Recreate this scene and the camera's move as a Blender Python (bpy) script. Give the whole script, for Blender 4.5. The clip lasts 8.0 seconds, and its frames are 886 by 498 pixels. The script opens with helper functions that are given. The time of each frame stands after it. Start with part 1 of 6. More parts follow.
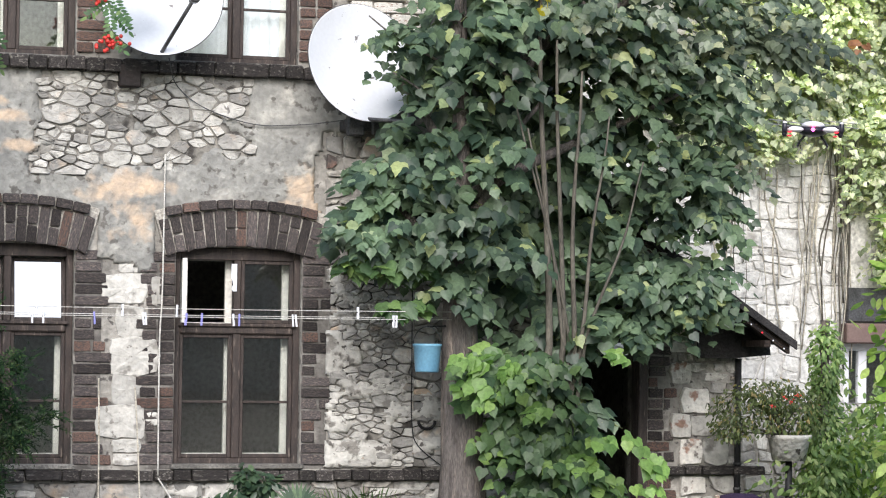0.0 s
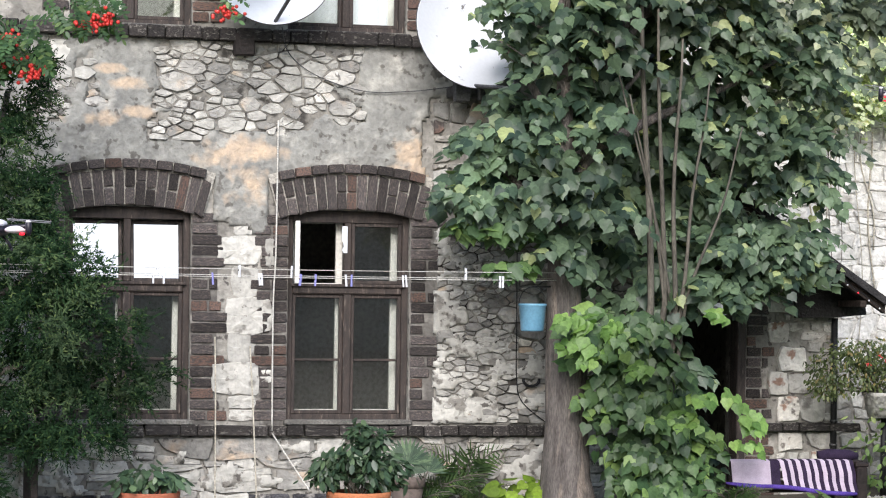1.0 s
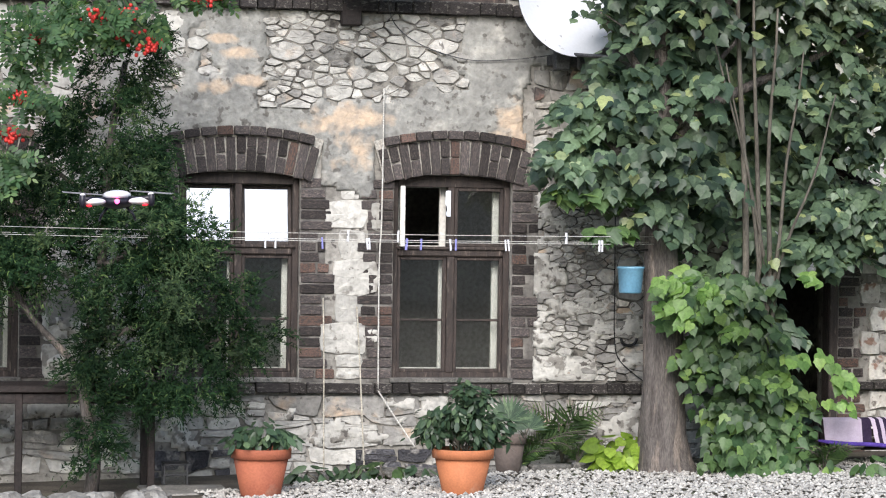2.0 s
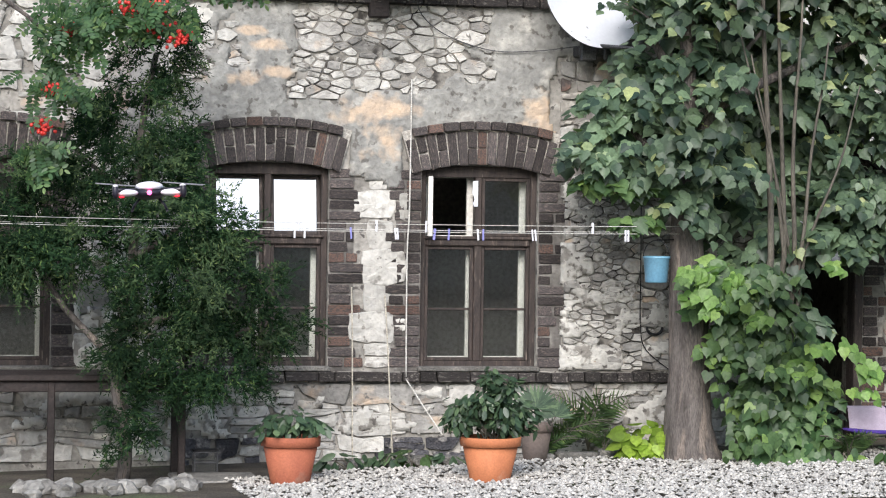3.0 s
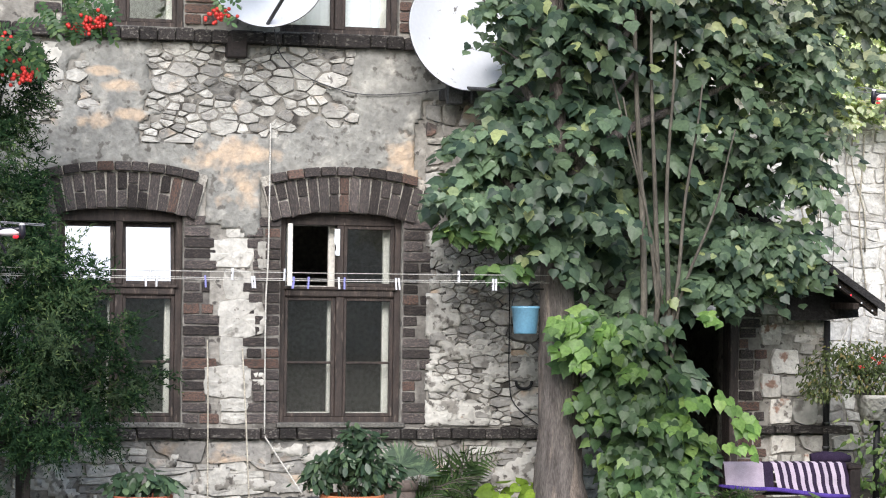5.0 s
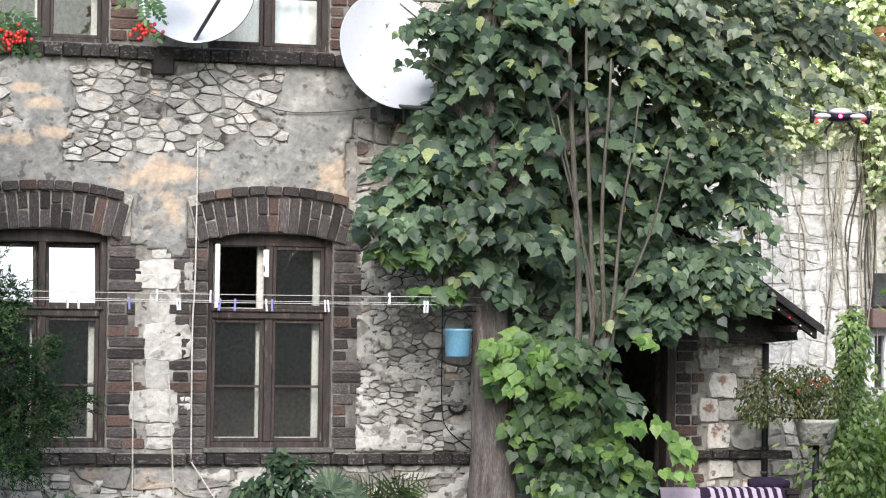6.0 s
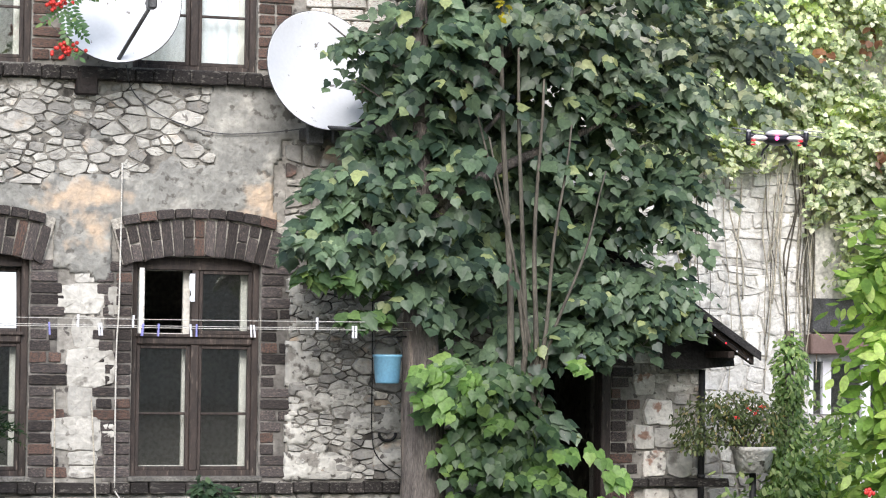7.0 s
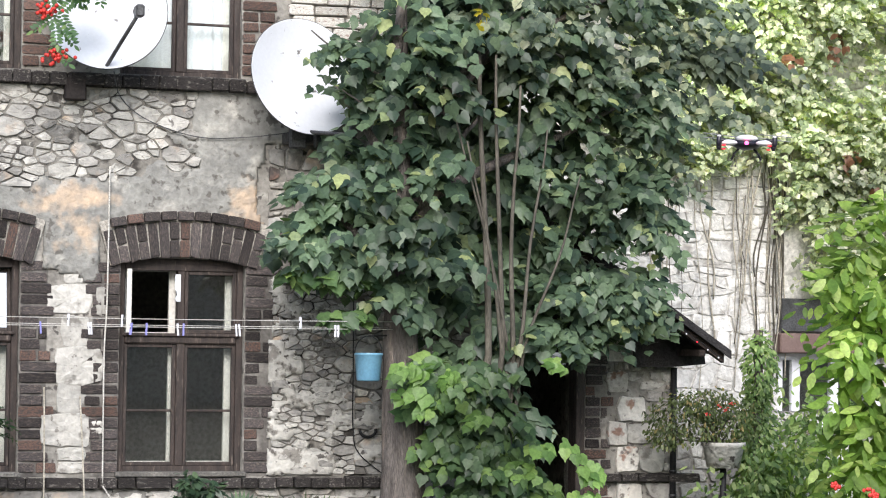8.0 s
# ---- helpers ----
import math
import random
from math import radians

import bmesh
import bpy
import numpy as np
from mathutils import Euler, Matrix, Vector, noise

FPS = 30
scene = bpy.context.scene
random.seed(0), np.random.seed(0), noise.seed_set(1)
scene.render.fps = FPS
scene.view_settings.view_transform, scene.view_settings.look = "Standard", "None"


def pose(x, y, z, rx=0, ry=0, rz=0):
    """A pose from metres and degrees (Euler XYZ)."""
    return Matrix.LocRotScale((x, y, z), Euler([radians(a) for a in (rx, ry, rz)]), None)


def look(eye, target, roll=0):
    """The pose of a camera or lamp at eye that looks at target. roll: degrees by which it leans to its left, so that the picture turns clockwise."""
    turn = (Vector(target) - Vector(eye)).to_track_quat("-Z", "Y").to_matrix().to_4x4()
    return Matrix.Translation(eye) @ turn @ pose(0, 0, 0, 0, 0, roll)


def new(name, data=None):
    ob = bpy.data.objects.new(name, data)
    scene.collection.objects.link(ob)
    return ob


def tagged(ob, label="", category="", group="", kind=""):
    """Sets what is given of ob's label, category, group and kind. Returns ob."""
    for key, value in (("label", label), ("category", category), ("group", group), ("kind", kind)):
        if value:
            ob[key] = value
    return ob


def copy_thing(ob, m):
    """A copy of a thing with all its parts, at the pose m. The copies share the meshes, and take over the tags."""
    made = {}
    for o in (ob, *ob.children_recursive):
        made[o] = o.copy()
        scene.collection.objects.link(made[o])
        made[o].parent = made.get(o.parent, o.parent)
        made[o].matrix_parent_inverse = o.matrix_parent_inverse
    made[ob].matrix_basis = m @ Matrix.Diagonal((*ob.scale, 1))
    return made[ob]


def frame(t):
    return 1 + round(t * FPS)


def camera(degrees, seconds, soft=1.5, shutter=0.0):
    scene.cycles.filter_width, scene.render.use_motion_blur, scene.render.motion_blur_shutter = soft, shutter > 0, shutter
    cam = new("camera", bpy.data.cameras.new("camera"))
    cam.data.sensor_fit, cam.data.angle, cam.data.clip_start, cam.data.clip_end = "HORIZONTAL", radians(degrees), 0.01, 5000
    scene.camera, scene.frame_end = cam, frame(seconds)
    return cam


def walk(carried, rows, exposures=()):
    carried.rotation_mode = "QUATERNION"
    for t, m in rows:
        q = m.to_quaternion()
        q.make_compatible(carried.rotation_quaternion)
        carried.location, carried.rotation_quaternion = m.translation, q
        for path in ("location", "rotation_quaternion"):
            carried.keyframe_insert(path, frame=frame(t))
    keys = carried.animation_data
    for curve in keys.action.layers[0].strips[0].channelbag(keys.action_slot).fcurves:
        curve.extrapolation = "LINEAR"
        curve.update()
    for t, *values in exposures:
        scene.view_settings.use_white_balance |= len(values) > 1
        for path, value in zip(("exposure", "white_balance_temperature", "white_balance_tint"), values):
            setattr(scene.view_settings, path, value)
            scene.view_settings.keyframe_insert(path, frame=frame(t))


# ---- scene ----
# camera: an eye in the yard, panning slowly along the facade
cam = camera(19.77, 8.0, soft=1.1)
ROWS = [
    (0.0, -3.244, -17.317, 1.687, -16.558, 1.676, -0.830),
    (0.5, -3.343, -17.555, 1.713, -15.455, 1.124, -0.814),
    (1.0, -3.505, -17.813, 1.679, -14.555, 0.779, -0.821),
    (1.5, -3.614, -18.076, 1.754, -13.530, 0.103, -0.822),
    (2.0, -3.739, -18.355, 1.824, -12.562, -0.537, -0.855),
    (2.2, -3.785, -18.463, 1.853, -12.164, -0.801, -0.862),
    (2.5, -3.845, -18.640, 1.886, -11.500, -1.170, -0.844),
    (3.3, -3.753, -18.384, 1.805, -12.514, -0.520, -0.819),
    (3.5, -3.732, -18.313, 1.787, -12.798, -0.361, -0.821),
    (4.0, -3.682, -18.135, 1.744, -13.510, 0.036, -0.824),
    (4.5, -3.620, -17.957, 1.688, -14.201, 0.481, -0.792),
    (6.0, -3.348, -17.449, 1.679, -16.081, 1.360, -0.815),
    (6.5, -3.244, -17.297, 1.679, -16.672, 1.654, -0.819),
    (7.0, -3.150, -17.141, 1.679, -17.315, 1.954, -0.819),
    (7.5, -3.076, -16.947, 1.676, -18.072, 2.273, -0.807),
    (7.6, -3.066, -16.920, 1.675, -18.190, 2.330, -0.804),
    (8.0, -3.347, -17.594, 1.669, -17.954, 1.970, -0.804),
]
EXPOSURE = 1.09
walk(cam, [(t, pose(x, y, z, 90 + pitch, roll, yaw)) for t, x, y, z, yaw, pitch, roll in ROWS],
     exposures=((0.0, EXPOSURE), (8.0, EXPOSURE)))

# ---- light: bright hazy sky, soft sun from behind the eye ----
SUN_ELEVATION, SUN_AZIMUTH = 33.0, 197.0      # azimuth: clockwise from +Y
world = bpy.data.worlds.new("sky")
scene.world = world
world.use_nodes = True
wn = world.node_tree
sky = wn.nodes.new("ShaderNodeTexSky")
sky.sky_type = "NISHITA"
sky.sun_disc = False
sky.sun_elevation = radians(SUN_ELEVATION)
sky.sun_rotation = radians(SUN_AZIMUTH)
sky.dust_density = 1.5
wn.nodes["Background"].inputs["Strength"].default_value = 0.112
wn.links.new(sky.outputs[0], wn.nodes["Background"].inputs["Color"])
sun = new("sun", bpy.data.lights.new("sun", "SUN"))
sun.data.energy, sun.data.angle, sun.data.color = 1.8, radians(32), (1.0, 0.98, 0.99)
_az, _el = radians(SUN_AZIMUTH), radians(SUN_ELEVATION)
sun.matrix_world = look((math.sin(_az) * math.cos(_el) * 30, math.cos(_az) * math.cos(_el) * 30, math.sin(_el) * 30), (0, 0, 0))
# ---- mesh building ----
rng = random.Random(11)


class Build:
    """Collects vertices and faces of one part."""

    def __init__(self):
        self.v, self.f, self.s = [], [], []

    def add(self, verts, faces, smooth=False):
        n = len(self.v)
        self.v.extend(tuple(p) for p in verts)
        self.f.extend(tuple(i + n for i in q) for q in faces)
        self.s.extend([smooth] * len(faces))
        return self

    def box(self, x0, x1, y0, y1, z0, z1, b=0.004, m=None):
        """A box with bevelled edges."""
        v, idx = [], {}
        lo, hi = (x0, y0, z0), (x1, y1, z1)
        b = min(b, 0.45 * min(hi[i] - lo[i] for i in range(3)))
        for sx in (0, 1):
            for sy in (0, 1):
                for sz in (0, 1):
                    s = (sx, sy, sz)
                    c = [hi[i] if s[i] else lo[i] for i in range(3)]
                    for a in range(3):
                        p = [c[i] + (0 if i == a else (-b if s[i] else b)) for i in range(3)]
                        idx[(s, a)] = len(v)
                        v.append(p)
        f = []
        for a in range(3):
            u, w = [i for i in range(3) if i != a]
            for side in (0, 1):
                q = []
                for su, sw in ((0, 0), (1, 0), (1, 1), (0, 1)):
                    s = [0, 0, 0]
                    s[a], s[u], s[w] = side, su, sw
                    q.append(idx[(tuple(s), a)])
                flip = (side == 1) != (a == 1)
                f.append(tuple(q) if flip else tuple(reversed(q)))
        for e in range(3):
            u, w = [i for i in range(3) if i != e]
            for su in (0, 1):
                for sw in (0, 1):
                    s0, s1 = [0, 0, 0], [0, 0, 0]
                    s0[u], s0[w], s1[u], s1[w], s1[e] = su, sw, su, sw, 1
                    f.append((idx[(tuple(s0), u)], idx[(tuple(s1), u)], idx[(tuple(s1), w)], idx[(tuple(s0), w)]))
        for s in {k[0] for k in idx}:
            f.append(tuple(idx[(s, a)] for a in range(3)))
        if m is not None:
            v = [m @ Vector(p) for p in v]
        return self.add(v, f)

    def tube(self, pts, radii, n=8, cap=True):
        """A round bar along points, with a radius at each."""
        pts = [Vector(p) for p in pts]
        if not hasattr(radii, "__len__"):
            radii = [radii] * len(pts)
        v, f, prev = [], [], None
        for i, p in enumerate(pts):
            d = (pts[min(i + 1, len(pts) - 1)] - pts[max(i - 1, 0)]).normalized()
            ref = prev if prev is not None else (Vector((1, 0, 0)) if abs(d.x) < 0.8 else Vector((0, 1, 0)))
            a = (ref - d * ref.dot(d)).normalized()
            prev = a
            c = d.cross(a)
            for k in range(n):
                t = 2 * math.pi * k / n
                v.append(p + (a * math.cos(t) + c * math.sin(t)) * radii[i])
        for i in range(len(pts) - 1):
            for k in range(n):
                k2 = (k + 1) % n
                f.append((i * n + k, i * n + k2, (i + 1) * n + k2, (i + 1) * n + k))
        if cap:
            f.append(tuple(range(n - 1, -1, -1)))
            f.append(tuple(range((len(pts) - 1) * n, len(pts) * n)))
        return self.add(v, f, True)

    def lathe(self, profile, n=28, m=None):
        """A body of revolution round z from (r, z) pairs."""
        v, f = [], []
        for r, z in profile:
            for k in range(n):
                t = 2 * math.pi * k / n
                v.append(Vector((r * math.cos(t), r * math.sin(t), z)))
        for i in range(len(profile) - 1):
            for k in range(n):
                k2 = (k + 1) % n
                f.append((i * n + k, i * n + k2, (i + 1) * n + k2, (i + 1) * n + k))
        if m is not None:
            v = [m @ p for p in v]
        return self.add(v, f, True)

    def ball(self, c, r, seg=8, rings=5, sq=(1, 1, 1)):
        prof = [(max(1e-4, math.sin(math.pi * i / rings)) * r, -math.cos(math.pi * i / rings) * r) for i in range(rings + 1)]
        return self.lathe(prof, seg, Matrix.Translation(c) @ Matrix.Diagonal((*sq, 1)))

    def mesh(self, name, mat):
        me = bpy.data.meshes.new(name)
        me.from_pydata(self.v, [], self.f)
        me.polygons.foreach_set("use_smooth", self.s)
        me.materials.append(mat)
        me.validate()
        me.update()
        return me


def thing(name, at, label="", category="", group="", kind=""):
    """An Empty at a thing's base, to carry its parts."""
    ob = new(name)
    ob.location = at
    ob.empty_display_size = 0.1
    return tagged(ob, label, category, group, kind)


def origin(ob):
    p = Vector((0, 0, 0))
    while ob is not None:
        p = p + ob.location
        ob = ob.parent
    return p


def part(name, b, mat, parent=None, label="", shift=True):
    """Links a Build, given in the world's metres, as one mesh under a thing or part."""
    o = origin(parent) if shift else Vector((0, 0, 0))
    me = b.mesh(name, mat)
    if parent is not None and o.length > 0:
        me.transform(Matrix.Translation(-o))
    ob = new(name, me)
    if parent is not None:
        ob.parent = parent
    return tagged(ob, label)


def solid(name, b, mat, label="", category="", group="", kind=""):
    """A thing that is one mesh."""
    return tagged(new(name, b.mesh(name, mat)), label, category, group, kind)


# ---- materials ----
def material(name, c1, c2, scale=6.0, fine=60.0, rough=0.8, bump=0.3, vary=0.0, metal=0.0, c3=None, c3_at=0.6, c3_scale=2.0,
             island=False, detail=6.0, stretch=(1, 1, 1), spec=0.3, c3_edge=0.06, fine_amount=0.35, c4=None):
    """A weathered surface: two colours in soft patches, fine grain, a third colour in stains, a fourth (colour, at, scale) in pits, and relief."""
    mat = bpy.data.materials.new(name)
    mat.use_nodes = True
    nt = mat.node_tree
    n, link = nt.nodes, nt.links.new
    bsdf = n["Principled BSDF"]
    tc, mp = n.new("ShaderNodeTexCoord"), n.new("ShaderNodeMapping")
    mp.inputs["Scale"].default_value = stretch
    link(tc.outputs["Object"], mp.inputs["Vector"])
    rnd = None
    if vary or island:
        if island:
            rnd = n.new("ShaderNodeNewGeometry").outputs["Random Per Island"]
        else:
            rnd = n.new("ShaderNodeObjectInfo").outputs["Random"]
        off = n.new("ShaderNodeMath")
        off.operation, off.inputs[1].default_value = "MULTIPLY", 37.0
        link(rnd, off.inputs[0])
        link(off.outputs[0], mp.inputs["Location"])

    def nz(s, det=detail):
        t = n.new("ShaderNodeTexNoise")
        t.inputs["Scale"].default_value, t.inputs["Detail"].default_value = s, det
        link(mp.outputs[0], t.inputs["Vector"])
        return t.outputs["Fac"]

    def ramp(src, a, b):
        r = n.new("ShaderNodeMapRange")
        r.inputs["From Min"].default_value, r.inputs["From Max"].default_value = a, b
        link(src, r.inputs["Value"])
        return r.outputs[0]

    def mix(f, a, b, kind="MIX"):
        m = n.new("ShaderNodeMix")
        m.data_type, m.blend_type = "RGBA", kind
        for sock, val in ((m.inputs[0], f), (m.inputs[6], a), (m.inputs[7], b)):
            if isinstance(val, (tuple, list)):
                sock.default_value = (*val, 1)
            elif isinstance(val, (int, float)):
                sock.default_value = val
            else:
                link(val, sock)
        return m.outputs[2]

    coarse, grain = nz(scale), nz(fine, 3.0)
    col = mix(ramp(coarse, 0.35, 0.65), c1, c2)
    if c3 is not None:
        col = mix(ramp(nz(c3_scale), c3_at - c3_edge, c3_at + c3_edge), col, c3)
    if c4 is not None:
        col = mix(ramp(nz(c4[2], 4.0), c4[1] - 0.03, c4[1] + 0.03), col, c4[0])
    g = n.new("ShaderNodeMapRange")
    g.inputs["From Min"].default_value, g.inputs["From Max"].default_value = 0.3, 0.7
    g.inputs["To Min"].default_value, g.inputs["To Max"].default_value = 1 - fine_amount, 1 + fine_amount
    link(grain, g.inputs["Value"])
    vm = n.new("ShaderNodeVectorMath")
    vm.operation = "SCALE"
    link(col, vm.inputs[0])
    link(g.outputs[0], vm.inputs["Scale"])
    out = vm.outputs[0]
    if rnd is not None and vary:
        r2 = n.new("ShaderNodeMapRange")
        r2.inputs["To Min"].default_value, r2.inputs["To Max"].default_value = 1 - vary, 1 + vary
        link(rnd, r2.inputs["Value"])
        v2 = n.new("ShaderNodeVectorMath")
        v2.operation = "SCALE"
        link(out, v2.inputs[0])
        link(r2.outputs[0], v2.inputs["Scale"])
        out = v2.outputs[0]
    link(out, bsdf.inputs["Base Color"])
    bsdf.inputs["Metallic"].default_value = metal
    bsdf.inputs["Specular IOR Level"].default_value = spec
    link(ramp_to(n, link, coarse, rough - 0.08, min(1.0, rough + 0.08)), bsdf.inputs["Roughness"])
    if bump:
        ad = n.new("ShaderNodeMath")
        ad.operation = "ADD"
        link(coarse, ad.inputs[0])
        link(grain, ad.inputs[1])
        bp = n.new("ShaderNodeBump")
        bp.inputs["Strength"].default_value, bp.inputs["Distance"].default_value = bump, 0.03
        link(ad.outputs[0], bp.inputs["Height"])
        link(bp.outputs[0], bsdf.inputs["Normal"])
    return mat


def ramp_to(n, link, src, a, b):
    r = n.new("ShaderNodeMapRange")
    r.inputs["From Min"].default_value, r.inputs["From Max"].default_value = 0.3, 0.7
    r.inputs["To Min"].default_value, r.inputs["To Max"].default_value = a, b
    link(src, r.inputs["Value"])
    return r.outputs[0]


def leaf_material(name, dark, light, pale, pale_share=0.08, through_light=0.35, rough=0.45, patch=1.3):
    """Leaves: colour by leaf and by bough, some light passing through."""
    mat = bpy.data.materials.new(name)
    mat.use_nodes = True
    nt = mat.node_tree
    n, link = nt.nodes, nt.links.new
    bsdf, outn = n["Principled BSDF"], n["Material Output"]
    rnd = n.new("ShaderNodeNewGeometry").outputs["Random Per Island"]
    cr = n.new("ShaderNodeValToRGB")
    cr.color_ramp.elements[0].color = (*dark, 1)
    cr.color_ramp.elements[1].position = 1 - pale_share
    cr.color_ramp.elements[1].color = (*light, 1)
    e = cr.color_ramp.elements.new(min(0.999, 1 - pale_share * 0.3))
    e.color = (*pale, 1)
    link(rnd, cr.inputs[0])
    tc, nz = n.new("ShaderNodeTexCoord"), n.new("ShaderNodeTexNoise")
    nz.inputs["Scale"].default_value = patch
    link(tc.outputs["Object"], nz.inputs["Vector"])
    sc = n.new("ShaderNodeVectorMath")
    sc.operation = "SCALE"
    link(cr.outputs[0], sc.inputs[0])
    link(ramp_to(n, link, nz.outputs["Fac"], 0.55, 1.45), sc.inputs["Scale"])
    f2 = n.new("ShaderNodeTexNoise")
    f2.inputs["Scale"].default_value = 45
    link(tc.outputs["Object"], f2.inputs["Vector"])
    sc2 = n.new("ShaderNodeVectorMath")
    sc2.operation = "SCALE"
    link(sc.outputs[0], sc2.inputs[0])
    link(ramp_to(n, link, f2.outputs["Fac"], 0.8, 1.2), sc2.inputs["Scale"])
    link(sc2.outputs[0], bsdf.inputs["Base Color"])
    bsdf.inputs["Roughness"].default_value = rough
    bsdf.inputs["Specular IOR Level"].default_value = 0.4
    tr, ms = n.new("ShaderNodeBsdfTranslucent"), n.new("ShaderNodeMixShader")
    tint = n.new("ShaderNodeVectorMath")
    tint.operation, tint.inputs[1].default_value = "MULTIPLY", (1.3, 1.4, 0.6)
    link(sc2.outputs[0], tint.inputs[0])
    link(tint.outputs[0], tr.inputs["Color"])
    ms.inputs[0].default_value = through_light
    link(bsdf.outputs[0], ms.inputs[1])
    link(tr.outputs[0], ms.inputs[2])
    link(ms.outputs[0], outn.inputs["Surface"])
    return mat


def glass_material(name, tint=(0.95, 0.97, 0.96), gloss=0.04, grey_share=0.015):
    """Old window glass: clear, with a slightly wavy reflection and a faint patchy grey."""
    mat = bpy.data.materials.new(name)
    mat.use_nodes = True
    n, link = mat.node_tree.nodes, mat.node_tree.links.new
    outn = n["Material Output"]
    n.remove(n["Principled BSDF"])
    tp, gl, ms, fr = (n.new(k) for k in ("ShaderNodeBsdfTransparent", "ShaderNodeBsdfGlossy", "ShaderNodeMixShader", "ShaderNodeFresnel"))
    tp.inputs[0].default_value = (*tint, 1)
    gl.inputs["Roughness"].default_value = 0.03
    nz, bp, ad = n.new("ShaderNodeTexNoise"), n.new("ShaderNodeBump"), n.new("ShaderNodeMath")
    nz.inputs["Scale"].default_value = 3.0
    bp.inputs["Strength"].default_value = 0.05
    link(nz.outputs["Fac"], bp.inputs["Height"])
    link(bp.outputs[0], gl.inputs["Normal"])
    fr.inputs[0].default_value = 1.5
    ad.inputs[1].default_value = gloss
    link(fr.outputs[0], ad.inputs[0])
    link(ad.outputs[0], ms.inputs[0])
    link(tp.outputs[0], ms.inputs[1])
    link(gl.outputs[0], ms.inputs[2])
    # A small, uneven share of diffuse grey lightens the panes.
    df, m2, dn = n.new("ShaderNodeBsdfDiffuse"), n.new("ShaderNodeMixShader"), n.new("ShaderNodeTexNoise")
    df.inputs[0].default_value = (0.5, 0.49, 0.45, 1)
    dn.inputs["Scale"].default_value = 6.0
    dm = n.new("ShaderNodeMapRange")
    dm.inputs["From Min"].default_value, dm.inputs["From Max"].default_value = 0.3, 0.7
    dm.inputs["To Min"].default_value, dm.inputs["To Max"].default_value = grey_share * 0.5, grey_share * 1.6
    link(dn.outputs["Fac"], dm.inputs["Value"])
    link(dm.outputs[0], m2.inputs[0])
    link(ms.outputs[0], m2.inputs[1])
    link(df.outputs[0], m2.inputs[2])
    link(m2.outputs[0], outn.inputs["Surface"])
    return mat


M_MORTAR = material("lime_mortar", (0.31, 0.295, 0.265), (0.21, 0.198, 0.178), 5, 30, 0.95, 0.45, c3=(0.38, 0.36, 0.325), c3_at=0.56, c3_scale=4, c3_edge=0.03, fine_amount=0.18, c4=((0.1, 0.092, 0.085), 0.62, 16))
M_PALE_MORTAR = material("pale_mortar", (0.48, 0.45, 0.4), (0.3, 0.28, 0.25), 9, 70, 0.95, 0.5)
M_PLASTER = material("old_plaster", (0.315, 0.311, 0.286), (0.235, 0.233, 0.219), 3.0, 22, 0.92, 0.6, c3=(0.39, 0.378, 0.345), c3_at=0.58, c3_scale=5, fine_amount=0.2, c3_edge=0.04, c4=((0.14, 0.132, 0.12), 0.63, 13))


def paint_sun_dapples(mat, spots, colour, deep):
    """Paints warm sun dapples into a plaster's colour at spots (x, z, half width, half height), patchily."""
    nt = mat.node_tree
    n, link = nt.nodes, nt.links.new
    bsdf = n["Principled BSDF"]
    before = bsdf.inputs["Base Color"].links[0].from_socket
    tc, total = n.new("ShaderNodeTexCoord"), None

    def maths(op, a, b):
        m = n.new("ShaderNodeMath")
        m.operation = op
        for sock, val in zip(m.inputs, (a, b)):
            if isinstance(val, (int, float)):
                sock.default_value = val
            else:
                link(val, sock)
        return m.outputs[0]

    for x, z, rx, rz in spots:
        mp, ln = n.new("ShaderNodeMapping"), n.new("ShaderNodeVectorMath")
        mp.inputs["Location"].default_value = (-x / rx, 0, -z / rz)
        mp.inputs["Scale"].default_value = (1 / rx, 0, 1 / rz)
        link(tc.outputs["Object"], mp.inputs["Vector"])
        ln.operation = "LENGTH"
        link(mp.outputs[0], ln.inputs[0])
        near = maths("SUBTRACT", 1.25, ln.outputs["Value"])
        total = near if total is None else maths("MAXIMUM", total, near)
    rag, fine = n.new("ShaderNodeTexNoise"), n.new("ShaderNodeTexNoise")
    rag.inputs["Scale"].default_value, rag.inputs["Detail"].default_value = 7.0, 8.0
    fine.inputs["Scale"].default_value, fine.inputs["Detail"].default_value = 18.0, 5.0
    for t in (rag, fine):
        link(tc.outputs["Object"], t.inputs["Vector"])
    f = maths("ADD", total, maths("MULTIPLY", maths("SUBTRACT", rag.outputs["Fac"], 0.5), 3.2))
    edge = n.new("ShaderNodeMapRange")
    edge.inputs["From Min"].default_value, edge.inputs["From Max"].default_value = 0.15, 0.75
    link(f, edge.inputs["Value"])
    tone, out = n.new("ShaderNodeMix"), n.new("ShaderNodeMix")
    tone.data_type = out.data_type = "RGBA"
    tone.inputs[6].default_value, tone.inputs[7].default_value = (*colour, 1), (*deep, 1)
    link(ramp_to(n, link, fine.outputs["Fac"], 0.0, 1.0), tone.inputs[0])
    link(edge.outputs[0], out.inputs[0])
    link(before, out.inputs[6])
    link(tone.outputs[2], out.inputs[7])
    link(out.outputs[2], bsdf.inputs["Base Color"])


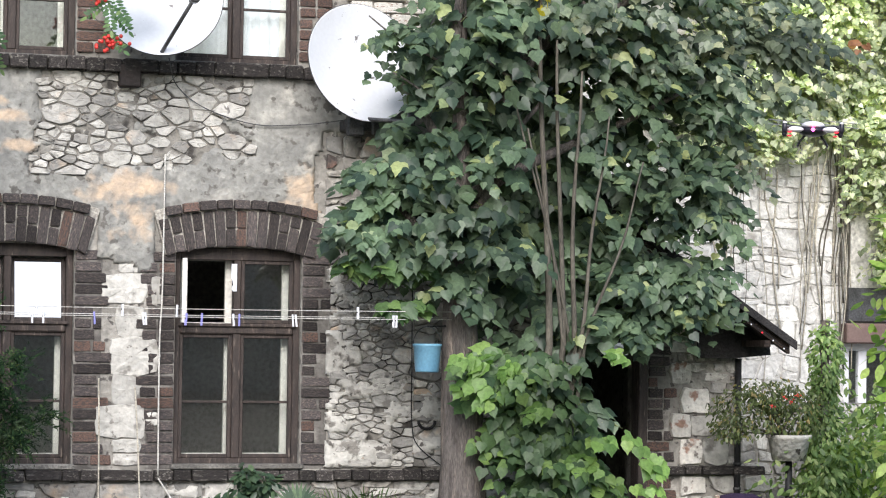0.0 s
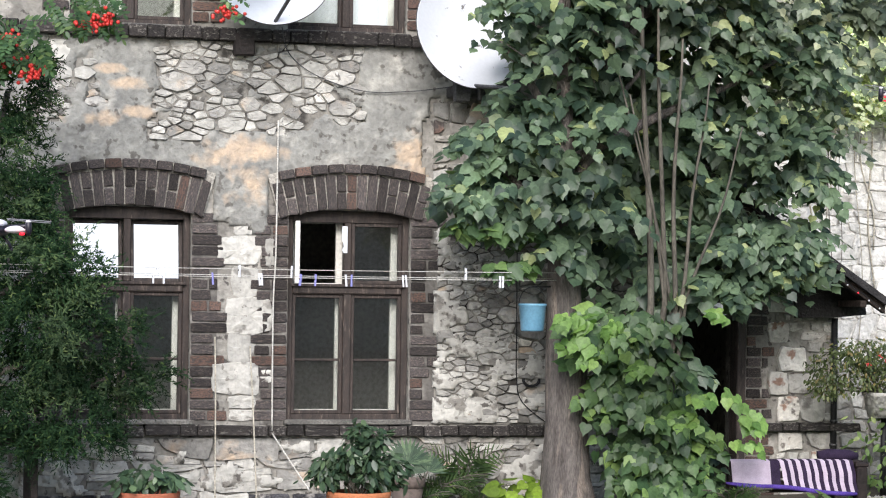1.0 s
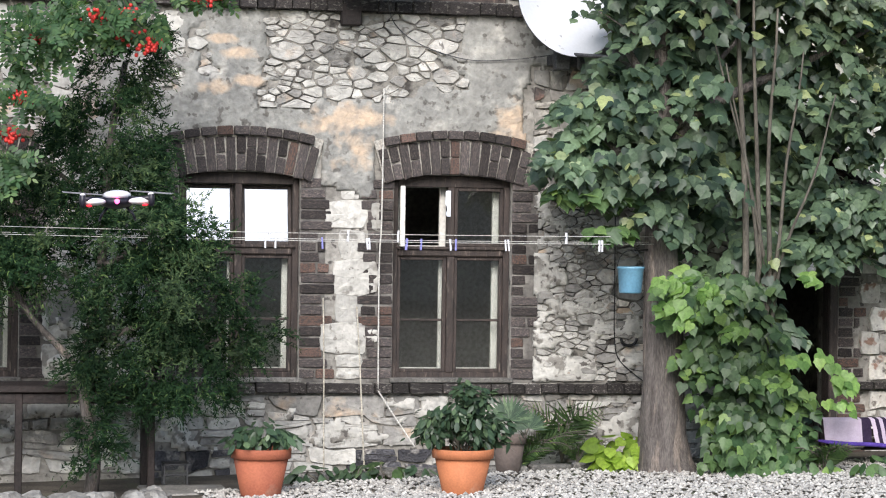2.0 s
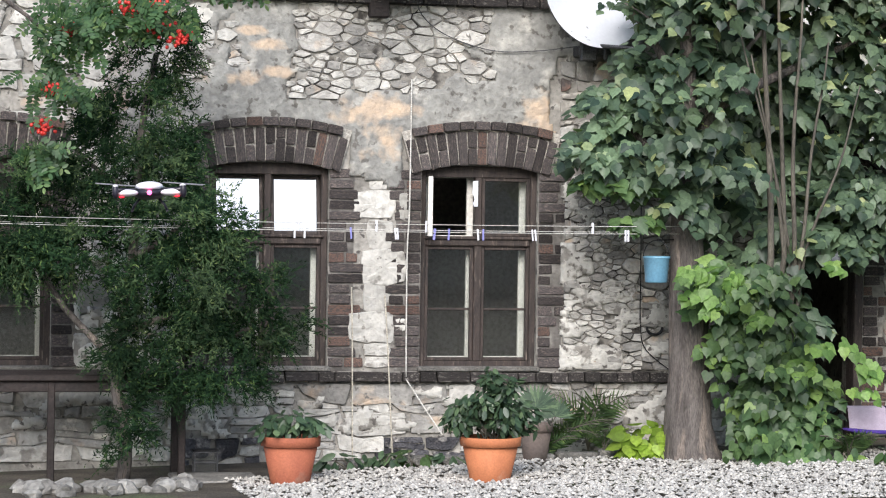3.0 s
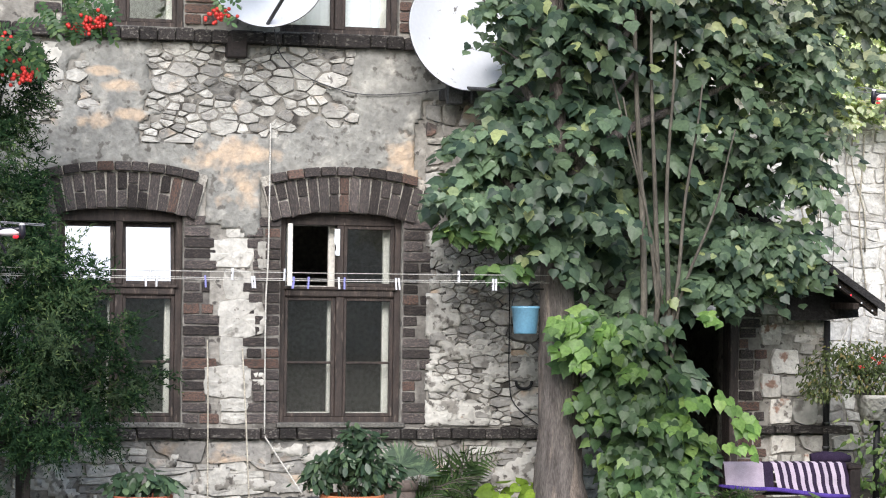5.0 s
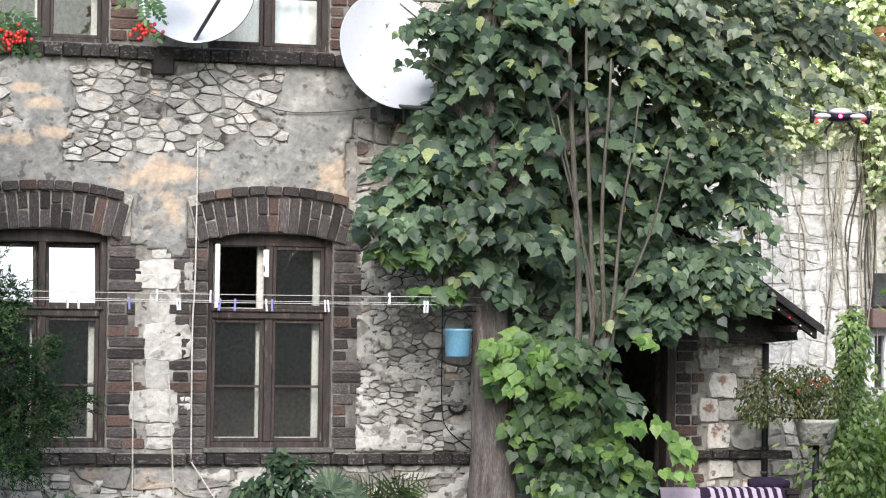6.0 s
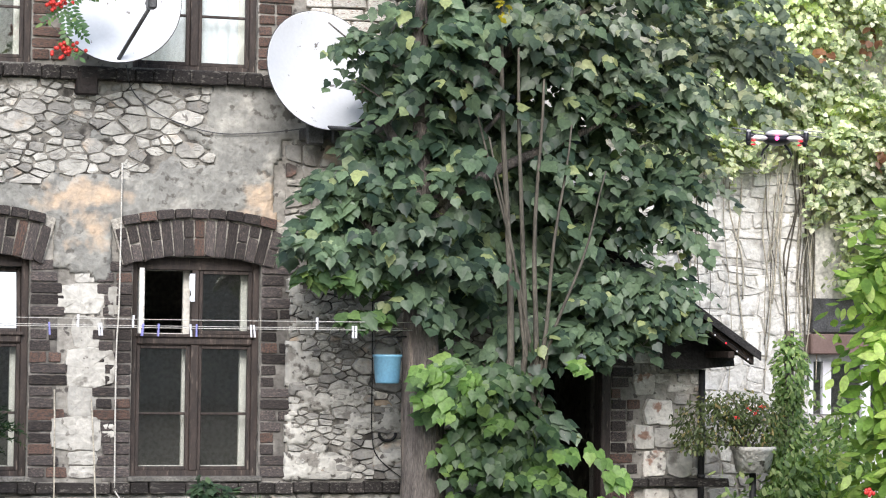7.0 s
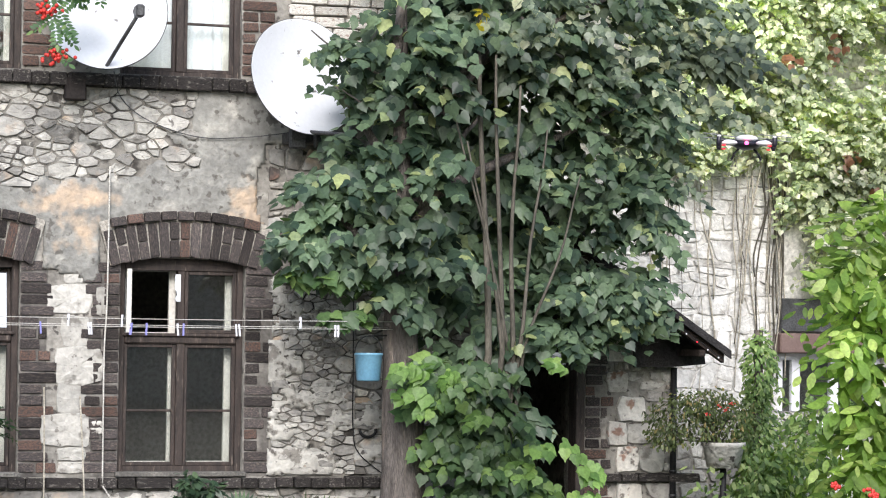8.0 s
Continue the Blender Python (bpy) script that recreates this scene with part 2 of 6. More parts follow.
# Warm patches coloured in for sunlight that falls through leaves.
paint_sun_dapples(M_PLASTER, ((-0.4, 2.6, 0.27, 0.1), (-0.3, 2.36, 0.15, 0.15), (0.98, 2.58, 0.22, 0.16), (-1.38, 2.8, 0.22, 0.06), (-1.1, 2.84, 0.16, 0.04),
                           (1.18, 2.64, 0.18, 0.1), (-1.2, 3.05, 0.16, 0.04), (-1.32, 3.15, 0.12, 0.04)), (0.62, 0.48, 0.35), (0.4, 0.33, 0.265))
# Pale joint mortar; near-black blotches paint in the shadowed gaps.
M_JOINT = material("shadow_gapped_joint", (0.3, 0.285, 0.255), (0.2, 0.188, 0.167), 6, 30, 0.95, 0.5, c3=(0.06, 0.055, 0.05), c3_at=0.545, c3_scale=7, c3_edge=0.06, fine_amount=0.2)
M_LIMEWASH = material("flaking_limewash", (0.58, 0.565, 0.52), (0.43, 0.415, 0.38), 6, 26, 0.92, 0.5, c3=(0.26, 0.245, 0.22), c3_at=0.58, c3_scale=9, c3_edge=0.025, fine_amount=0.14, c4=((0.12, 0.11, 0.1), 0.63, 18))
M_BLACKISH = material("blackish_stone", (0.085, 0.083, 0.09), (0.04, 0.04, 0.046), 7, 60, 0.85, 0.6, vary=0.4, c3=(0.35, 0.33, 0.31), c3_at=0.62, c3_scale=8)
M_STONE = material("limestone", (0.41, 0.395, 0.365), (0.29, 0.28, 0.262), 6, 26, 0.9, 0.4, vary=0.42, c3=(0.46, 0.36, 0.27), c3_at=0.64, c3_scale=4, fine_amount=0.18, c4=((0.17, 0.16, 0.148), 0.66, 20))
M_WHITE_STONE = material("limewashed_stone", (0.55, 0.535, 0.495), (0.4, 0.387, 0.356), 5, 26, 0.92, 0.4, vary=0.2, c3=(0.24, 0.227, 0.205), c3_at=0.6, c3_scale=8, c3_edge=0.04, fine_amount=0.16, c4=((0.22, 0.205, 0.185), 0.68, 24))
M_DIM_STONE = material("grey_rubble", (0.35, 0.33, 0.295), (0.23, 0.215, 0.195), 7, 26, 0.92, 0.4, vary=0.4, c3=(0.55, 0.52, 0.46), c3_at=0.58, c3_scale=6, c3_edge=0.03, fine_amount=0.18)
M_BRICK = material("sooty_brick", (0.1, 0.084, 0.08), (0.052, 0.048, 0.048), 9, 40, 0.88, 0.5, vary=0.55, c3=(0.16, 0.13, 0.115), c3_at=0.6, c3_scale=7, fine_amount=0.25)
M_RED_BRICK = material("worn_red_brick", (0.19, 0.115, 0.09), (0.115, 0.08, 0.068), 9, 40, 0.88, 0.5, vary=0.35, c3=(0.08, 0.068, 0.063), c3_at=0.54, c3_scale=8, fine_amount=0.25)
M_PALE_BRICK = material("whitewashed_masonry", (0.72, 0.7, 0.65), (0.56, 0.53, 0.48), 7, 30, 0.92, 0.5, vary=0.15, c3=(0.34, 0.22, 0.17), c3_at=0.62, c3_scale=8, c3_edge=0.03, fine_amount=0.15, c4=((0.2, 0.18, 0.16), 0.66, 14))
M_LEDGE = material("blackened_brick", (0.06, 0.052, 0.048), (0.03, 0.027, 0.027), 9, 40, 0.85, 0.45, vary=0.45, c3=(0.2, 0.185, 0.165), c3_at=0.62, c3_scale=5, fine_amount=0.2)
M_FRAME = material("weathered_brown_wood", (0.066, 0.05, 0.044), (0.036, 0.03, 0.028), 5, 50, 0.6, 0.25, stretch=(6, 6, 1), c3=(0.16, 0.13, 0.11), c3_at=0.66, c3_scale=9)
M_WHITE_WOOD = material("flaking_white_paint", (0.72, 0.7, 0.64), (0.6, 0.58, 0.53), 4, 40, 0.6, 0.2, c3=(0.34, 0.29, 0.24), c3_at=0.72, c3_scale=9, fine_amount=0.12)
M_GLASS = glass_material("window_glass")
# Near-mirror gloss, set so that the tilted panes look white to the camera.
M_FILM = glass_material("bright_reflecting_glass", (0.5, 0.5, 0.5), 0.8, 0.0)
M_ROOM = material("dim_room_plaster", (0.4, 0.39, 0.35), (0.3, 0.29, 0.26), 2, 30, 0.95, 0.1)
M_CURTAIN = material("white_net_curtain", (0.80, 0.82, 0.86), (0.66, 0.70, 0.76), 3, 40, 0.9, 0.1, fine_amount=0.08)
M_SOIL = material("yard_soil", (0.11, 0.095, 0.075), (0.06, 0.052, 0.042), 4, 60, 0.95, 0.6, c3=(0.1, 0.12, 0.06), c3_at=0.6, c3_scale=1.2)
M_GRAVEL = material("pale_gravel", (0.52, 0.5, 0.46), (0.32, 0.305, 0.28), 30, 120, 0.85, 0.3, vary=0.3, island=True)
M_CURB = material("old_kerb_stone", (0.22, 0.21, 0.19), (0.13, 0.125, 0.115), 6, 70, 0.92, 0.5, vary=0.3)
# ---- ground ----
def ground_z(x, y=0.0):
    return 0.03 * (min(max(x, -5.0), 7.0) + 0.8)


def make_ground():
    b, xs, ys = Build(), [], []
    xs = [-3000, -400, -60, -20, -8, -5, -3, -1, 1, 3, 5, 7, 10, 25, 60, 400, 3000]
    ys = [-3000, -400, -60, -26, -18, -10, -6, -4, -2.5, -1, 0.2, 3.2, 12, 60, 400, 3000]
    v = [(x, y, ground_z(x)) for y in ys for x in xs]
    n = len(xs)
    f = [(j * n + i, j * n + i + 1, (j + 1) * n + i + 1, (j + 1) * n + i) for j in range(len(ys) - 1) for i in range(n - 1)]
    b.add(v, f)
    solid("ground", b, M_SOIL, "bare earth of a yard strewn with pale gravel", "ground", kind="structure")


make_ground()

# ---- stones cut from a jittered net of cells ----
def cells(x0, x1, z0, z1, w, h, jitter, r):
    """Stones of roughly coursed rubble: rows of uneven height, joints that lean, here and there a stone split in two."""
    zs = [z0]
    while zs[-1] < z1 - 0.4 * h:
        zs.append(zs[-1] + h * r.uniform(0.55, 1.5))
    zs[-1] = z1
    ph = r.uniform(0, 50)

    def edge(j, x):
        if j in (0, len(zs) - 1):
            return zs[j]
        return zs[j] + jitter * h * (noise.noise((x * 2.2 / w * 0.35, ph + 3.1 * j, 0.5)) + 0.6 * noise.noise((x * 5.5 / w * 0.35, ph, 7.7 * j)))

    out = []
    for j in range(len(zs) - 1):
        tall = zs[j + 1] - zs[j]
        xs, x = [x0], x0
        while x < x1:
            x += w * r.uniform(0.45, 1.5) * (0.75 + 0.35 * tall / h)
            xs.append(min(x, x1))
        if len(xs) > 2 and xs[-1] - xs[-2] < 0.3 * w:
            xs.pop(-2)
        lean = [0.0] + [r.uniform(-1, 1) * jitter * 0.45 * tall for _ in xs[1:-1]] + [0.0]
        for i in range(len(xs) - 1):
            a, c, la, lc = xs[i], xs[i + 1], lean[i], lean[i + 1]
            m = a + (c - a) * r.uniform(0.35, 0.65)
            low = [(a - la, edge(j, a - la)), (m, edge(j, m) - r.uniform(0, 0.1) * tall * 0.4), (c - lc, edge(j, c - lc))]
            top = [(c + lc, edge(j + 1, c + lc)), (m, edge(j + 1, m)), (a + la, edge(j + 1, a + la))]
            if tall > 0.8 * h and r.random() < 0.3:
                t = r.uniform(0.35, 0.65)
                ml, mr = (a, low[0][1] + (top[2][1] - low[0][1]) * t), (c, low[2][1] + (top[0][1] - low[2][1]) * (t + r.uniform(-0.15, 0.15)))
                out.append(low + [mr, ml])
                out.append([ml, mr] + top)
            elif c - a > 0.9 * w and r.random() < 0.2:
                out.append([low[0], low[1], top[1], top[2]])
                out.append([low[1], low[2], top[0], top[1]])
            else:
                if r.random() < 0.35:
                    k = r.choice((0, 2))
                    low[k] = (low[k][0] + (m - low[k][0]) * 0.3, low[k][1] + 0.22 * tall)
                out.append(low + top)
    return out


def packed(x0, x1, z0, z1, size, r, flat=1.7):
    """Stones of uncoursed rubble: cells of unequal weight round scattered hearts, wider than high."""
    seeds, tries = [], 0
    H = (z1 - z0) * flat
    while tries < 1500:
        tries += 1
        rad = size * r.choice((0.22, 0.26, 0.34, 0.48, 0.66, 0.85))
        p = (r.uniform(0, x1 - x0), r.uniform(0, H))
        if all(math.hypot(p[0] - q[0], p[1] - q[1]) > 0.86 * (rad + q[2]) for q in seeds):
            seeds.append((*p, rad))
    out = []
    for i, (ax, az, ar) in enumerate(seeds):
        poly = [(0, 0), (x1 - x0, 0), (x1 - x0, H), (0, H)]
        for j, (bx, bz, br) in enumerate(seeds):
            dx, dz = bx - ax, bz - az
            if j == i or abs(dx) > 4 * size or abs(dz) > 4 * size:
                continue
            c = (bx * bx + bz * bz - br * br - ax * ax - az * az + ar * ar) / 2
            cut = []
            for k in range(len(poly)):
                p, q = poly[k], poly[(k + 1) % len(poly)]
                fp, fq = p[0] * dx + p[1] * dz - c, q[0] * dx + q[1] * dz - c
                if fp <= 0:
                    cut.append(p)
                if fp * fq < 0:
                    t = fp / (fp - fq)
                    cut.append((p[0] + (q[0] - p[0]) * t, p[1] + (q[1] - p[1]) * t))
            poly = cut
            if len(poly) < 3:
                break
        if len(poly) >= 3:
            out.append([(x0 + p[0], z0 + p[1] / flat) for p in poly])
    return out


def stone(name, poly, mat, parent, y=0.0, gap=0.009, proud=0.03, r=rng):
    """One stone of a wall: a rounded polygon standing proud of its bed."""
    cx, cz = sum(p[0] for p in poly) / len(poly), sum(p[1] for p in poly) / len(poly)
    size = max(math.hypot(p[0] - cx, p[1] - cz) for p in poly)
    if size < 0.025:
        return None
    ring = []
    for i in range(len(poly)):
        a, c = poly[i], poly[(i + 1) % len(poly)]
        for t in (0.1, 0.9):
            ring.append((a[0] + (c[0] - a[0]) * t, a[1] + (c[1] - a[1]) * t))
    k = max(0.4, 1 - gap * r.uniform(0.5, 2.2) / size * 1.5)
    ring = [(cx + (p[0] - cx) * k * r.uniform(0.9, 1.05), cz + (p[1] - cz) * k * r.uniform(0.9, 1.05)) for p in ring]
    n, d = len(ring), proud * r.uniform(0.5, 1.2)
    tx, tz = r.uniform(-0.06, 0.06), r.uniform(-0.06, 0.06)
    lip = 1 - min(0.2, 0.008 / size)
    v = [(p[0] - cx, 0.02, p[1] - cz) for p in ring]
    v += [(( p[0] - cx), -d * 0.6, (p[1] - cz)) for p in ring]
    v += [((p[0] - cx) * lip, -d + tx * (p[0] - cx) + tz * (p[1] - cz) + r.uniform(-0.003, 0.003), (p[1] - cz) * lip) for p in ring]
    v += [((p[0] - cx) * 0.5, -d - r.uniform(-0.003, 0.004), (p[1] - cz) * 0.5) for p in ring]
    v.append((0, -d - r.uniform(-0.002, 0.004), 0))
    f = [(i, (i + 1) % n, n + (i + 1) % n, n + i) for i in range(n)]
    f += [(n + i, n + (i + 1) % n, 2 * n + (i + 1) % n, 2 * n + i) for i in range(n)]
    f += [(2 * n + i, 2 * n + (i + 1) % n, 3 * n + (i + 1) % n, 3 * n + i) for i in range(n)]
    f += [(3 * n + i, 3 * n + (i + 1) % n, 4 * n) for i in range(n)]
    b = Build().add(v, f)
    ob = new(name, b.mesh(name, mat))
    ob.parent = parent
    ob.location = Vector((cx, y, cz)) - origin(parent)
    return ob


# ---- bricks: one bevelled block in a few worn variants ----
def brick_mesh(mat, seed):
    r = random.Random(seed)
    b = Build().box(-0.5, 0.5, -0.5, 0.5, -0.5, 0.5, 0.06)
    b.v = [(x + r.uniform(-0.03, 0.03), y + r.uniform(-0.03, 0.03), z + r.uniform(-0.05, 0.05)) for x, y, z in b.v]
    return b.mesh("brick", mat)


BRICKS = {m: [brick_mesh(m, s) for s in range(5)] for m in (M_BRICK, M_RED_BRICK, M_LEDGE, M_PALE_BRICK)}


def brick(parent, x, y, z, w, d, h, turn=0.0, mat=None, name="brick"):
    ob = new(name, rng.choice(BRICKS[mat or (M_RED_BRICK if rng.random() < 0.12 else M_BRICK)]))
    ob.parent = parent
    ob.location = Vector((x, y, z)) - origin(parent)
    ob.rotation_euler = (rng.uniform(-0.02, 0.02), turn + rng.uniform(-0.012, 0.012), rng.uniform(-0.02, 0.02))
    ob.scale = (w, d, h)
    return ob


# ---- the house wall ----
W_SILL, W_HEAD = 0.69, 2.19
LOWER = [(-3.62, -2.74), (-1.61, -0.72), (-0.022, 0.872)]
U_SILL, U_HEAD = 3.47, 4.9
UPPER = [(-3.6, -2.72), (-1.6, -0.74), (-0.05, 0.82)]
HOUSE_X0, HOUSE_X1, HOUSE_TOP = -4.6, 2.72, 5.6


def wall_with_holes(x0, x1, z0, z1, y0, y1, holes):
    """Wall blocks butted round rectangular openings (x0, x1, z0, z1)."""
    b = Build()
    xs = sorted({x0, x1, *[h[0] for h in holes], *[h[1] for h in holes]})
    for a, c in zip(xs, xs[1:]):
        zs = [z0]
        for h in sorted((h for h in holes if h[0] <= a + 1e-6 and h[1] >= c - 1e-6), key=lambda h: h[2]):
            zs += [h[2], h[3]]
        zs.append(z1)
        for lo, hi in zip(zs[::2], zs[1::2]):
            if hi - lo > 0.01:
                b.box(a, c, y0, y1, lo, hi, 0.0005)
    return b


holes = [(a, c, W_SILL, W_HEAD) for a, c in LOWER] + [(a, c, U_SILL, U_HEAD) for a, c in UPPER]
house = solid("wall_north", wall_with_holes(HOUSE_X0, HOUSE_X1, -0.4, HOUSE_TOP, 0.0, 0.42, holes), M_MORTAR,
              "old rubble stone house wall with patches of grey plaster", "wall", kind="structure")


# regions of bare masonry; plaster covers the rest
def inside(x, z, x0, x1, z0, z1):
    return x0 <= x <= x1 and z0 <= z <= z1


def bare(x, z):
    wob = 0.15 * noise.noise((x * 2.3, 0.3, z * 2.3)) + 0.07 * noise.noise((x * 8, 1.3, z * 8))
    smear = noise.noise((x * 4.2, 9.0, z * 6.5)) + 0.4 * noise.noise((x * 13, 4.0, z * 13))      # plaster left clinging to the stones
    x, z = x + wob, z + wob * 0.8
    if z < 2.06:
        return True
    if inside(x, z, -0.95, 0.47, 2.74 + 0.05 * math.sin(4 * x), 3.5):
        return smear < 0.33 + 0.4 * (z - 2.9)
    if inside(x, z, -1.86, -1.42, 2.84, 3.5) or x < -2.2:
        return smear < 0.25
    if x > 1.02 and (z < 3.02 or z > 3.3):
        return True
    return z > 3.42 or z < 0.66


def make_plaster():
    """A coat of plaster about 3 cm thick with ragged edges, standing on the masonry."""
    step = 0.028
    x0, z0, nx, nz = HOUSE_X0, 1.9, int((HOUSE_X1 - HOUSE_X0) / step), int(1.55 / step)
    keep = {}
    for i in range(nx):
        for j in range(nz):
            x, z = x0 + (i + 0.5) * step, z0 + (j + 0.5) * step
            k = not bare(x, z) and z < 3.43
            for a, c in LOWER:                       # the brick arches stay clear
                cx, half = (a + c) / 2, (c - a) / 2
                if abs(x - cx) < half + 0.15 and z < 2.5 - 0.26 * (x - cx) ** 2:
                    k = False
            keep[i, j] = k
    b, idx = Build(), {}

    def vert(i, j):
        if (i, j) not in idx:
            x, z = x0 + i * step, z0 + j * step
            n_in = sum(keep.get((i + a, j + c), False) for a in (-1, 0) for c in (-1, 0))
            d = 0.026 + 0.012 * noise.noise((x * 3, 5, z * 3)) + 0.006 * noise.noise((x * 13, 5, z * 13))
            if n_in < 4:
                d *= 0.35 + 0.1 * n_in
            jx, jz = 0.4 * step * noise.noise((x * 31, 2, z * 31)), 0.4 * step * noise.noise((x * 31, 9, z * 31))
            idx[i, j] = (len(b.v), len(b.v) + 1)
            b.v.append((x + jx, -d, z + jz))
            b.v.append((x + jx, 0.01, z + jz))
        return idx[i, j]

    for (i, j), k in keep.items():
        if not k:
            continue
        q = [vert(i, j), vert(i + 1, j), vert(i + 1, j + 1), vert(i, j + 1)]
        b.f.append(tuple(p[0] for p in q))
        b.s.append(True)
        for s, (di, dj) in enumerate(((0, -1), (1, 0), (0, 1), (-1, 0))):
            if not keep.get((i + di, j + dj), False):
                p, r = q[s], q[(s + 1) % 4]
                b.f.append((p[1], r[1], r[0], p[0]))
                b.s.append(False)
    ob = part("plaster_coat", b, M_PLASTER, house, "crumbling grey plaster with warm sun dapples painted in")
    return ob


make_plaster()


def make_limewash():
    """Ragged leftovers of white limewash and render clinging to the rubble."""
    step = 0.024
    x0, z0 = -4.4, 0.02
    nx, nz = int((2.66 - x0) / step), int(2.1 / step)
    keep = {}
    for i in range(nx):
        for j in range(nz):
            x, z = x0 + (i + 0.5) * step, z0 + (j + 0.5) * step
            k = noise.noise((x * 3.1, 11.0, z * 5.2)) + 0.45 * noise.noise((x * 11, 3.0, z * 13)) > (0.16 if x > 1.0 else 0.24)
            for px, pz, rx, rz in ((1.35, 0.75, 0.22, 0.1), (1.13, 0.97, 0.12, 0.06), (1.3, 1.19, 0.12, 0.05), (1.22, 1.45, 0.08, 0.06)):
                k = k or ((x - px) / rx) ** 2 + ((z - pz) / rz) ** 2 + 0.7 * noise.noise((x * 9, 2.0, z * 9)) < 1
            if 0.55 < z < 0.67 or z > 2.08 or (-0.75 < x < 0.0 and z > 0.6):
                k = False
            for a, c in LOWER:
                if a - 0.15 < x < c + 0.17 and z > 0.6:
                    k = False
            keep[i, j] = k
    b, idx = Build(), {}

    def vert(i, j):
        if (i, j) not in idx:
            x, z = x0 + i * step, z0 + j * step
            n_in = sum(keep.get((i + a, j + c), False) for a in (-1, 0) for c in (-1, 0))
            d = 0.036 + 0.012 * noise.noise((x * 6, 5, z * 6)) + 0.008 * noise.noise((x * 19, 5, z * 19))
            d *= 1.0 if n_in == 4 else 0.6
            idx[i, j] = (len(b.v), len(b.v) + 1)
            jx, jz = 0.45 * step * noise.noise((x * 41, 2, z * 41)), 0.45 * step * noise.noise((x * 41, 9, z * 41))
            b.v.append((x + jx, -d, z + jz))
            b.v.append((x + jx, 0.01, z + jz))
        return idx[i, j]

    for (i, j), k in keep.items():
        if k:
            q = [vert(i, j), vert(i + 1, j), vert(i + 1, j + 1), vert(i, j + 1)]
            b.f.append(tuple(p[0] for p in q))
            b.s.append(True)
            for s, (di, dj) in enumerate(((0, -1), (1, 0), (0, 1), (-1, 0))):
                if not keep.get((i + di, j + dj), False):
                    p, r = q[s], q[(s + 1) % 4]
                    b.f.append((p[1], r[1], r[0], p[0]))
                    b.s.append(False)
    tagged(part("limewash", b, M_LIMEWASH, house, "flaking patches of white limewash"), kind="stuff")


make_limewash()


# ---- windows ----
def window(name, x0, x1, z0, z1, transom, bar, label, open_sash=False, sky_panes=False, curtain=False, y=0.055):
    w = thing(name, ((x0 + x1) / 2, y, z0), label, "window", kind="structure")
    fw, xm = 0.046, (x0 + x1) / 2
    fr = Build()
    fr.box(x0, x0 + fw, y, y + 0.08, z0, z1)
    fr.box(x1 - fw, x1, y, y + 0.08, z0, z1)
    fr.box(x0 + fw, x1 - fw, y, y + 0.08, z1 - 0.085, z1)
    fr.box(x0 + fw, x1 - fw, y, y + 0.08, z0, z0 + 0.042)
    part("window_frame", fr, M_FRAME, w)
    part("transom", Build().box(x0 + fw, x1 - fw, y - 0.012, y + 0.08, transom, transom + 0.075, 0.01)
         .box(x0 + 0.03, x1 - 0.03, y - 0.03, y - 0.012, transom + 0.052, transom + 0.075, 0.005), M_FRAME, w)
    part("mullion", Build().box(xm - 0.028, xm + 0.028, y - 0.006, y + 0.08, z0 + 0.042, transom)
         .box(xm - 0.024, xm + 0.024, y, y + 0.08, transom + 0.075, z1 - 0.085), M_FRAME, w)
    part("window_sill", Build().box(x0 - 0.02, x1 + 0.02, y - 0.11, y + 0.02, z0 - 0.03, z0 + 0.004, 0.006), M_CURB, w, "cracked cement sill")
    for row, (a, c) in enumerate(((z0 + 0.042, transom), (transom + 0.075, z1 - 0.085))):
        for col, (p, q) in enumerate(((x0 + fw, xm - 0.028), (xm + 0.028, x1 - fw))):
            s = 0.027
            sash = Build()
            loose = open_sash and row == 1 and col == 0
            m = None
            if loose:                               # swung outwards on its left hinge
                m = Matrix.Translation((p, y, 0)) @ Matrix.Rotation(radians(-101), 4, "Z") @ Matrix.Translation((-p, -y, 0))
            if sky_panes and row == 1:                  # tilted in at the top to fit the camera's view, so that the panes mirror the sky
                m = Matrix.Translation((0, y, a)) @ Matrix.Rotation(radians(-9), 4, "X") @ Matrix.Translation((0, -y, -a))
            mat = M_WHITE_WOOD if loose else M_FRAME
            yy = y + 0.012
            sash.box(p, p + s, yy, yy + 0.035, a, c, 0.004, m)
            sash.box(q - s, q, yy, yy + 0.035, a, c, 0.004, m)
            sash.box(p + s, q - s, yy, yy + 0.035, a, a + s, 0.004, m)
            sash.box(p + s, q - s, yy, yy + 0.035, c - s, c, 0.004, m)
            if bar and row == 0:
                sash.box(p + s, q - s, yy + 0.002, yy + 0.03, bar - 0.009, bar + 0.009, 0.003, m)
            so = part("sash", sash, mat, w, "casement with flaking white paint, swung open" if loose else "")
            zs = [a + s, bar - 0.009, bar + 0.009, c - s] if (bar and row == 0) else [a + s, c - s]
            for lo, hi in zip(zs[::2], zs[1::2]):
                g = part("pane", Build().box(p + s - 0.004, q - s + 0.004, yy + 0.014, yy + 0.018, lo - 0.004, hi + 0.004, 0.0005, m), M_FILM if sky_panes and row == 1 else M_GLASS, so)
                g.visible_shadow = False
    # the second, inner window, painted white
    inner, yi = Build(), y + 0.13
    for p, q in ((x0 + 0.05, xm - 0.01), (xm + 0.01, x1 - 0.05)):
        for a, c in ((z0 + 0.04, transom + 0.02), (transom + 0.05, z1 - 0.06)):
            inner.box(p, p + 0.03, yi, yi + 0.035, a, c)
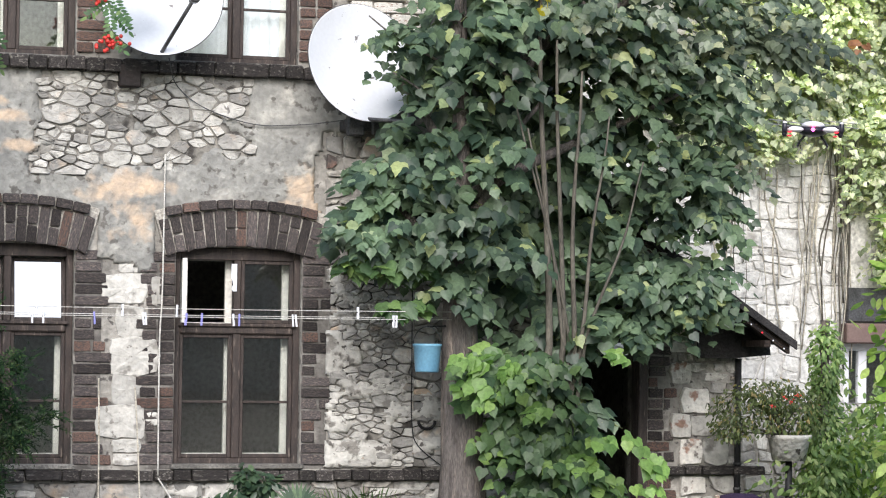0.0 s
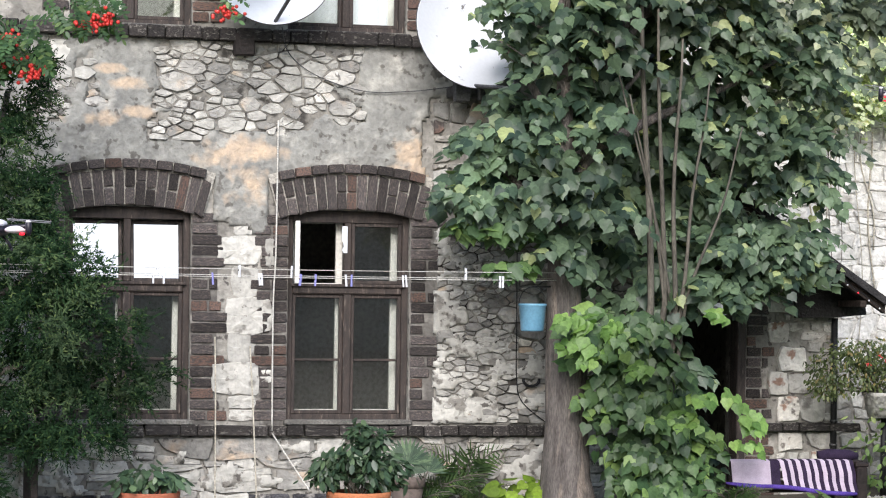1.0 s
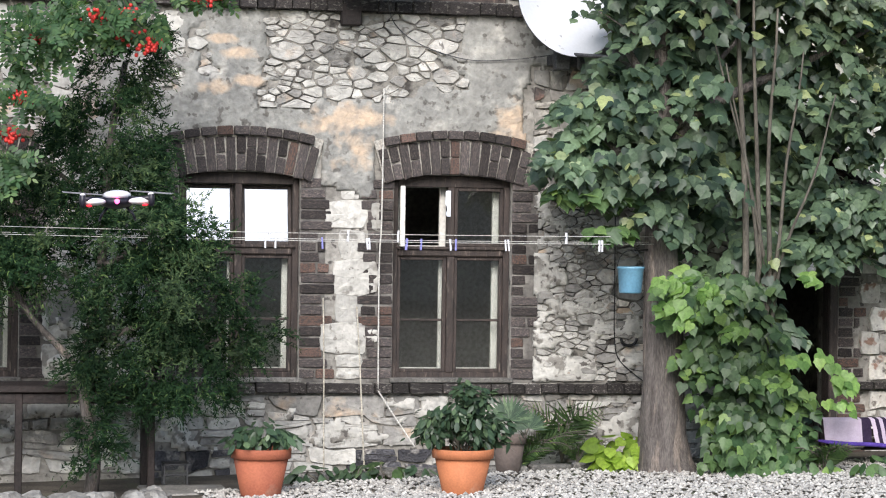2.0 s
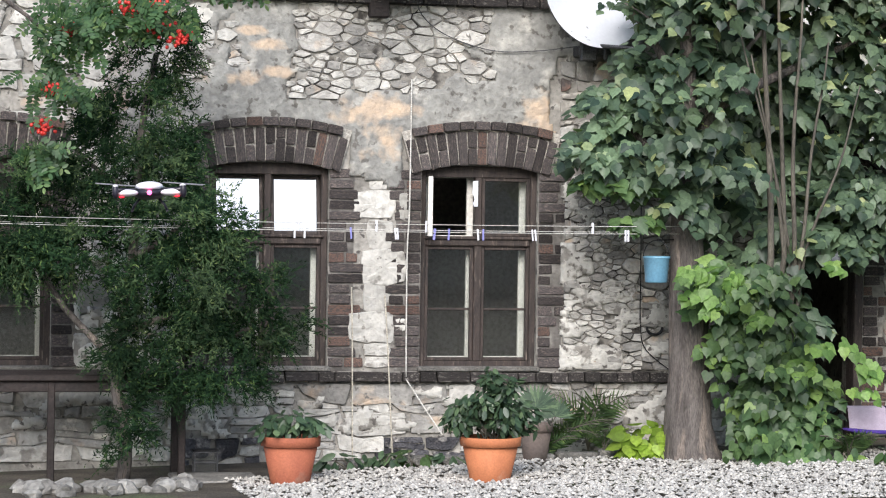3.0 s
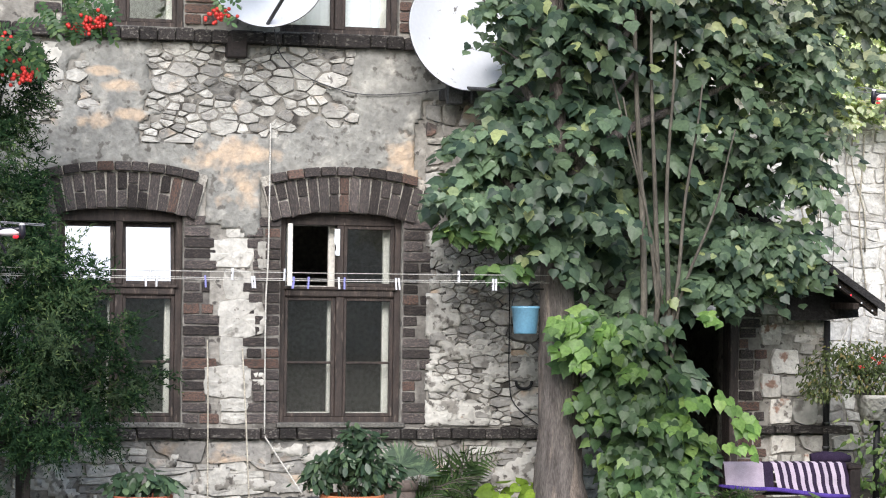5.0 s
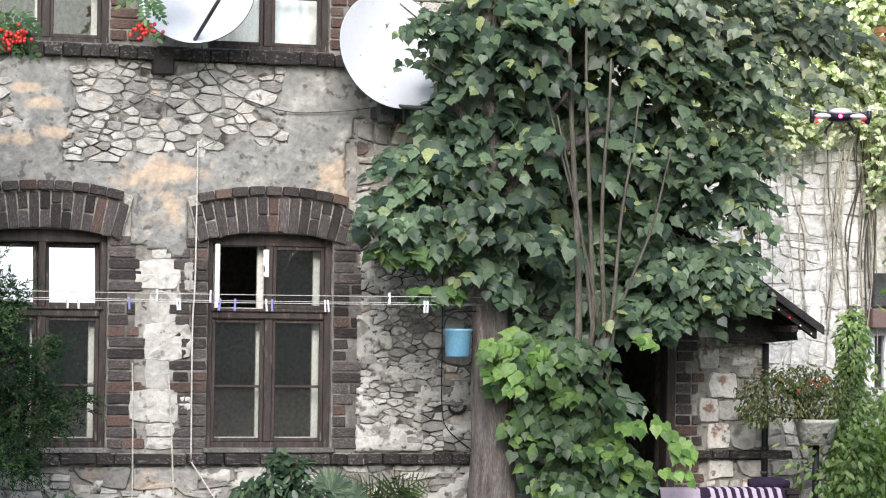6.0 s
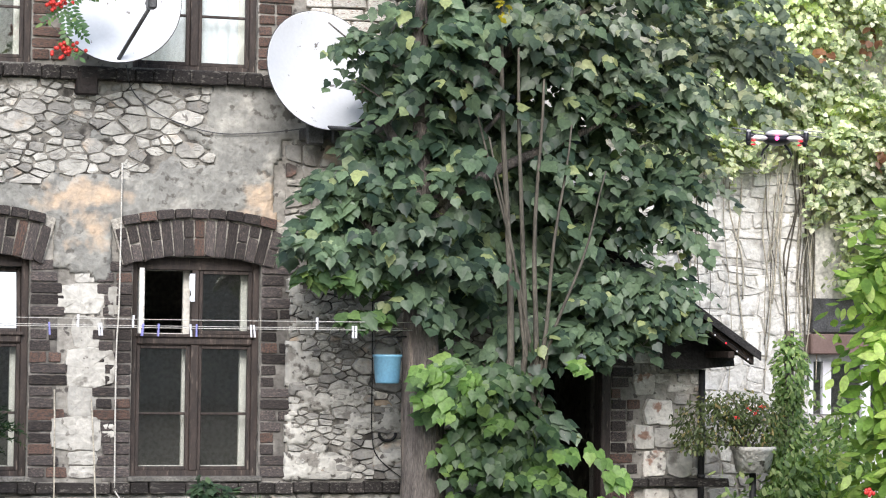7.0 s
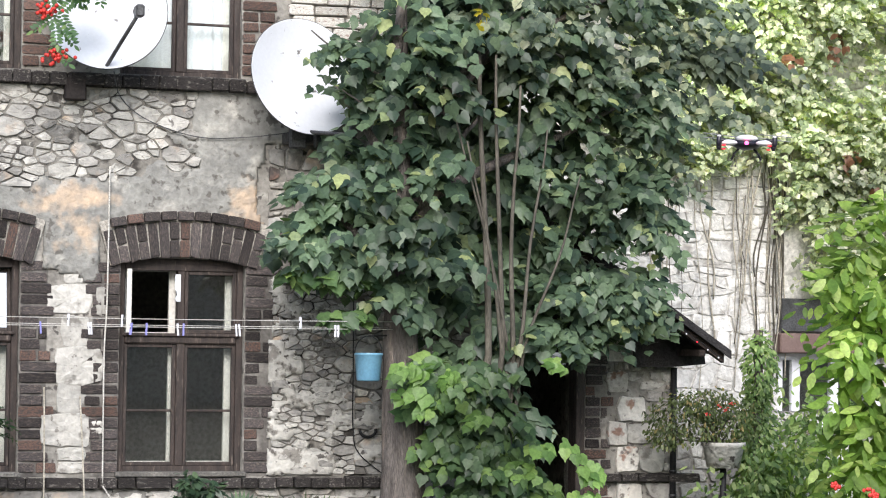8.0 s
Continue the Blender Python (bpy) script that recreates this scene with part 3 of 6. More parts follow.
            inner.box(q - 0.05, q, yi, yi + 0.035, a, c)
            inner.box(p + 0.03, q - 0.05, yi, yi + 0.035, a, a + 0.03)
            inner.box(p + 0.03, q - 0.05, yi, yi + 0.035, c - 0.03, c)
    part("inner_frame", inner, M_WHITE_WOOD, w, "white painted inner casements")
    if open_sash:                                   # a torn strip of net curtain caught on the mullion
        b, r = Build(), random.Random(3)
        v = []
        for k in range(9):
            zz = z1 - 0.11 - 0.024 * k
            w2 = 0.012 * (1 - (k / 9) ** 2) + r.uniform(0, 0.016)
            v += [(xm - 0.028 - w2, y - 0.012 - 0.006 * math.sin(k * 1.3), zz), (xm - 0.008, y - 0.016, zz)]
        v += [(p[0], p[1] + 0.003, p[2]) for p in v]
        b.add(v, [(2 * k, 2 * k + 1, 2 * k + 3, 2 * k + 2) for k in range(8)] + [(18 + 2 * k + 2, 18 + 2 * k + 3, 18 + 2 * k + 1, 18 + 2 * k) for k in range(8)], True)
        part("curtain_rag", b, M_CURTAIN, w, "torn strip of white net curtain")
    if curtain:
        b, n = Build(), 60
        v = []
        for k in range(n + 1):
            x = x0 + 0.02 + (x1 - x0 - 0.04) * k / n
            dy = 0.012 * math.sin(k * 1.15) + 0.006 * math.sin(k * 0.37)
            v += [(x, y + 0.13 + dy, z0 + 0.02), (x, y + 0.13 + dy, z1 - 0.03)]
        b.add(v, [(2 * k, 2 * k + 2, 2 * k + 3, 2 * k + 1) for k in range(n)], True)
        part("curtain", b, M_CURTAIN, w, "thin white net curtain")
    return w


window("window_1", *LOWER[0], W_SILL, W_HEAD, 1.59, 1.12, "dark brown four-light casement window, shut")
window("window_2", *LOWER[1], W_SILL, W_HEAD, 1.59, 1.12, "dark brown casement window with upper sashes ajar, panes mirroring white sky", sky_panes=True)
window("window_3", *LOWER[2], W_SILL, W_HEAD, 1.59, 1.12, "dark brown casement window with one upper sash open", open_sash=True)
for i, (a, c) in enumerate(UPPER):
    window("window_%d" % (4 + i), a, c, U_SILL, U_HEAD, 4.32, 3.86, "weathered brown upper window with " + ("dark bare panes" if i == 1 else "white net curtains"), curtain=i != 1)

# the rooms behind
room = Build()
for z0, z1 in ((-0.3, 2.75), (2.85, 5.5)):
    X0, X1, Y0, Y1 = HOUSE_X0, HOUSE_X1, 0.43, 3.2
    room.box(X0, X1, Y1, Y1 + 0.1, z0, z1)
    room.box(X0, X0 + 0.1, Y0, Y1, z0, z1)
    room.box(X1 - 0.1, X1, Y0, Y1, z0, z1)
    room.box(X0, X1, Y0, Y1, z0 - 0.08, z0)
solid("room_walls", room, M_ROOM, "dim bare rooms behind the windows", "wall", kind="structure")
solid("ceiling", Build().box(HOUSE_X0, HOUSE_X1, 0.43, 3.3, 2.76, 2.765).box(HOUSE_X0, HOUSE_X1, 0.0, 3.3, 5.61, 5.75), M_ROOM, "plain plaster ceiling", "ceiling", kind="structure")

# ---- the annex with the doorway and its low roof ----
DOOR_X0, DOOR_X1 = 2.76, 3.46
ANNEX_X1 = 4.17


def roof_z(x):
    return 1.54 + 0.66 * (4.4 - x)


def sloped_block(x0, x1, y0, y1, z0, top):
    v = [(x0, y0, z0), (x1, y0, z0), (x1, y1, z0), (x0, y1, z0), (x0, y0, top(x0)), (x1, y0, top(x1)), (x1, y1, top(x1)), (x0, y1, top(x0))]
    return v, [(3, 2, 1, 0), (4, 5, 6, 7), (0, 1, 5, 4), (1, 2, 6, 5), (2, 3, 7, 6), (3, 0, 4, 7)]


ab = Build()
ab.add(*sloped_block(DOOR_X1, ANNEX_X1, 0.0, 0.4, -0.3, lambda x: roof_z(x) - 0.07))
ab.add(*sloped_block(HOUSE_X1, DOOR_X1, 0.0, 0.4, 2.0, lambda x: roof_z(x) - 0.07))
ab.add(*sloped_block(ANNEX_X1 - 0.3, ANNEX_X1, 0.4, 2.6, -0.3, lambda x: 1.45))
ab.add(*sloped_block(HOUSE_X1, ANNEX_X1, 2.6, 2.8, -0.3, lambda x: roof_z(x) - 0.07))
annex = solid("wall_east", ab, M_MORTAR, "rubble wall of a low annex with brick quoins", "wall", kind="structure")

M_TAR = material("tarred_roofing", (0.035, 0.032, 0.032), (0.02, 0.019, 0.02), 5, 60, 0.75, 0.4)
M_DARKWOOD = material("dark_stained_boards", (0.045, 0.032, 0.026), (0.026, 0.02, 0.018), 5, 50, 0.7, 0.3, stretch=(1, 6, 1))
roof = thing("porch_roof", (3.4, -0.2, 2.0), "low sloping porch roof with tarred sheet and dark rafters", "roof", kind="structure")
RX0 = 2.74
part("roof_sheet", Build().add(*(lambda p: (p, [(0, 1, 2, 3), (7, 6, 5, 4), (0, 4, 5, 1), (1, 5, 6, 2), (2, 6, 7, 3), (3, 7, 4, 0)]))(
    [(x, y, roof_z(x) + dz) for dz in (0.0, 0.03) for x, y in ((RX0, 2.8), (RX0, -0.58), (4.36, -0.58), (4.36, 2.8))])), M_TAR, roof)
for k in range(7):
    y = -0.54 + 0.5 * k
    v, f = sloped_block(RX0, 4.34, y, y + 0.06, 0, roof_z)
    v = [(p[0], p[1], roof_z(p[0]) - (0.075 if i < 4 else 0.003)) for i, p in enumerate(v)]
    part("rafter", Build().add(v, f), M_DARKWOOD, roof)
part("verge_board", Build().add([(x, y, roof_z(x) + dz) for y in (-0.605, -0.583) for x, dz in ((RX0, -0.03), (4.37, -0.025), (4.37, 0.035), (RX0, 0.035))],
                                [(0, 1, 2, 3), (7, 6, 5, 4), (0, 4, 5, 1), (1, 5, 6, 2), (2, 6, 7, 3), (3, 7, 4, 0)]), M_TAR, roof)
# Dark panel added where only the roof's shaded underside shows.
part("gable_board", Build().add([(x, y, z) for y in (-0.14, -0.11) for x, z in ((3.8, 1.46), (4.1, 1.465), (4.37, 1.49), (4.36, roof_z(4.36) - 0.004), (3.8, roof_z(3.8) - 0.004))],
                                [(0, 1, 2, 3, 4), (9, 8, 7, 6, 5), (0, 5, 6, 1), (1, 6, 7, 2), (2, 7, 8, 3), (3, 8, 9, 4), (4, 9, 5, 0)]), M_TAR, roof, "dark panel added in place of the shaded soffit")
part("eaves_beam", Build().box(4.14, 4.19, -0.55, 2.7, roof_z(4.19) - 0.13, roof_z(4.19) - 0.08, 0.006), M_DARKWOOD, roof)

door = thing("door_1", (3.1, 0.1, 0.1), "open doorway with a dark timber frame", "door", kind="structure")
part("door_post", Build().box(DOOR_X1 - 0.07, DOOR_X1, -0.02, 0.14, 0.05, 1.95, 0.008), M_FRAME, door)
part("door_post", Build().box(DOOR_X0, DOOR_X0 + 0.07, -0.02, 0.14, 0.05, 1.95, 0.008), M_FRAME, door)
part("door_head", Build().box(DOOR_X0, DOOR_X1, -0.02, 0.14, 1.95, 2.02, 0.008), M_FRAME, door)
leaf = part("door_leaf", Build().box(DOOR_X0 + 0.075, DOOR_X0 + 0.12, 0.16, 0.8, 0.12, 1.93, 0.006), M_FRAME, door, "brown door leaf swung inwards")
part("door_handle", Build().tube([(DOOR_X0 + 0.125, 0.7, 1.05), (DOOR_X0 + 0.17, 0.7, 1.05), (DOOR_X0 + 0.17, 0.6, 1.05)], 0.009), M_TAR, leaf)
# ---- leaves, scattered as real blades ----
def leaf_shape(kind):
    """Outline of half a blade, from stalk to tip, in lengths of the leaf: (across, along)."""
    if kind == "lobed":
        return [(0.0, 0.0), (0.17, -0.1), (0.36, -0.08), (0.56, 0.24), (0.37, 0.38), (0.44, 0.64), (0.2, 0.66), (0.0, 1.08)]
    if kind == "pointed":
        return [(0.0, 0.0), (0.2, -0.13), (0.42, -0.06), (0.57, 0.27), (0.43, 0.4), (0.34, 0.62), (0.12, 0.84), (0.0, 1.1)]
    if kind == "heart":
        return [(0.0, 0.0), (0.22, -0.12), (0.45, 0.02), (0.5, 0.3), (0.36, 0.62), (0.14, 0.82), (0.0, 1.0)]
    if kind == "oval":
        return [(0.0, 0.0), (0.14, 0.12), (0.24, 0.4), (0.18, 0.72), (0.0, 1.0)]
    if kind == "scale":
        return [(0.0, 0.0), (0.13, 0.3), (0.1, 0.7), (0.0, 1.0)]
    return [(0.0, 0.0), (0.07, 0.3), (0.06, 0.7), (0.0, 1.0)]          # narrow


def blades(name, pos, normal, tip, size, kind, mat, fold=0.22, curl=0.12):
    """One mesh of many leaves; each is two folded halves on a midrib."""
    half = np.array(leaf_shape(kind))
    k = len(half)
    xs = np.concatenate([half[:, 0], -half[1:-1, 0]])
    ls = np.concatenate([half[:, 1], half[1:-1, 1]])
    depth = fold * np.abs(xs) + curl * ls ** 2
    n = len(pos)
    nrm = normal / np.linalg.norm(normal, axis=1, keepdims=True)
    d = tip - (tip * nrm).sum(1, keepdims=True) * nrm
    d /= np.linalg.norm(d, axis=1, keepdims=True) + 1e-9
    s = np.cross(d, nrm)
    sz = size[:, None, None]
    v = pos[:, None, :] + sz * (xs[None, :, None] * s[:, None, :] + ls[None, :, None] * d[:, None, :] - depth[None, :, None] * nrm[:, None, :])
    m = len(xs)
    right = list(range(k))
    left = [0] + list(range(k, m)) + [k - 1]
    left = left[::-1]
    per = np.array(right + left)
    loops = (np.arange(n)[:, None] * m + per[None, :]).ravel()
    me = bpy.data.meshes.new(name)
    me.vertices.add(n * m)
    me.vertices.foreach_set("co", v.reshape(-1))
    me.loops.add(len(loops))
    me.loops.foreach_set("vertex_index", loops.astype(np.int32))
    me.polygons.add(2 * n)
    lens = np.tile([len(right), len(left)], n)
    me.polygons.foreach_set("loop_start", np.concatenate([[0], np.cumsum(lens)[:-1]]).astype(np.int32))
    me.materials.append(mat)
    me.update(calc_edges=True)
    me.validate()
    return me


def boughs(spots, count, seed, shell=0.5):
    """Places in a set of ellipsoids (x, y, z, rx, ry, rz), denser towards their skins, and the way outwards."""
    r = np.random.RandomState(seed)
    s = np.array(spots, float)
    w = s[:, 3] * s[:, 5] + 0.3 * s[:, 4] * s[:, 3]
    pick = r.choice(len(s), count, p=w / w.sum())
    d = r.normal(size=(count, 3))
    d /= np.linalg.norm(d, axis=1, keepdims=True)
    rad = (1 - shell * r.rand(count) ** 1.6)[:, None]
    rad = rad * (0.88 + 0.22 * r.rand(count, 1))
    return s[pick, :3] + d * rad * s[pick, 3:], d, r


def foliage(name, spots, count, size, kind, mat, parent, seed, face=(-0.15, -0.65, 0.5), out=0.6, wild=0.45, droop=0.9, sprays=0, shell=0.5, label="", fold=0.22):
    """A crown of blades; with sprays, the blades sit in small groups along twigs."""
    if sprays:
        base, d, r = boughs(spots, sprays, seed, shell)
        per = count // sprays
        way = d * 0.5 + r.normal(size=d.shape) * 0.35 + np.array((0, -0.25, -0.12))
        way /= np.linalg.norm(way, axis=1, keepdims=True)
        t = np.tile(np.linspace(0, 1, per), sprays)[:, None]
        rep = np.repeat(np.arange(sprays), per)
        side = r.normal(size=(len(rep), 3)) * size[1] * 0.5
        pos = base[rep] + way[rep] * t * size[1] * 2.6 + side
        d = d[rep]
    else:
        pos, d, r = boughs(spots, count, seed, shell)
    n = len(pos)
    normal = d * out + np.array(face) + r.normal(size=(n, 3)) * wild
    tip = np.array((0, 0, -1.0)) * droop + d * 0.5 + r.normal(size=(n, 3)) * 0.35
    sz = r.uniform(size[0], size[1], n)
    o = np.array(origin(parent)) if parent is not None else np.zeros(3)
    me = blades(name, pos - o, normal, tip, sz, kind, mat, fold)
    ob = new(name, me)
    ob.parent = parent
    return tagged(ob, label)


def clumps(name, spots, number, per, radius, size, kind, mat, parent, seed, up=(-0.12, -0.42, 0.75), wild=0.38, flat=0.5, skip=None, shell=0.5, fold=0.22, label="", stray=0.0):
    """Foliage in layered clumps with gaps between: blades spread from each clump's heart, tips outwards and down."""
    heart, d, r = boughs(spots, number, seed, shell)
    if skip is not None:
        keep = np.array([not skip(*h) for h in heart])
        heart, d = heart[keep], d[keep]
    n = len(heart)
    heart = heart + d * r.exponential(stray, (n, 1))
    rad = r.uniform(0.6, 1.25, n)[:, None] * radius
    rep = np.repeat(np.arange(n), per)
    o = r.normal(size=(len(rep), 3)) * np.array((0.55, 0.45, 0.55 * flat))
    pos = heart[rep] + o * rad[rep]
    pos[:, 2] -= 0.5 * (o[:, 0] ** 2 + o[:, 1] ** 2) * rad[rep][:, 0]
    tilt = r.normal(size=(n, 3)) * 0.28
    normal = np.array(up) + o * 0.5 + tilt[rep] + d[rep] * 0.25 + r.normal(size=o.shape) * wild
    tip = o * np.array((1.0, 1.0, 0.4)) + np.array((0, -0.15, -0.55)) + r.normal(size=o.shape) * 0.25
    big = r.uniform(0.8, 1.15, n)
    sz = r.uniform(size[0], size[1], len(rep)) * big[rep]
    ob = new(name, blades(name, pos - np.array(origin(parent)), normal, tip, sz, kind, mat, fold))
    ob.parent = parent
    return tagged(ob, label, kind="stuff")


def shelves(name, spots, number, per, length, size, kind, mat, parent, seed, skip=None, shell=0.6, wild=0.26, face=(-0.1, -0.62, 0.62), droop=0.85, width=0.6, fold=0.22, label="", rise=0.0):
    """Leafy twigs: blades hang to both sides along arching shoots, one over the next, in shelves with dark gaps between."""
    heart, d, r = boughs(spots, number, seed, shell)
    if skip is not None:
        keep = np.array([not skip(*h) for h in heart])
        heart, d = heart[keep], d[keep]
    n = len(heart)
    way = d * np.array((1.0, 0.8, 0.25)) + r.normal(size=d.shape) * np.array((0.45, 0.3, 0.18)) + np.array((0.0, -0.35, rise))
    way /= np.linalg.norm(way, axis=1, keepdims=True)
    side = np.cross(way, np.array((0.0, -0.5, 0.86)))
    side /= np.linalg.norm(side, axis=1, keepdims=True) + 1e-9
    ln = length * r.uniform(0.6, 1.25, n)
    rep = np.repeat(np.arange(n), per)
    t = np.tile((np.arange(per) + 0.5) / per, n)
    s = np.where(np.tile(np.arange(per), n) % 2, 1.0, -1.0)[:, None]
    s = s * np.where(t > 1 - 1.0 / per, 0.15, 1.0)[:, None]
    sz = r.uniform(size[0], size[1], len(rep)) * (1.1 - 0.35 * t) * r.uniform(0.8, 1.15, n)[rep]
    pos = heart[rep] + way[rep] * (ln[rep] * (t - 0.35))[:, None] + side[rep] * s * (sz * 0.3)[:, None]
    pos[:, 2] -= 0.45 * ln[rep] * t ** 2
    pos = pos + r.normal(size=pos.shape) * 0.012
    tip = side[rep] * s * width + way[rep] * 0.55 + np.array((0, 0, -1.0)) * droop + r.normal(size=pos.shape) * 0.22
    normal = np.array(face) + side[rep] * s * 0.22 + way[rep] * 0.2 + (r.normal(size=(n, 3)) * 0.2)[rep] + r.normal(size=pos.shape) * wild
    ob = new(name, blades(name, pos - np.array(origin(parent)), normal, tip, sz, kind, mat, fold))
    ob.parent = parent
    return tagged(ob, label, kind="stuff")


M_LEAF = leaf_material("green_tree_leaf", (0.024, 0.046, 0.032), (0.135, 0.195, 0.113), (0.3, 0.34, 0.15), 0.06, 0.3, 0.42)
# Lighter copy of the tree leaf: brighter light at the crown's right, in colour.
M_LEAF_LIT = leaf_material("lit_tree_leaf", (0.065, 0.095, 0.072), (0.24, 0.29, 0.2), (0.4, 0.42, 0.27), 0.12, 0.35, 0.36)
M_TIP = leaf_material("young_leaf", (0.1, 0.19, 0.05), (0.2, 0.33, 0.09), (0.27, 0.4, 0.12), 0.15, 0.4)
M_VINE = leaf_material("fresh_vine_leaf", (0.04, 0.085, 0.035), (0.12, 0.2, 0.075), (0.22, 0.33, 0.1), 0.2, 0.35)
# Darker copy of the vine leaf: shade inside the shrub put into the colour.
M_SHADED_LEAF = leaf_material("shaded_shrub_leaf", (0.03, 0.06, 0.03), (0.085, 0.14, 0.06), (0.15, 0.23, 0.08), 0.1, 0.3)
# Ivy tones raised towards white: sunlight on it put into the colour.
M_IVY = leaf_material("sunlit_ivy_leaf", (0.15, 0.2, 0.12), (0.58, 0.64, 0.43), (0.88, 0.86, 0.72), 0.32, 0.4)
M_CLIMBER = leaf_material("climber_leaf", (0.09, 0.17, 0.055), (0.27, 0.39, 0.14), (0.42, 0.5, 0.22), 0.2, 0.4)
M_BRIGHT = leaf_material("bright_shrub_leaf", (0.11, 0.2, 0.04), (0.27, 0.4, 0.08), (0.42, 0.52, 0.16), 0.25, 0.45)
M_JUNIPER = leaf_material("juniper_scale_leaf", (0.007, 0.019, 0.01), (0.027, 0.06, 0.024), (0.085, 0.135, 0.045), 0.08, 0.2, 0.9)
M_JUNIPER.node_tree.nodes["Principled BSDF"].inputs["Specular IOR Level"].default_value = 0.1
M_ROWAN = leaf_material("rowan_leaf", (0.045, 0.1, 0.045), (0.09, 0.17, 0.07), (0.16, 0.24, 0.09), 0.15, 0.4)
M_POTLEAF = leaf_material("glossy_dark_leaf", (0.028, 0.055, 0.03), (0.07, 0.115, 0.06), (0.12, 0.18, 0.09), 0.1, 0.2, 0.35)
M_FERN = leaf_material("fern_leaf", (0.035, 0.07, 0.025), (0.08, 0.13, 0.045), (0.14, 0.2, 0.06), 0.1, 0.3)
M_LIME = leaf_material("lime_green_leaf", (0.16, 0.26, 0.03), (0.3, 0.42, 0.06), (0.4, 0.5, 0.1), 0.2, 0.45)
M_DRYLEAF = leaf_material("olive_drying_leaf", (0.06, 0.085, 0.035), (0.15, 0.19, 0.075), (0.3, 0.24, 0.1), 0.15, 0.3)
M_BARK = material("grey_bark", (0.17, 0.15, 0.137), (0.095, 0.083, 0.076), 7, 50, 0.92, 0.7, stretch=(3, 3, 0.5), c3=(0.24, 0.2, 0.17), c3_at=0.6, c3_scale=6)
M_TWIG = material("pale_green_bark", (0.135, 0.122, 0.098), (0.075, 0.068, 0.056), 6, 50, 0.85, 0.3, stretch=(2, 2, 0.5))
M_DISH = material("white_enamel", (0.70, 0.72, 0.76), (0.62, 0.64, 0.68), 1.5, 40, 0.4, 0.02, c3=(0.16, 0.15, 0.145), c3_at=0.7, c3_scale=20, fine_amount=0.03, spec=0.5, c3_edge=0.03)
M_GREYMETAL = material("dull_grey_metal", (0.12, 0.12, 0.125), (0.07, 0.07, 0.072), 8, 70, 0.5, 0.1, metal=0.6)
M_BLACKMETAL = material("black_painted_iron", (0.02, 0.02, 0.021), (0.012, 0.012, 0.013), 8, 70, 0.55, 0.15)
M_TERRACOTTA = material("terracotta", (0.52, 0.19, 0.085), (0.42, 0.15, 0.07), 5, 70, 0.75, 0.12, fine_amount=0.1, c3=(0.5, 0.3, 0.2), c3_at=0.68, c3_scale=5)
M_BLUE = material("blue_plastic", (0.17, 0.36, 0.5), (0.12, 0.28, 0.41), 6, 60, 0.45, 0.05, fine_amount=0.1, spec=0.5)
M_CORD = material("white_cord", (0.62, 0.6, 0.56), (0.5, 0.48, 0.44), 20, 100, 0.8, 0.1)
M_CANE = material("pale_cane", (0.5, 0.46, 0.38), (0.36, 0.33, 0.27), 8, 60, 0.7, 0.15)
M_PEG = material("white_plastic", (0.78, 0.78, 0.82), (0.7, 0.7, 0.74), 8, 60, 0.4, 0.02, fine_amount=0.04)
M_PEGBLUE = material("violet_blue_plastic", (0.3, 0.3, 0.62), (0.24, 0.24, 0.55), 8, 60, 0.4, 0.02, fine_amount=0.04)
M_DARKTABLE = material("black_brown_table", (0.03, 0.022, 0.02), (0.018, 0.014, 0.013), 5, 50, 0.55, 0.2, stretch=(1, 5, 1))
M_BERRY = material("red_rowan_berry", (0.62, 0.045, 0.035), (0.48, 0.03, 0.025), 30, 90, 0.4, 0.02, fine_amount=0.1, spec=0.5)
M_CLOTH = material("black_purple_cloth", (0.03, 0.018, 0.045), (0.02, 0.012, 0.03), 20, 200, 0.95, 0.2)
M_STRIPE = material("pale_lilac_cloth", (0.5, 0.42, 0.51), (0.43, 0.355, 0.44), 20, 200, 0.95, 0.2, fine_amount=0.12)
M_PURPLE = material("violet_cushion", (0.09, 0.05, 0.3), (0.065, 0.035, 0.22), 12, 150, 0.9, 0.2)
M_ROCK = material("field_stone", (0.31, 0.3, 0.275), (0.15, 0.143, 0.13), 7, 30, 0.9, 0.5, vary=0.35, fine_amount=0.2)
M_DRONEDARK = material("black_drone_shell", (0.02, 0.018, 0.03), (0.014, 0.012, 0.02), 8, 60, 0.35, 0.02, spec=0.5)
M_DRONEWHITE = material("glossy_white_shell", (0.85, 0.83, 0.87), (0.8, 0.78, 0.82), 8, 60, 0.25, 0.0, fine_amount=0.03, spec=0.5)
M_ROTOR = material("translucent_grey_rotor", (0.3, 0.3, 0.32), (0.25, 0.25, 0.27), 8, 60, 0.4, 0.0, fine_amount=0.03)


def glow_material(name, colour, strength):
    mat = bpy.data.materials.new(name)
    mat.use_nodes = True
    b = mat.node_tree.nodes["Principled BSDF"]
    b.inputs["Base Color"].default_value = (*colour, 1)
    b.inputs["Emission Color"].default_value = (*colour, 1)
    b.inputs["Emission Strength"].default_value = strength
    return mat


M_LED = glow_material("pink_led", (1.0, 0.08, 0.35), 3.0)
M_REDLED = glow_material("red_led", (0.8, 0.02, 0.04), 0.6)


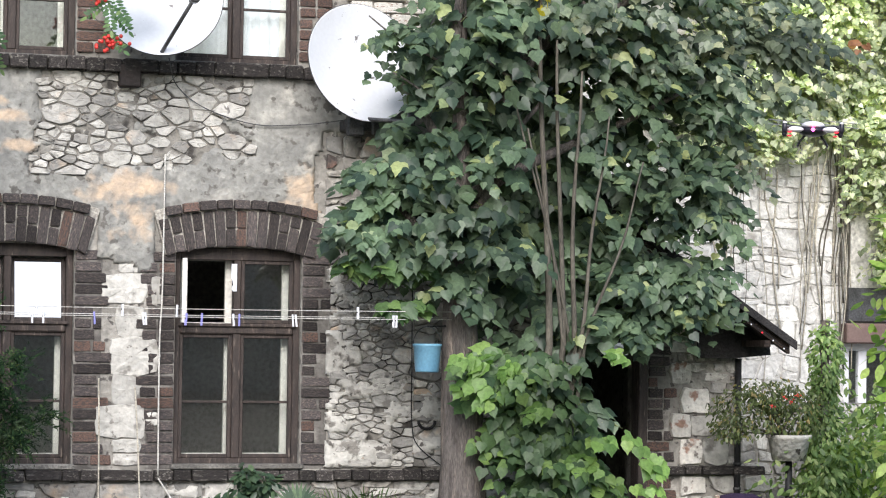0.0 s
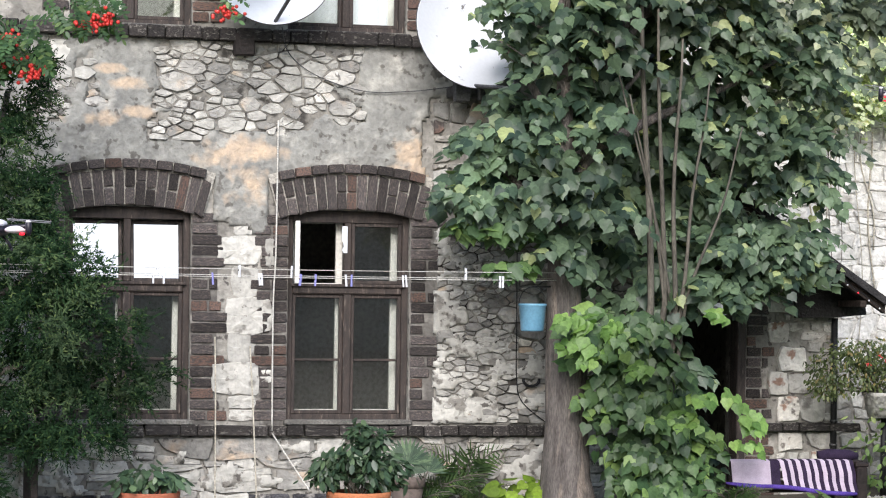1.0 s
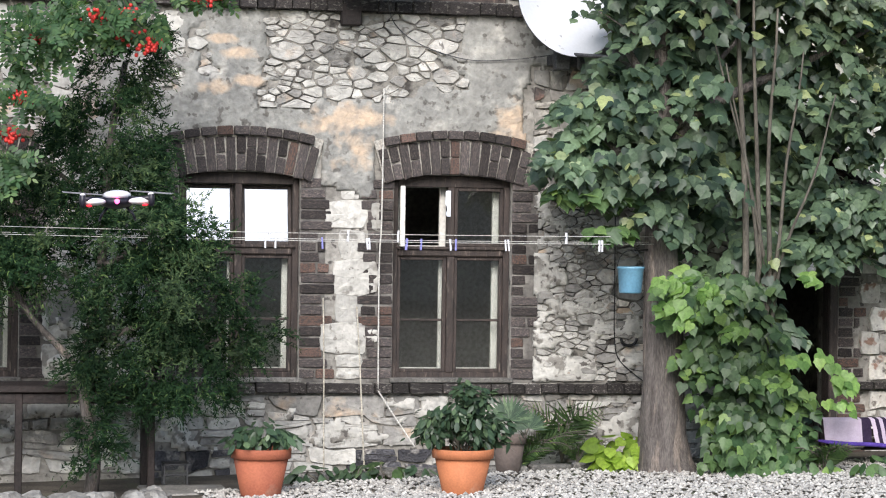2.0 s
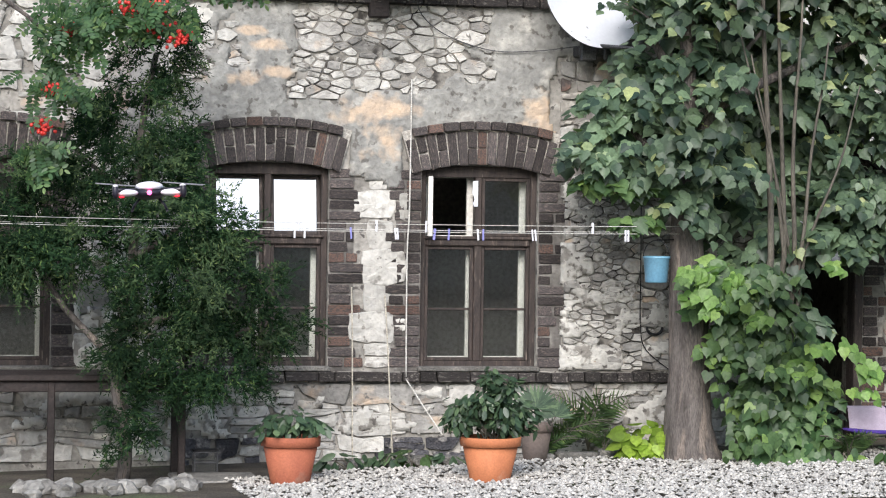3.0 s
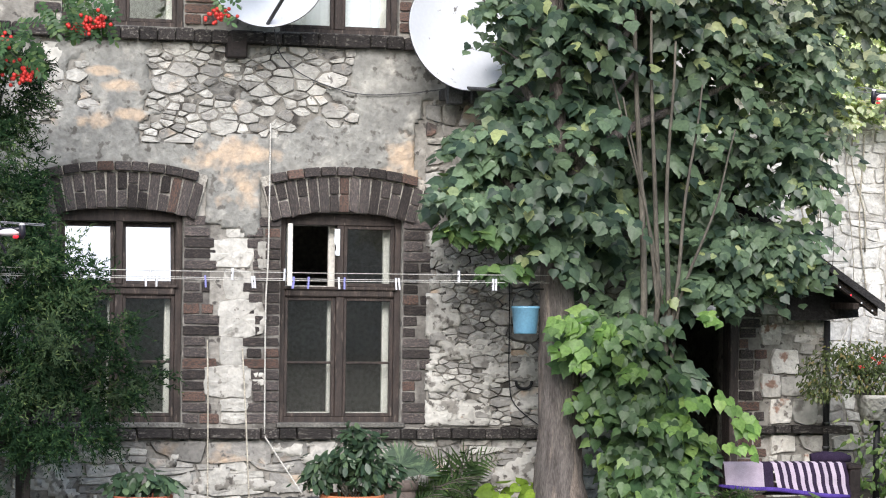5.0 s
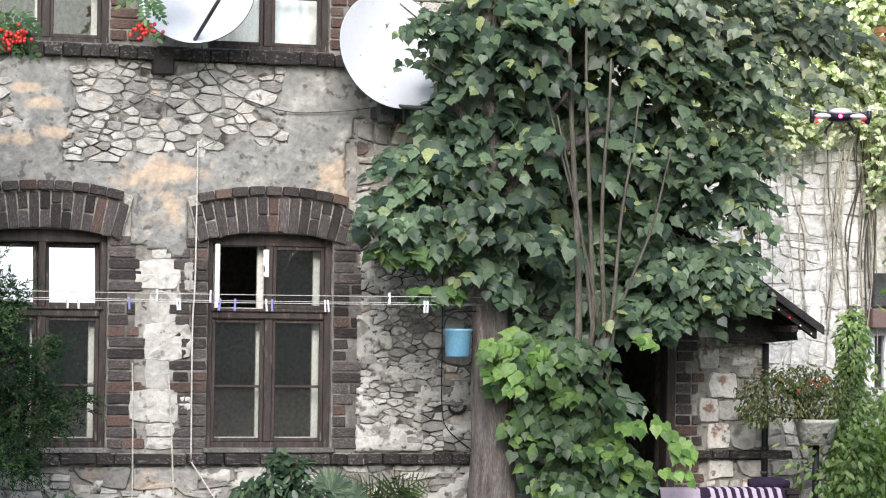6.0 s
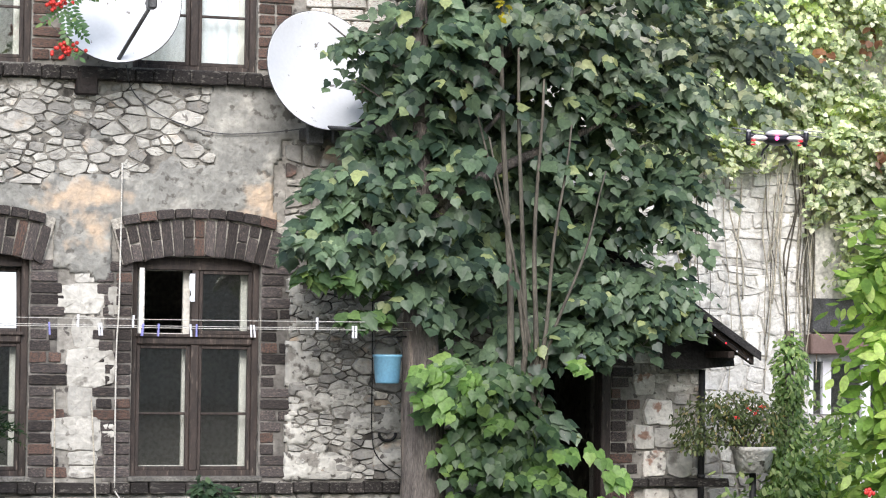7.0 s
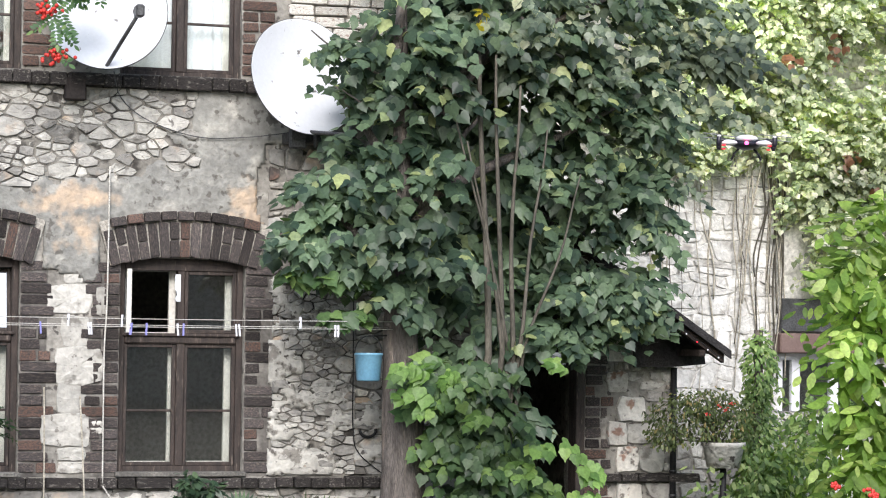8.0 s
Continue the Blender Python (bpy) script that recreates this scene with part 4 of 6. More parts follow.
def wavy(p, q, n, amount, seed):
    """Points from p to q, bending a little."""
    r = random.Random(seed)
    p, q = Vector(p), Vector(q)
    a, c = [r.uniform(0, 6) for _ in range(2)], [r.uniform(2, 5) for _ in range(2)]
    out = []
    for i in range(n + 1):
        t = i / n
        e = math.sin(math.pi * t)
        out.append(p.lerp(q, t) + Vector((math.sin(a[0] + c[0] * t), math.sin(a[1] + c[1] * t), 0)) * amount * e)
    return out


# ---- the big tree before the house ----
tree = thing("tree", (1.83, -0.9, 0.08), "leafy tree with a thick grey trunk beside the house wall", "tree")
tb = Build()
zs = [-0.05, 0.05, 0.15, 0.35, 0.7, 1.2, 1.75, 2.4, 3.2, 4.2]
tb.tube([(1.83 - 0.012 * i + 0.01 * math.sin(i * 1.7), -0.9, z) for i, z in enumerate(zs)], [0.28, 0.235, 0.2, 0.17, 0.15, 0.142, 0.11, 0.075, 0.05, 0.03], 18)
tb.v = [(x + 0.008 * noise.noise((x * 9, y * 9, z * 3)), y + 0.012 * noise.noise((x * 9 + 5, y * 9, z * 3)), z) for x, y, z in tb.v]
part("trunk", tb, M_BARK, tree)
for i, (z, ex, ez) in enumerate(((2.0, 1.15, 2.6), (2.3, 2.3, 3.2), (2.7, 1.3, 3.3), (2.9, 2.6, 3.9), (3.3, 3.3, 4.1), (2.5, 3.3, 3.3), (3.4, 1.7, 4.4))):
    part("limb", Build().tube(wavy((1.72, -0.9, z), (ex, -0.95, ez), 8, 0.06, i), [0.05 - 0.0045 * k for k in range(9)], 8), M_BARK, tree)
CROWN = [(1.78, -1.1, 3.62, 0.36, 0.28, 0.36), (1.66, -1.1, 3.15, 0.3, 0.28, 0.26), (1.42, -1.0, 2.42, 0.5, 0.33, 0.36), (1.5, -0.9, 2.78, 0.42, 0.35, 0.3), (1.85, -0.9, 3.3, 0.38, 0.4, 0.4), (2.3, -0.8, 3.85, 0.55, 0.45, 0.45),
         (2.15, -0.95, 2.7, 0.55, 0.4, 0.42), (2.0, -1.1, 2.15, 0.55, 0.35, 0.3), (2.85, -0.75, 3.35, 0.55, 0.4, 0.5), (3.15, -0.8, 3.95, 0.5, 0.4, 0.45),
         (3.5, -0.8, 3.4, 0.36, 0.3, 0.36), (3.15, -0.85, 2.65, 0.46, 0.38, 0.36), (3.5, -0.9, 2.78, 0.28, 0.3, 0.24), (3.15, -1.0, 2.12, 0.5, 0.3, 0.28)]
def stem_gap(x, y, z):
    return abs(x - 2.36 + 0.04 * (z - 2.0)) < 0.25 - 0.06 * (z - 2.0) and 1.5 < z < 3.5 and y < -0.7


def eaves_gap(x, y, z):
    return x > 3.3 and roof_z(x) - 0.3 < z < roof_z(x) + 0.14


def void(x, y, z):
    return stem_gap(x, y, z) or (1.45 < x < 1.78 and 3.0 < z < 3.32) or (x < 1.3 and z > 2.85)


shelves("crown", [c for c in CROWN if c[0] < 3], 350, 12, 0.34, (0.065, 0.132), "pointed", M_LEAF, tree, 5, skip=void)
shelves("crown", [c for c in CROWN if c[0] >= 3], 165, 12, 0.28, (0.06, 0.105), "pointed", M_LEAF, tree, 25, skip=eaves_gap)
shelves("crown", [(1.05, -1.05, 2.3, 0.2, 0.15, 0.16), (1.14, -1.0, 2.66, 0.2, 0.15, 0.12), (3.42, -1.0, 2.12, 0.22, 0.18, 0.2), (3.58, -0.95, 2.45, 0.2, 0.18, 0.16), (3.5, -0.9, 2.62, 0.2, 0.18, 0.14)], 66, 11, 0.26, (0.065, 0.11), "pointed", M_LEAF, tree, 18, skip=eaves_gap)
shelves("crown", [(3.2, -1.0, 1.98, 0.45, 0.16, 0.16), (3.4, -0.95, 2.1, 0.35, 0.16, 0.16), (3.58, -0.85, 1.9, 0.16, 0.12, 0.12)], 60, 12, 0.28, (0.06, 0.1), "pointed", M_LEAF, tree, 19)
shelves("crown", [(c[0], -0.5, c[2], c[3] * 0.85, 0.2, c[5] * 0.85) for c in CROWN if c[0] < 3.1], 150, 12, 0.34, (0.09, 0.15), "pointed", M_LEAF, tree, 15, skip=void)
shelves("crown", [(3.4, -0.8, 3.7, 0.85, 0.4, 0.6), (2.7, -0.9, 3.8, 0.7, 0.4, 0.4), (3.72, -0.7, 3.2, 0.28, 0.3, 0.5), (4.0, -0.7, 3.9, 0.35, 0.3, 0.4), (3.8, -0.8, 2.85, 0.2, 0.2, 0.12), (4.15, -0.8, 3.5, 0.28, 0.2, 0.36), (4.4, -0.75, 3.75, 0.25, 0.2, 0.3)], 225, 12, 0.26, (0.055, 0.095), "pointed", M_LEAF_LIT, tree, 16)
shelves("crown", [(2.55, -0.42, 2.95, 0.45, 0.08, 0.5), (2.95, -0.42, 2.6, 0.35, 0.08, 0.3)], 60, 12, 0.3, (0.08, 0.14), "pointed", M_LEAF, tree, 27)
shelves("crown", [(2.6, -0.55, 2.45, 0.4, 0.12, 0.45), (2.4, -0.6, 1.9, 0.4, 0.12, 0.3)], 46, 12, 0.3, (0.08, 0.14), "pointed", M_LEAF, tree, 17)
shelves("crown", [(2.5, -0.6, 4.75, 1.2, 0.6, 0.5), (3.5, -0.5, 4.6, 0.8, 0.5, 0.4)], 110, 12, 0.36, (0.09, 0.15), "pointed", M_LEAF, tree, 6)
shelves("crown", [(1.3, -1.05, 3.62, 0.26, 0.1, 0.16), (1.3, -1.05, 3.3, 0.14, 0.1, 0.16)], 16, 9, 0.3, (0.055, 0.095), "pointed", M_LEAF, tree, 26, shell=0.9)
for i, (p, q) in enumerate((((1.8, -0.95, 3.3), (1.05, -1.05, 3.72)), ((1.75, -0.95, 3.1), (1.22, -1.05, 3.35)))):
    part("twig", Build().tube(wavy(p, q, 7, 0.04, i + 80), [0.012 - 0.001 * k for k in range(8)], 6), M_BARK, tree)
foliage("low_twig_leaves", [(1.26, -1.15, 2.05, 0.24, 0.12, 0.05), (1.3, -1.15, 1.8, 0.2, 0.1, 0.04), (0.98, -1.1, 2.08, 0.15, 0.1, 0.04)], 100, (0.08, 0.13), "pointed", M_VINE, tree, 7, face=(-0.1, -0.5, 0.8))
foliage("yellow_leaves", [(2.2, -1.25, 3.85, 0.04, 0.05, 0.09)], 8, (0.05, 0.08), "lobed", leaf_material("yellowed_leaf", (0.4, 0.34, 0.03), (0.5, 0.42, 0.05), (0.6, 0.5, 0.1)), tree, 8)

# ---- the many-stemmed shrub with fresh leaves at its foot ----
shrub = thing("shrub", (2.35, -1.05, 0.1), "many-stemmed shrub with slim bare stems and fresh green leaves", "shrub")
for i, (bx, tx, tz, rr) in enumerate(((2.2, 2.2, 4.3, 0.036), (2.3, 2.32, 3.6, 0.03), (2.38, 2.5, 3.4, 0.028), (2.3, 2.12, 3.0, 0.02), (2.42, 2.7, 3.1, 0.022), (2.35, 2.0, 3.3, 0.018), (2.45, 2.95, 2.8, 0.018))):
    p = wavy((bx - 0.1, -1.08, 0.08), (bx + 0.1, -1.16, 1.5), 5, 0.02, i) + wavy((bx + 0.1, -1.18, 1.55), (tx, -1.2, tz), 8, 0.03, i + 40)
    part("stem", Build().tube(p, [rr * (1.0 - 0.05 * k) for k in range(len(p))], 7), M_TWIG, shrub)
part("branch", Build().tube(wavy((2.21, -1.2, 3.22), (1.82, -1.22, 3.44), 6, 0.03, 90), [0.018 - 0.0018 * k for k in range(7)], 6), M_TWIG, shrub)
part("stool", Build().tube([(2.2, -1.0, 0.0), (2.22, -1.02, 0.2), (2.28, -1.04, 0.5), (2.32, -1.05, 0.8)], [0.14, 0.1, 0.075, 0.05], 12), M_BARK, shrub)
BASE = [(2.02, -1.22, 1.38, 0.3, 0.15, 0.16), (2.26, -1.2, 1.3, 0.28, 0.15, 0.16), (2.24, -1.25, 1.0, 0.32, 0.2, 0.22), (2.36, -1.25, 0.62, 0.34, 0.22, 0.25), (2.42, -1.3, 0.3, 0.34, 0.22, 0.14)]
shelves("fresh_leaves", BASE, 88, 11, 0.3, (0.075, 0.125), "pointed", M_VINE, shrub, 12, face=(-0.1, -0.75, 0.5), droop=1.0)
shelves("inner_leaves", [(2.25, -0.98, 1.5, 0.4, 0.15, 0.22), (2.45, -1.0, 0.75, 0.36, 0.18, 0.55), (2.8, -1.0, 1.72, 0.5, 0.2, 0.15), (3.3, -1.0, 1.85, 0.3, 0.2, 0.14)], 86, 11, 0.28, (0.07, 0.12), "pointed", M_LEAF, shrub, 13, droop=1.0)
shelves("older_leaves", [(p[0], p[1] + 0.06, p[2], p[3], p[4], p[5]) for p in BASE], 60, 11, 0.28, (0.07, 0.115), "pointed", M_SHADED_LEAF, shrub, 14, droop=1.0)
for i, (x, z, n) in enumerate(((2.98, 0.8, 14), (2.72, 1.5, 8), (2.8, 0.92, 8), (1.95, 1.42, 16), (1.76, 1.46, 18), (1.62, 1.46, 10), (1.72, 1.33, 10), (1.84, 1.22, 12), (2.15, 1.15, 12), (2.5, 0.78, 12), (2.85, 0.62, 8), (2.6, 0.95, 8))):
    shelves("fresh_tip", [(x, -1.42, z, 0.03, 0.02, 0.02)], 1, n, 0.24, (0.065, 0.11), "pointed", M_TIP, shrub, 140 + i, face=(-0.1, -0.7, 0.6), droop=0.9, wild=0.2)

# ---- the dark juniper ----
juniper = thing("juniper", (-2.3, -1.0, -0.05), "tall dark green juniper bush with a crooked stem", "shrub")
for i, (a, c, rr) in enumerate((((-2.3, -1.0, -0.05), (-2.35, -1.0, 0.9), 0.045), ((-2.35, -1.0, 0.9), (-2.1, -1.0, 2.9), 0.035), ((-2.33, -1.0, 0.6), (-1.4, -1.1, 1.05), 0.022),
                                ((-2.35, -1.0, 0.95), (-1.3, -1.1, 1.4), 0.022), ((-2.33, -1.0, 0.7), (-2.9, -1.0, 1.5), 0.025), ((-2.25, -1.0, 1.5), (-1.7, -1.1, 1.9), 0.02), ((-2.2, -1.0, 1.9), (-2.7, -1.0, 2.3), 0.018))):
    part("stem", Build().tube(wavy(a, c, 7, 0.06, i + 3), [rr * (1.2 - 0.09 * k) for k in range(8)], 7), M_BARK, juniper)
JUN = [(-2.1, -1.0, 2.9, 0.24, 0.25, 0.3), (-2.2, -1.0, 2.45, 0.4, 0.32, 0.24), (-2.35, -1.0, 2.05, 0.6, 0.35, 0.28), (-1.95, -1.1, 1.72, 0.48, 0.35, 0.26), (-2.7, -1.0, 1.55, 0.45, 0.35, 0.24),
       (-1.8, -1.1, 1.35, 0.58, 0.35, 0.24), (-1.5, -1.15, 1.0, 0.46, 0.25, 0.16), (-1.72, -1.15, 0.75, 0.32, 0.25, 0.2), (-2.15, -1.1, 0.95, 0.3, 0.25, 0.25), (-2.26, -1.2, 0.4, 0.1, 0.1, 0.36), (-3.1, -1.0, 1.75, 0.32, 0.3, 0.5)]


def juniper_sprays(spots, number, seed, mat, name):
    """Feathery plumes: thin scale-leaved twigs set along curved shoots, gathered in tufts with gaps between."""
    heart, d, r = boughs(spots, number, seed, 0.6)
    shoots, per = 20, 15
    rep = np.repeat(np.arange(number), shoots)
    way = d[rep] * 0.7 + r.normal(size=(len(rep), 3)) * 0.55 + np.array((0, -0.3, 0.12))
    way /= np.linalg.norm(way, axis=1, keepdims=True)
    base = heart[rep] + r.normal(size=way.shape) * 0.04
    ln = r.uniform(0.1, 0.22, len(rep))[:, None]
    rep2 = np.repeat(np.arange(len(rep)), per)
    t = np.tile(np.linspace(0.1, 1, per), len(rep))[:, None]
    pos = base[rep2] + way[rep2] * t * ln[rep2] + np.array((0, 0, -0.05)) * t ** 2
    n = len(pos)
    tip = way[rep2] * 0.9 + r.normal(size=(n, 3)) * 0.5
    normal = np.array((-0.1, -0.7, 0.6)) + r.normal(size=(n, 3)) * 0.5
    ob = new(name, blades(name, pos - np.array(origin(juniper)), normal, tip, r.uniform(0.022, 0.05, n) * (1.15 - 0.5 * t[:, 0]), "scale", mat, 0.15, 0.1))
    ob.parent = juniper


# Lighter copy of the juniper leaf, for sprays set 15 cm nearer the front.
M_JUNIPER_LIGHTER = leaf_material("juniper_lighter_leaf", (0.02, 0.045, 0.018), (0.06, 0.105, 0.038), (0.13, 0.18, 0.065), 0.1, 0.25, 0.8)
juniper_sprays(JUN, 300, 21, M_JUNIPER, "sprays")
juniper_sprays([(p[0], p[1] - 0.15, p[2], p[3] * 0.9, p[4], p[5] * 0.9) for p in JUN if p[2] > 0.8], 55, 22, M_JUNIPER_LIGHTER, "young_sprays")

# ---- rowan boughs with red berries, hanging in from above ----
rowan = thing("rowan", (-4.3, -1.9, -0.1), "rowan tree with feathered leaves and clusters of red berries", "tree")
part("trunk", Build().tube(wavy((-4.3, -1.9, -0.15), (-3.9, -1.7, 4.1), 8, 0.05, 5), [0.1 - 0.006 * k for k in range(9)], 10), M_BARK, rowan)
for i, (q, rr) in enumerate((((-2.2, -1.6, 3.5), 0.03), ((-2.9, -1.6, 3.0), 0.025), ((-0.5, -0.75, 4.15), 0.03), ((-1.4, -1.3, 3.75), 0.025))):
    part("limb", Build().tube(wavy((-3.92, -1.7, 3.6 + 0.15 * i), q, 8, 0.07, i + 60), [rr * (1.3 - 0.11 * k) for k in range(9)], 7), M_BARK, rowan)
BERRIES = [(-2.72, 3.02), (-2.15, 3.18), (-2.13, 3.06), (-2.0, 2.97), (-2.85, 2.61), (-2.35, 3.15), (-2.9, 2.36), (-1.66, 3.28), (-1.56, 3.33)]


def rowan_leaves(spots, count, seed, name):
    """Feathered leaves: paired leaflets along a stalk."""
    base, d, r = boughs(spots, count, seed, 0.9)
    way = r.normal(size=d.shape) * 0.5 + np.array((0.25, -0.3, -0.7))
    way /= np.linalg.norm(way, axis=1, keepdims=True)
    side = np.cross(way, np.array((-0.1, -0.9, 0.4)) + r.normal(size=d.shape) * 0.3)
    side /= np.linalg.norm(side, axis=1, keepdims=True)
    pairs = 7
    pos, tip, nor = [], [], []
    for k in range(pairs):
        for s in (-1, 1):
            pos.append(base + way * (0.025 * k + 0.02))
            tip.append(side * s + way * 0.45)
            nor.append(np.cross(way, side) * 1.0 + 0.15 * r.normal(size=d.shape))
    pos.append(base + way * 0.19)
    tip.append(way)
    nor.append(np.cross(way, side))
    pos, tip, nor = np.concatenate(pos), np.concatenate(tip), np.concatenate(nor)
    ob = new(name, blades(name, pos - np.array(origin(rowan)), nor, tip, r.uniform(0.045, 0.06, len(pos)), "oval", M_ROWAN, 0.1, 0.1))
    ob.parent = rowan


rowan_leaves([(-2.65, -1.6, 3.1, 0.35, 0.25, 0.22), (-2.2, -1.6, 3.2, 0.3, 0.2, 0.15), (-2.85, -1.6, 2.75, 0.22, 0.2, 0.3), (-1.65, -1.5, 3.42, 0.3, 0.2, 0.1), (-2.95, -1.6, 2.2, 0.12, 0.15, 0.15)], 190, 31, "leaves")
rowan_leaves([(-0.62, -0.75, 3.75, 0.09, 0.1, 0.28), (-0.5, -0.75, 4.0, 0.2, 0.15, 0.15)], 26, 32, "leaves")
for i, (x, z) in enumerate(BERRIES + [(-0.63, 3.49), (-0.7, 3.8)]):
    y, b, r = (-1.62 if i < len(BERRIES) else -0.8), Build(), random.Random(i)
    for k in range(34):
        b.ball((x + r.gauss(0, 0.04), y + r.gauss(0, 0.025), z + r.gauss(0, 0.024)), 0.014, 6, 4)
    tagged(part("berry_head", b, M_BERRY, rowan, "cluster of bright red berries"), kind="stuff")
    part("stalk", Build().tube([(x, y, z), (x - 0.03, y + 0.02, z + 0.1), (x - 0.1, y + 0.03, z + 0.16)], 0.003, 5), M_TWIG, rowan)

# ---- satellite dishes ----
def dish(x, y, z, rad, yaw, pitch, label, arm_to, squash=1.0):
    d = thing("satellite_dish", (x, y, z - rad), label, "satellite dish", "satellite dishes")
    m = Matrix.Translation((x, y, z)) @ Matrix.Rotation(radians(yaw), 4, "Z") @ Matrix.Rotation(radians(90 + pitch), 4, "X") @ Matrix.Diagonal((1, squash, 1, 1))
    prof = [(0.001, -0.09)] + [(rad * k / 10, -0.09 + 0.09 * (k / 10) ** 2) for k in range(1, 11)]
    prof += [(rad + 0.008, 0.004), (rad + 0.008, -0.006), (rad, -0.012)] + [(rad * k / 10, -0.105 + 0.09 * (k / 10) ** 2) for k in range(9, 0, -1)] + [(0.001, -0.105)]
    part("reflector", Build().lathe(prof, 48, m), M_DISH, d)
    part("rim", Build().lathe([(rad + 0.009, 0.006), (rad + 0.013, 0.0), (rad + 0.009, -0.008)], 48, m), M_GREYMETAL, d, "thin grey rim")
    foot, tip = m @ Vector((0, -rad * 0.96, -0.02)), Vector(arm_to)
    part("feed_arm", Build().tube([foot, tip], 0.014, 8), M_GREYMETAL, d)
    feed = part("feed_horn", Build().box(tip.x - 0.03, tip.x + 0.03, tip.y - 0.06, tip.y + 0.04, tip.z - 0.03, tip.z + 0.055, 0.012), M_GREYMETAL, d, "grey feed unit")
    part("feed_cap", Build().tube([tip + Vector((0, 0.04, 0.02)), tip + Vector((0, 0.075, 0.02))], 0.027, 12), M_BLACKMETAL, feed)
    back = m @ Vector((0, 0, -0.11))
    part("mount", Build().tube([back, back + Vector((0, 0.1, 0)), (back.x, -0.04, back.z - 0.05)], 0.02, 8), M_GREYMETAL, d)
    part("wall_plate", Build().box(back.x - 0.06, back.x + 0.06, -0.06, -0.035, back.z - 0.15, back.z + 0.05, 0.004), M_GREYMETAL, d)
    for dx, dz in ((-0.04, 0.03), (0.04, 0.03), (-0.04, -0.13), (0.04, -0.13)):
        part("bolt", Build().tube([(back.x + dx, -0.075, back.z + dz), (back.x + dx, -0.055, back.z + dz)], 0.009, 6), M_GREYMETAL, d)
    return d


dish(-0.21, -0.35, 3.86, 0.4, -12, -12, "white satellite dish with a dark feed arm, below the upper window", (-0.09, -0.85, 3.80))
dish(1.2, -0.35, 3.48, 0.42, 14, -14, "white satellite dish half hidden by leaves", (1.42, -0.75, 3.05))
solid("wall_bracket", Build().box(1.12, 1.38, -0.2, 0.0, 3.02, 3.1, 0.01).box(1.12, 1.24, -0.26, -0.2, 2.98, 3.14, 0.01).box(1.3, 1.4, -0.24, -0.2, 2.99, 3.1, 0.01), M_GREYMETAL, "grey iron wall bracket under a satellite dish", "bracket")

# ---- timber stub and cables on the wall ----
solid("beam_end", Build().box(-0.45, -0.3, -0.1, 0.02, 3.27, 3.43, 0.01), M_DARKTABLE, "blackened timber beam end in the wall", "beam")
def cable(name, pts, rad, mat, label):
    out = []
    P = [Vector(p) for p in pts]
    for i in range(len(P) - 1):
        a, b, c, d = P[max(i - 1, 0)], P[i], P[i + 1], P[min(i + 2, len(P) - 1)]
        for k in range(8):
            t = k / 8
            out.append(0.5 * ((2 * b) + (c - a) * t + (2 * a - 5 * b + 4 * c - d) * t * t + (3 * b - a - 3 * c + d) * t ** 3))
    out.append(P[-1])
    return solid(name, Build().tube(out, rad, 6), mat, label, "cable")


cable("cable", [(-0.15, -0.3, 3.46), (-0.05, -0.06, 3.3), (0.15, -0.055, 3.15), (0.5, -0.05, 3.05), (0.85, -0.05, 3.06), (1.15, -0.1, 3.1)], 0.004, M_GREYMETAL, "grey aerial cable slung across the wall")
cable("cable", [(1.66, -0.05, 2.0), (1.665, -0.05, 1.4), (1.67, -0.05, 1.0), (1.72, -0.05, 0.82), (1.95, -0.05, 0.64)], 0.004, M_BLACKMETAL, "thin dark cable running down the wall")
cable("cord", [(-0.12, -0.06, 2.82), (-0.125, -0.07, 1.9), (-0.14, -0.075, 1.5), (-0.135, -0.075, 0.62)], 0.006, M_CORD, "taut white cord hanging down the wall")
cable("cord", [(-0.135, -0.09, 0.6), (-0.02, -0.12, 0.42), (0.12, -0.2, 0.2)], 0.006, M_CORD, "loose end of a white cord")
solid("iron_ring", Build().tube([(1.78 + 0.06 * math.cos(t), -0.055, 0.99 + 0.05 * math.sin(t)) for t in [math.pi * (0.95 + 1.1 * k / 10) for k in range(11)]], 0.011, 6), M_BLACKMETAL, "rusty iron half ring fixed in the wall", "ring")
solid("downpipe", Build().tube([(2.28, -0.06, 3.3), (2.28, -0.06, 5.4)], 0.04, 12), M_GREYMETAL, "grey metal downpipe on the house wall", "pipe")

# ---- washing lines and pegs ----
def line_z(x, k):
    return (1.755, 1.703, 1.715)[k] + 0.0025 * (x + 0.2) ** 2


for k, y in enumerate((-1.3, -1.3, -1.18)):
    pts = [(-4.1 + 5.75 * i / 24, y if i < 23 else y + 0.12 * (i - 22), line_z(-4.1 + 5.75 * i / 24, k)) for i in range(25)]
    solid("washing_line", Build().tube(pts, 0.0024, 5), M_CORD, "taut white washing line tied to the tree", "washing line", "washing lines")
def clothes_peg(mat, label, m):
    peg = thing("clothes_peg", (0, 0, 0), label, "clothes peg", "pegs on the washing line")
    for side in (-1, 1):
        part("prong", Build().box(-0.0055, 0.0055, 0.005 * side - 0.004, 0.005 * side + 0.004, -0.066, 0.014, 0.002), mat, peg)
    part("spring", Build().tube([(-0.008, 0, -0.02), (0.008, 0, -0.02)], 0.005, 8), M_GREYMETAL, peg)
    peg.matrix_basis = m
    return peg


pegs = {}
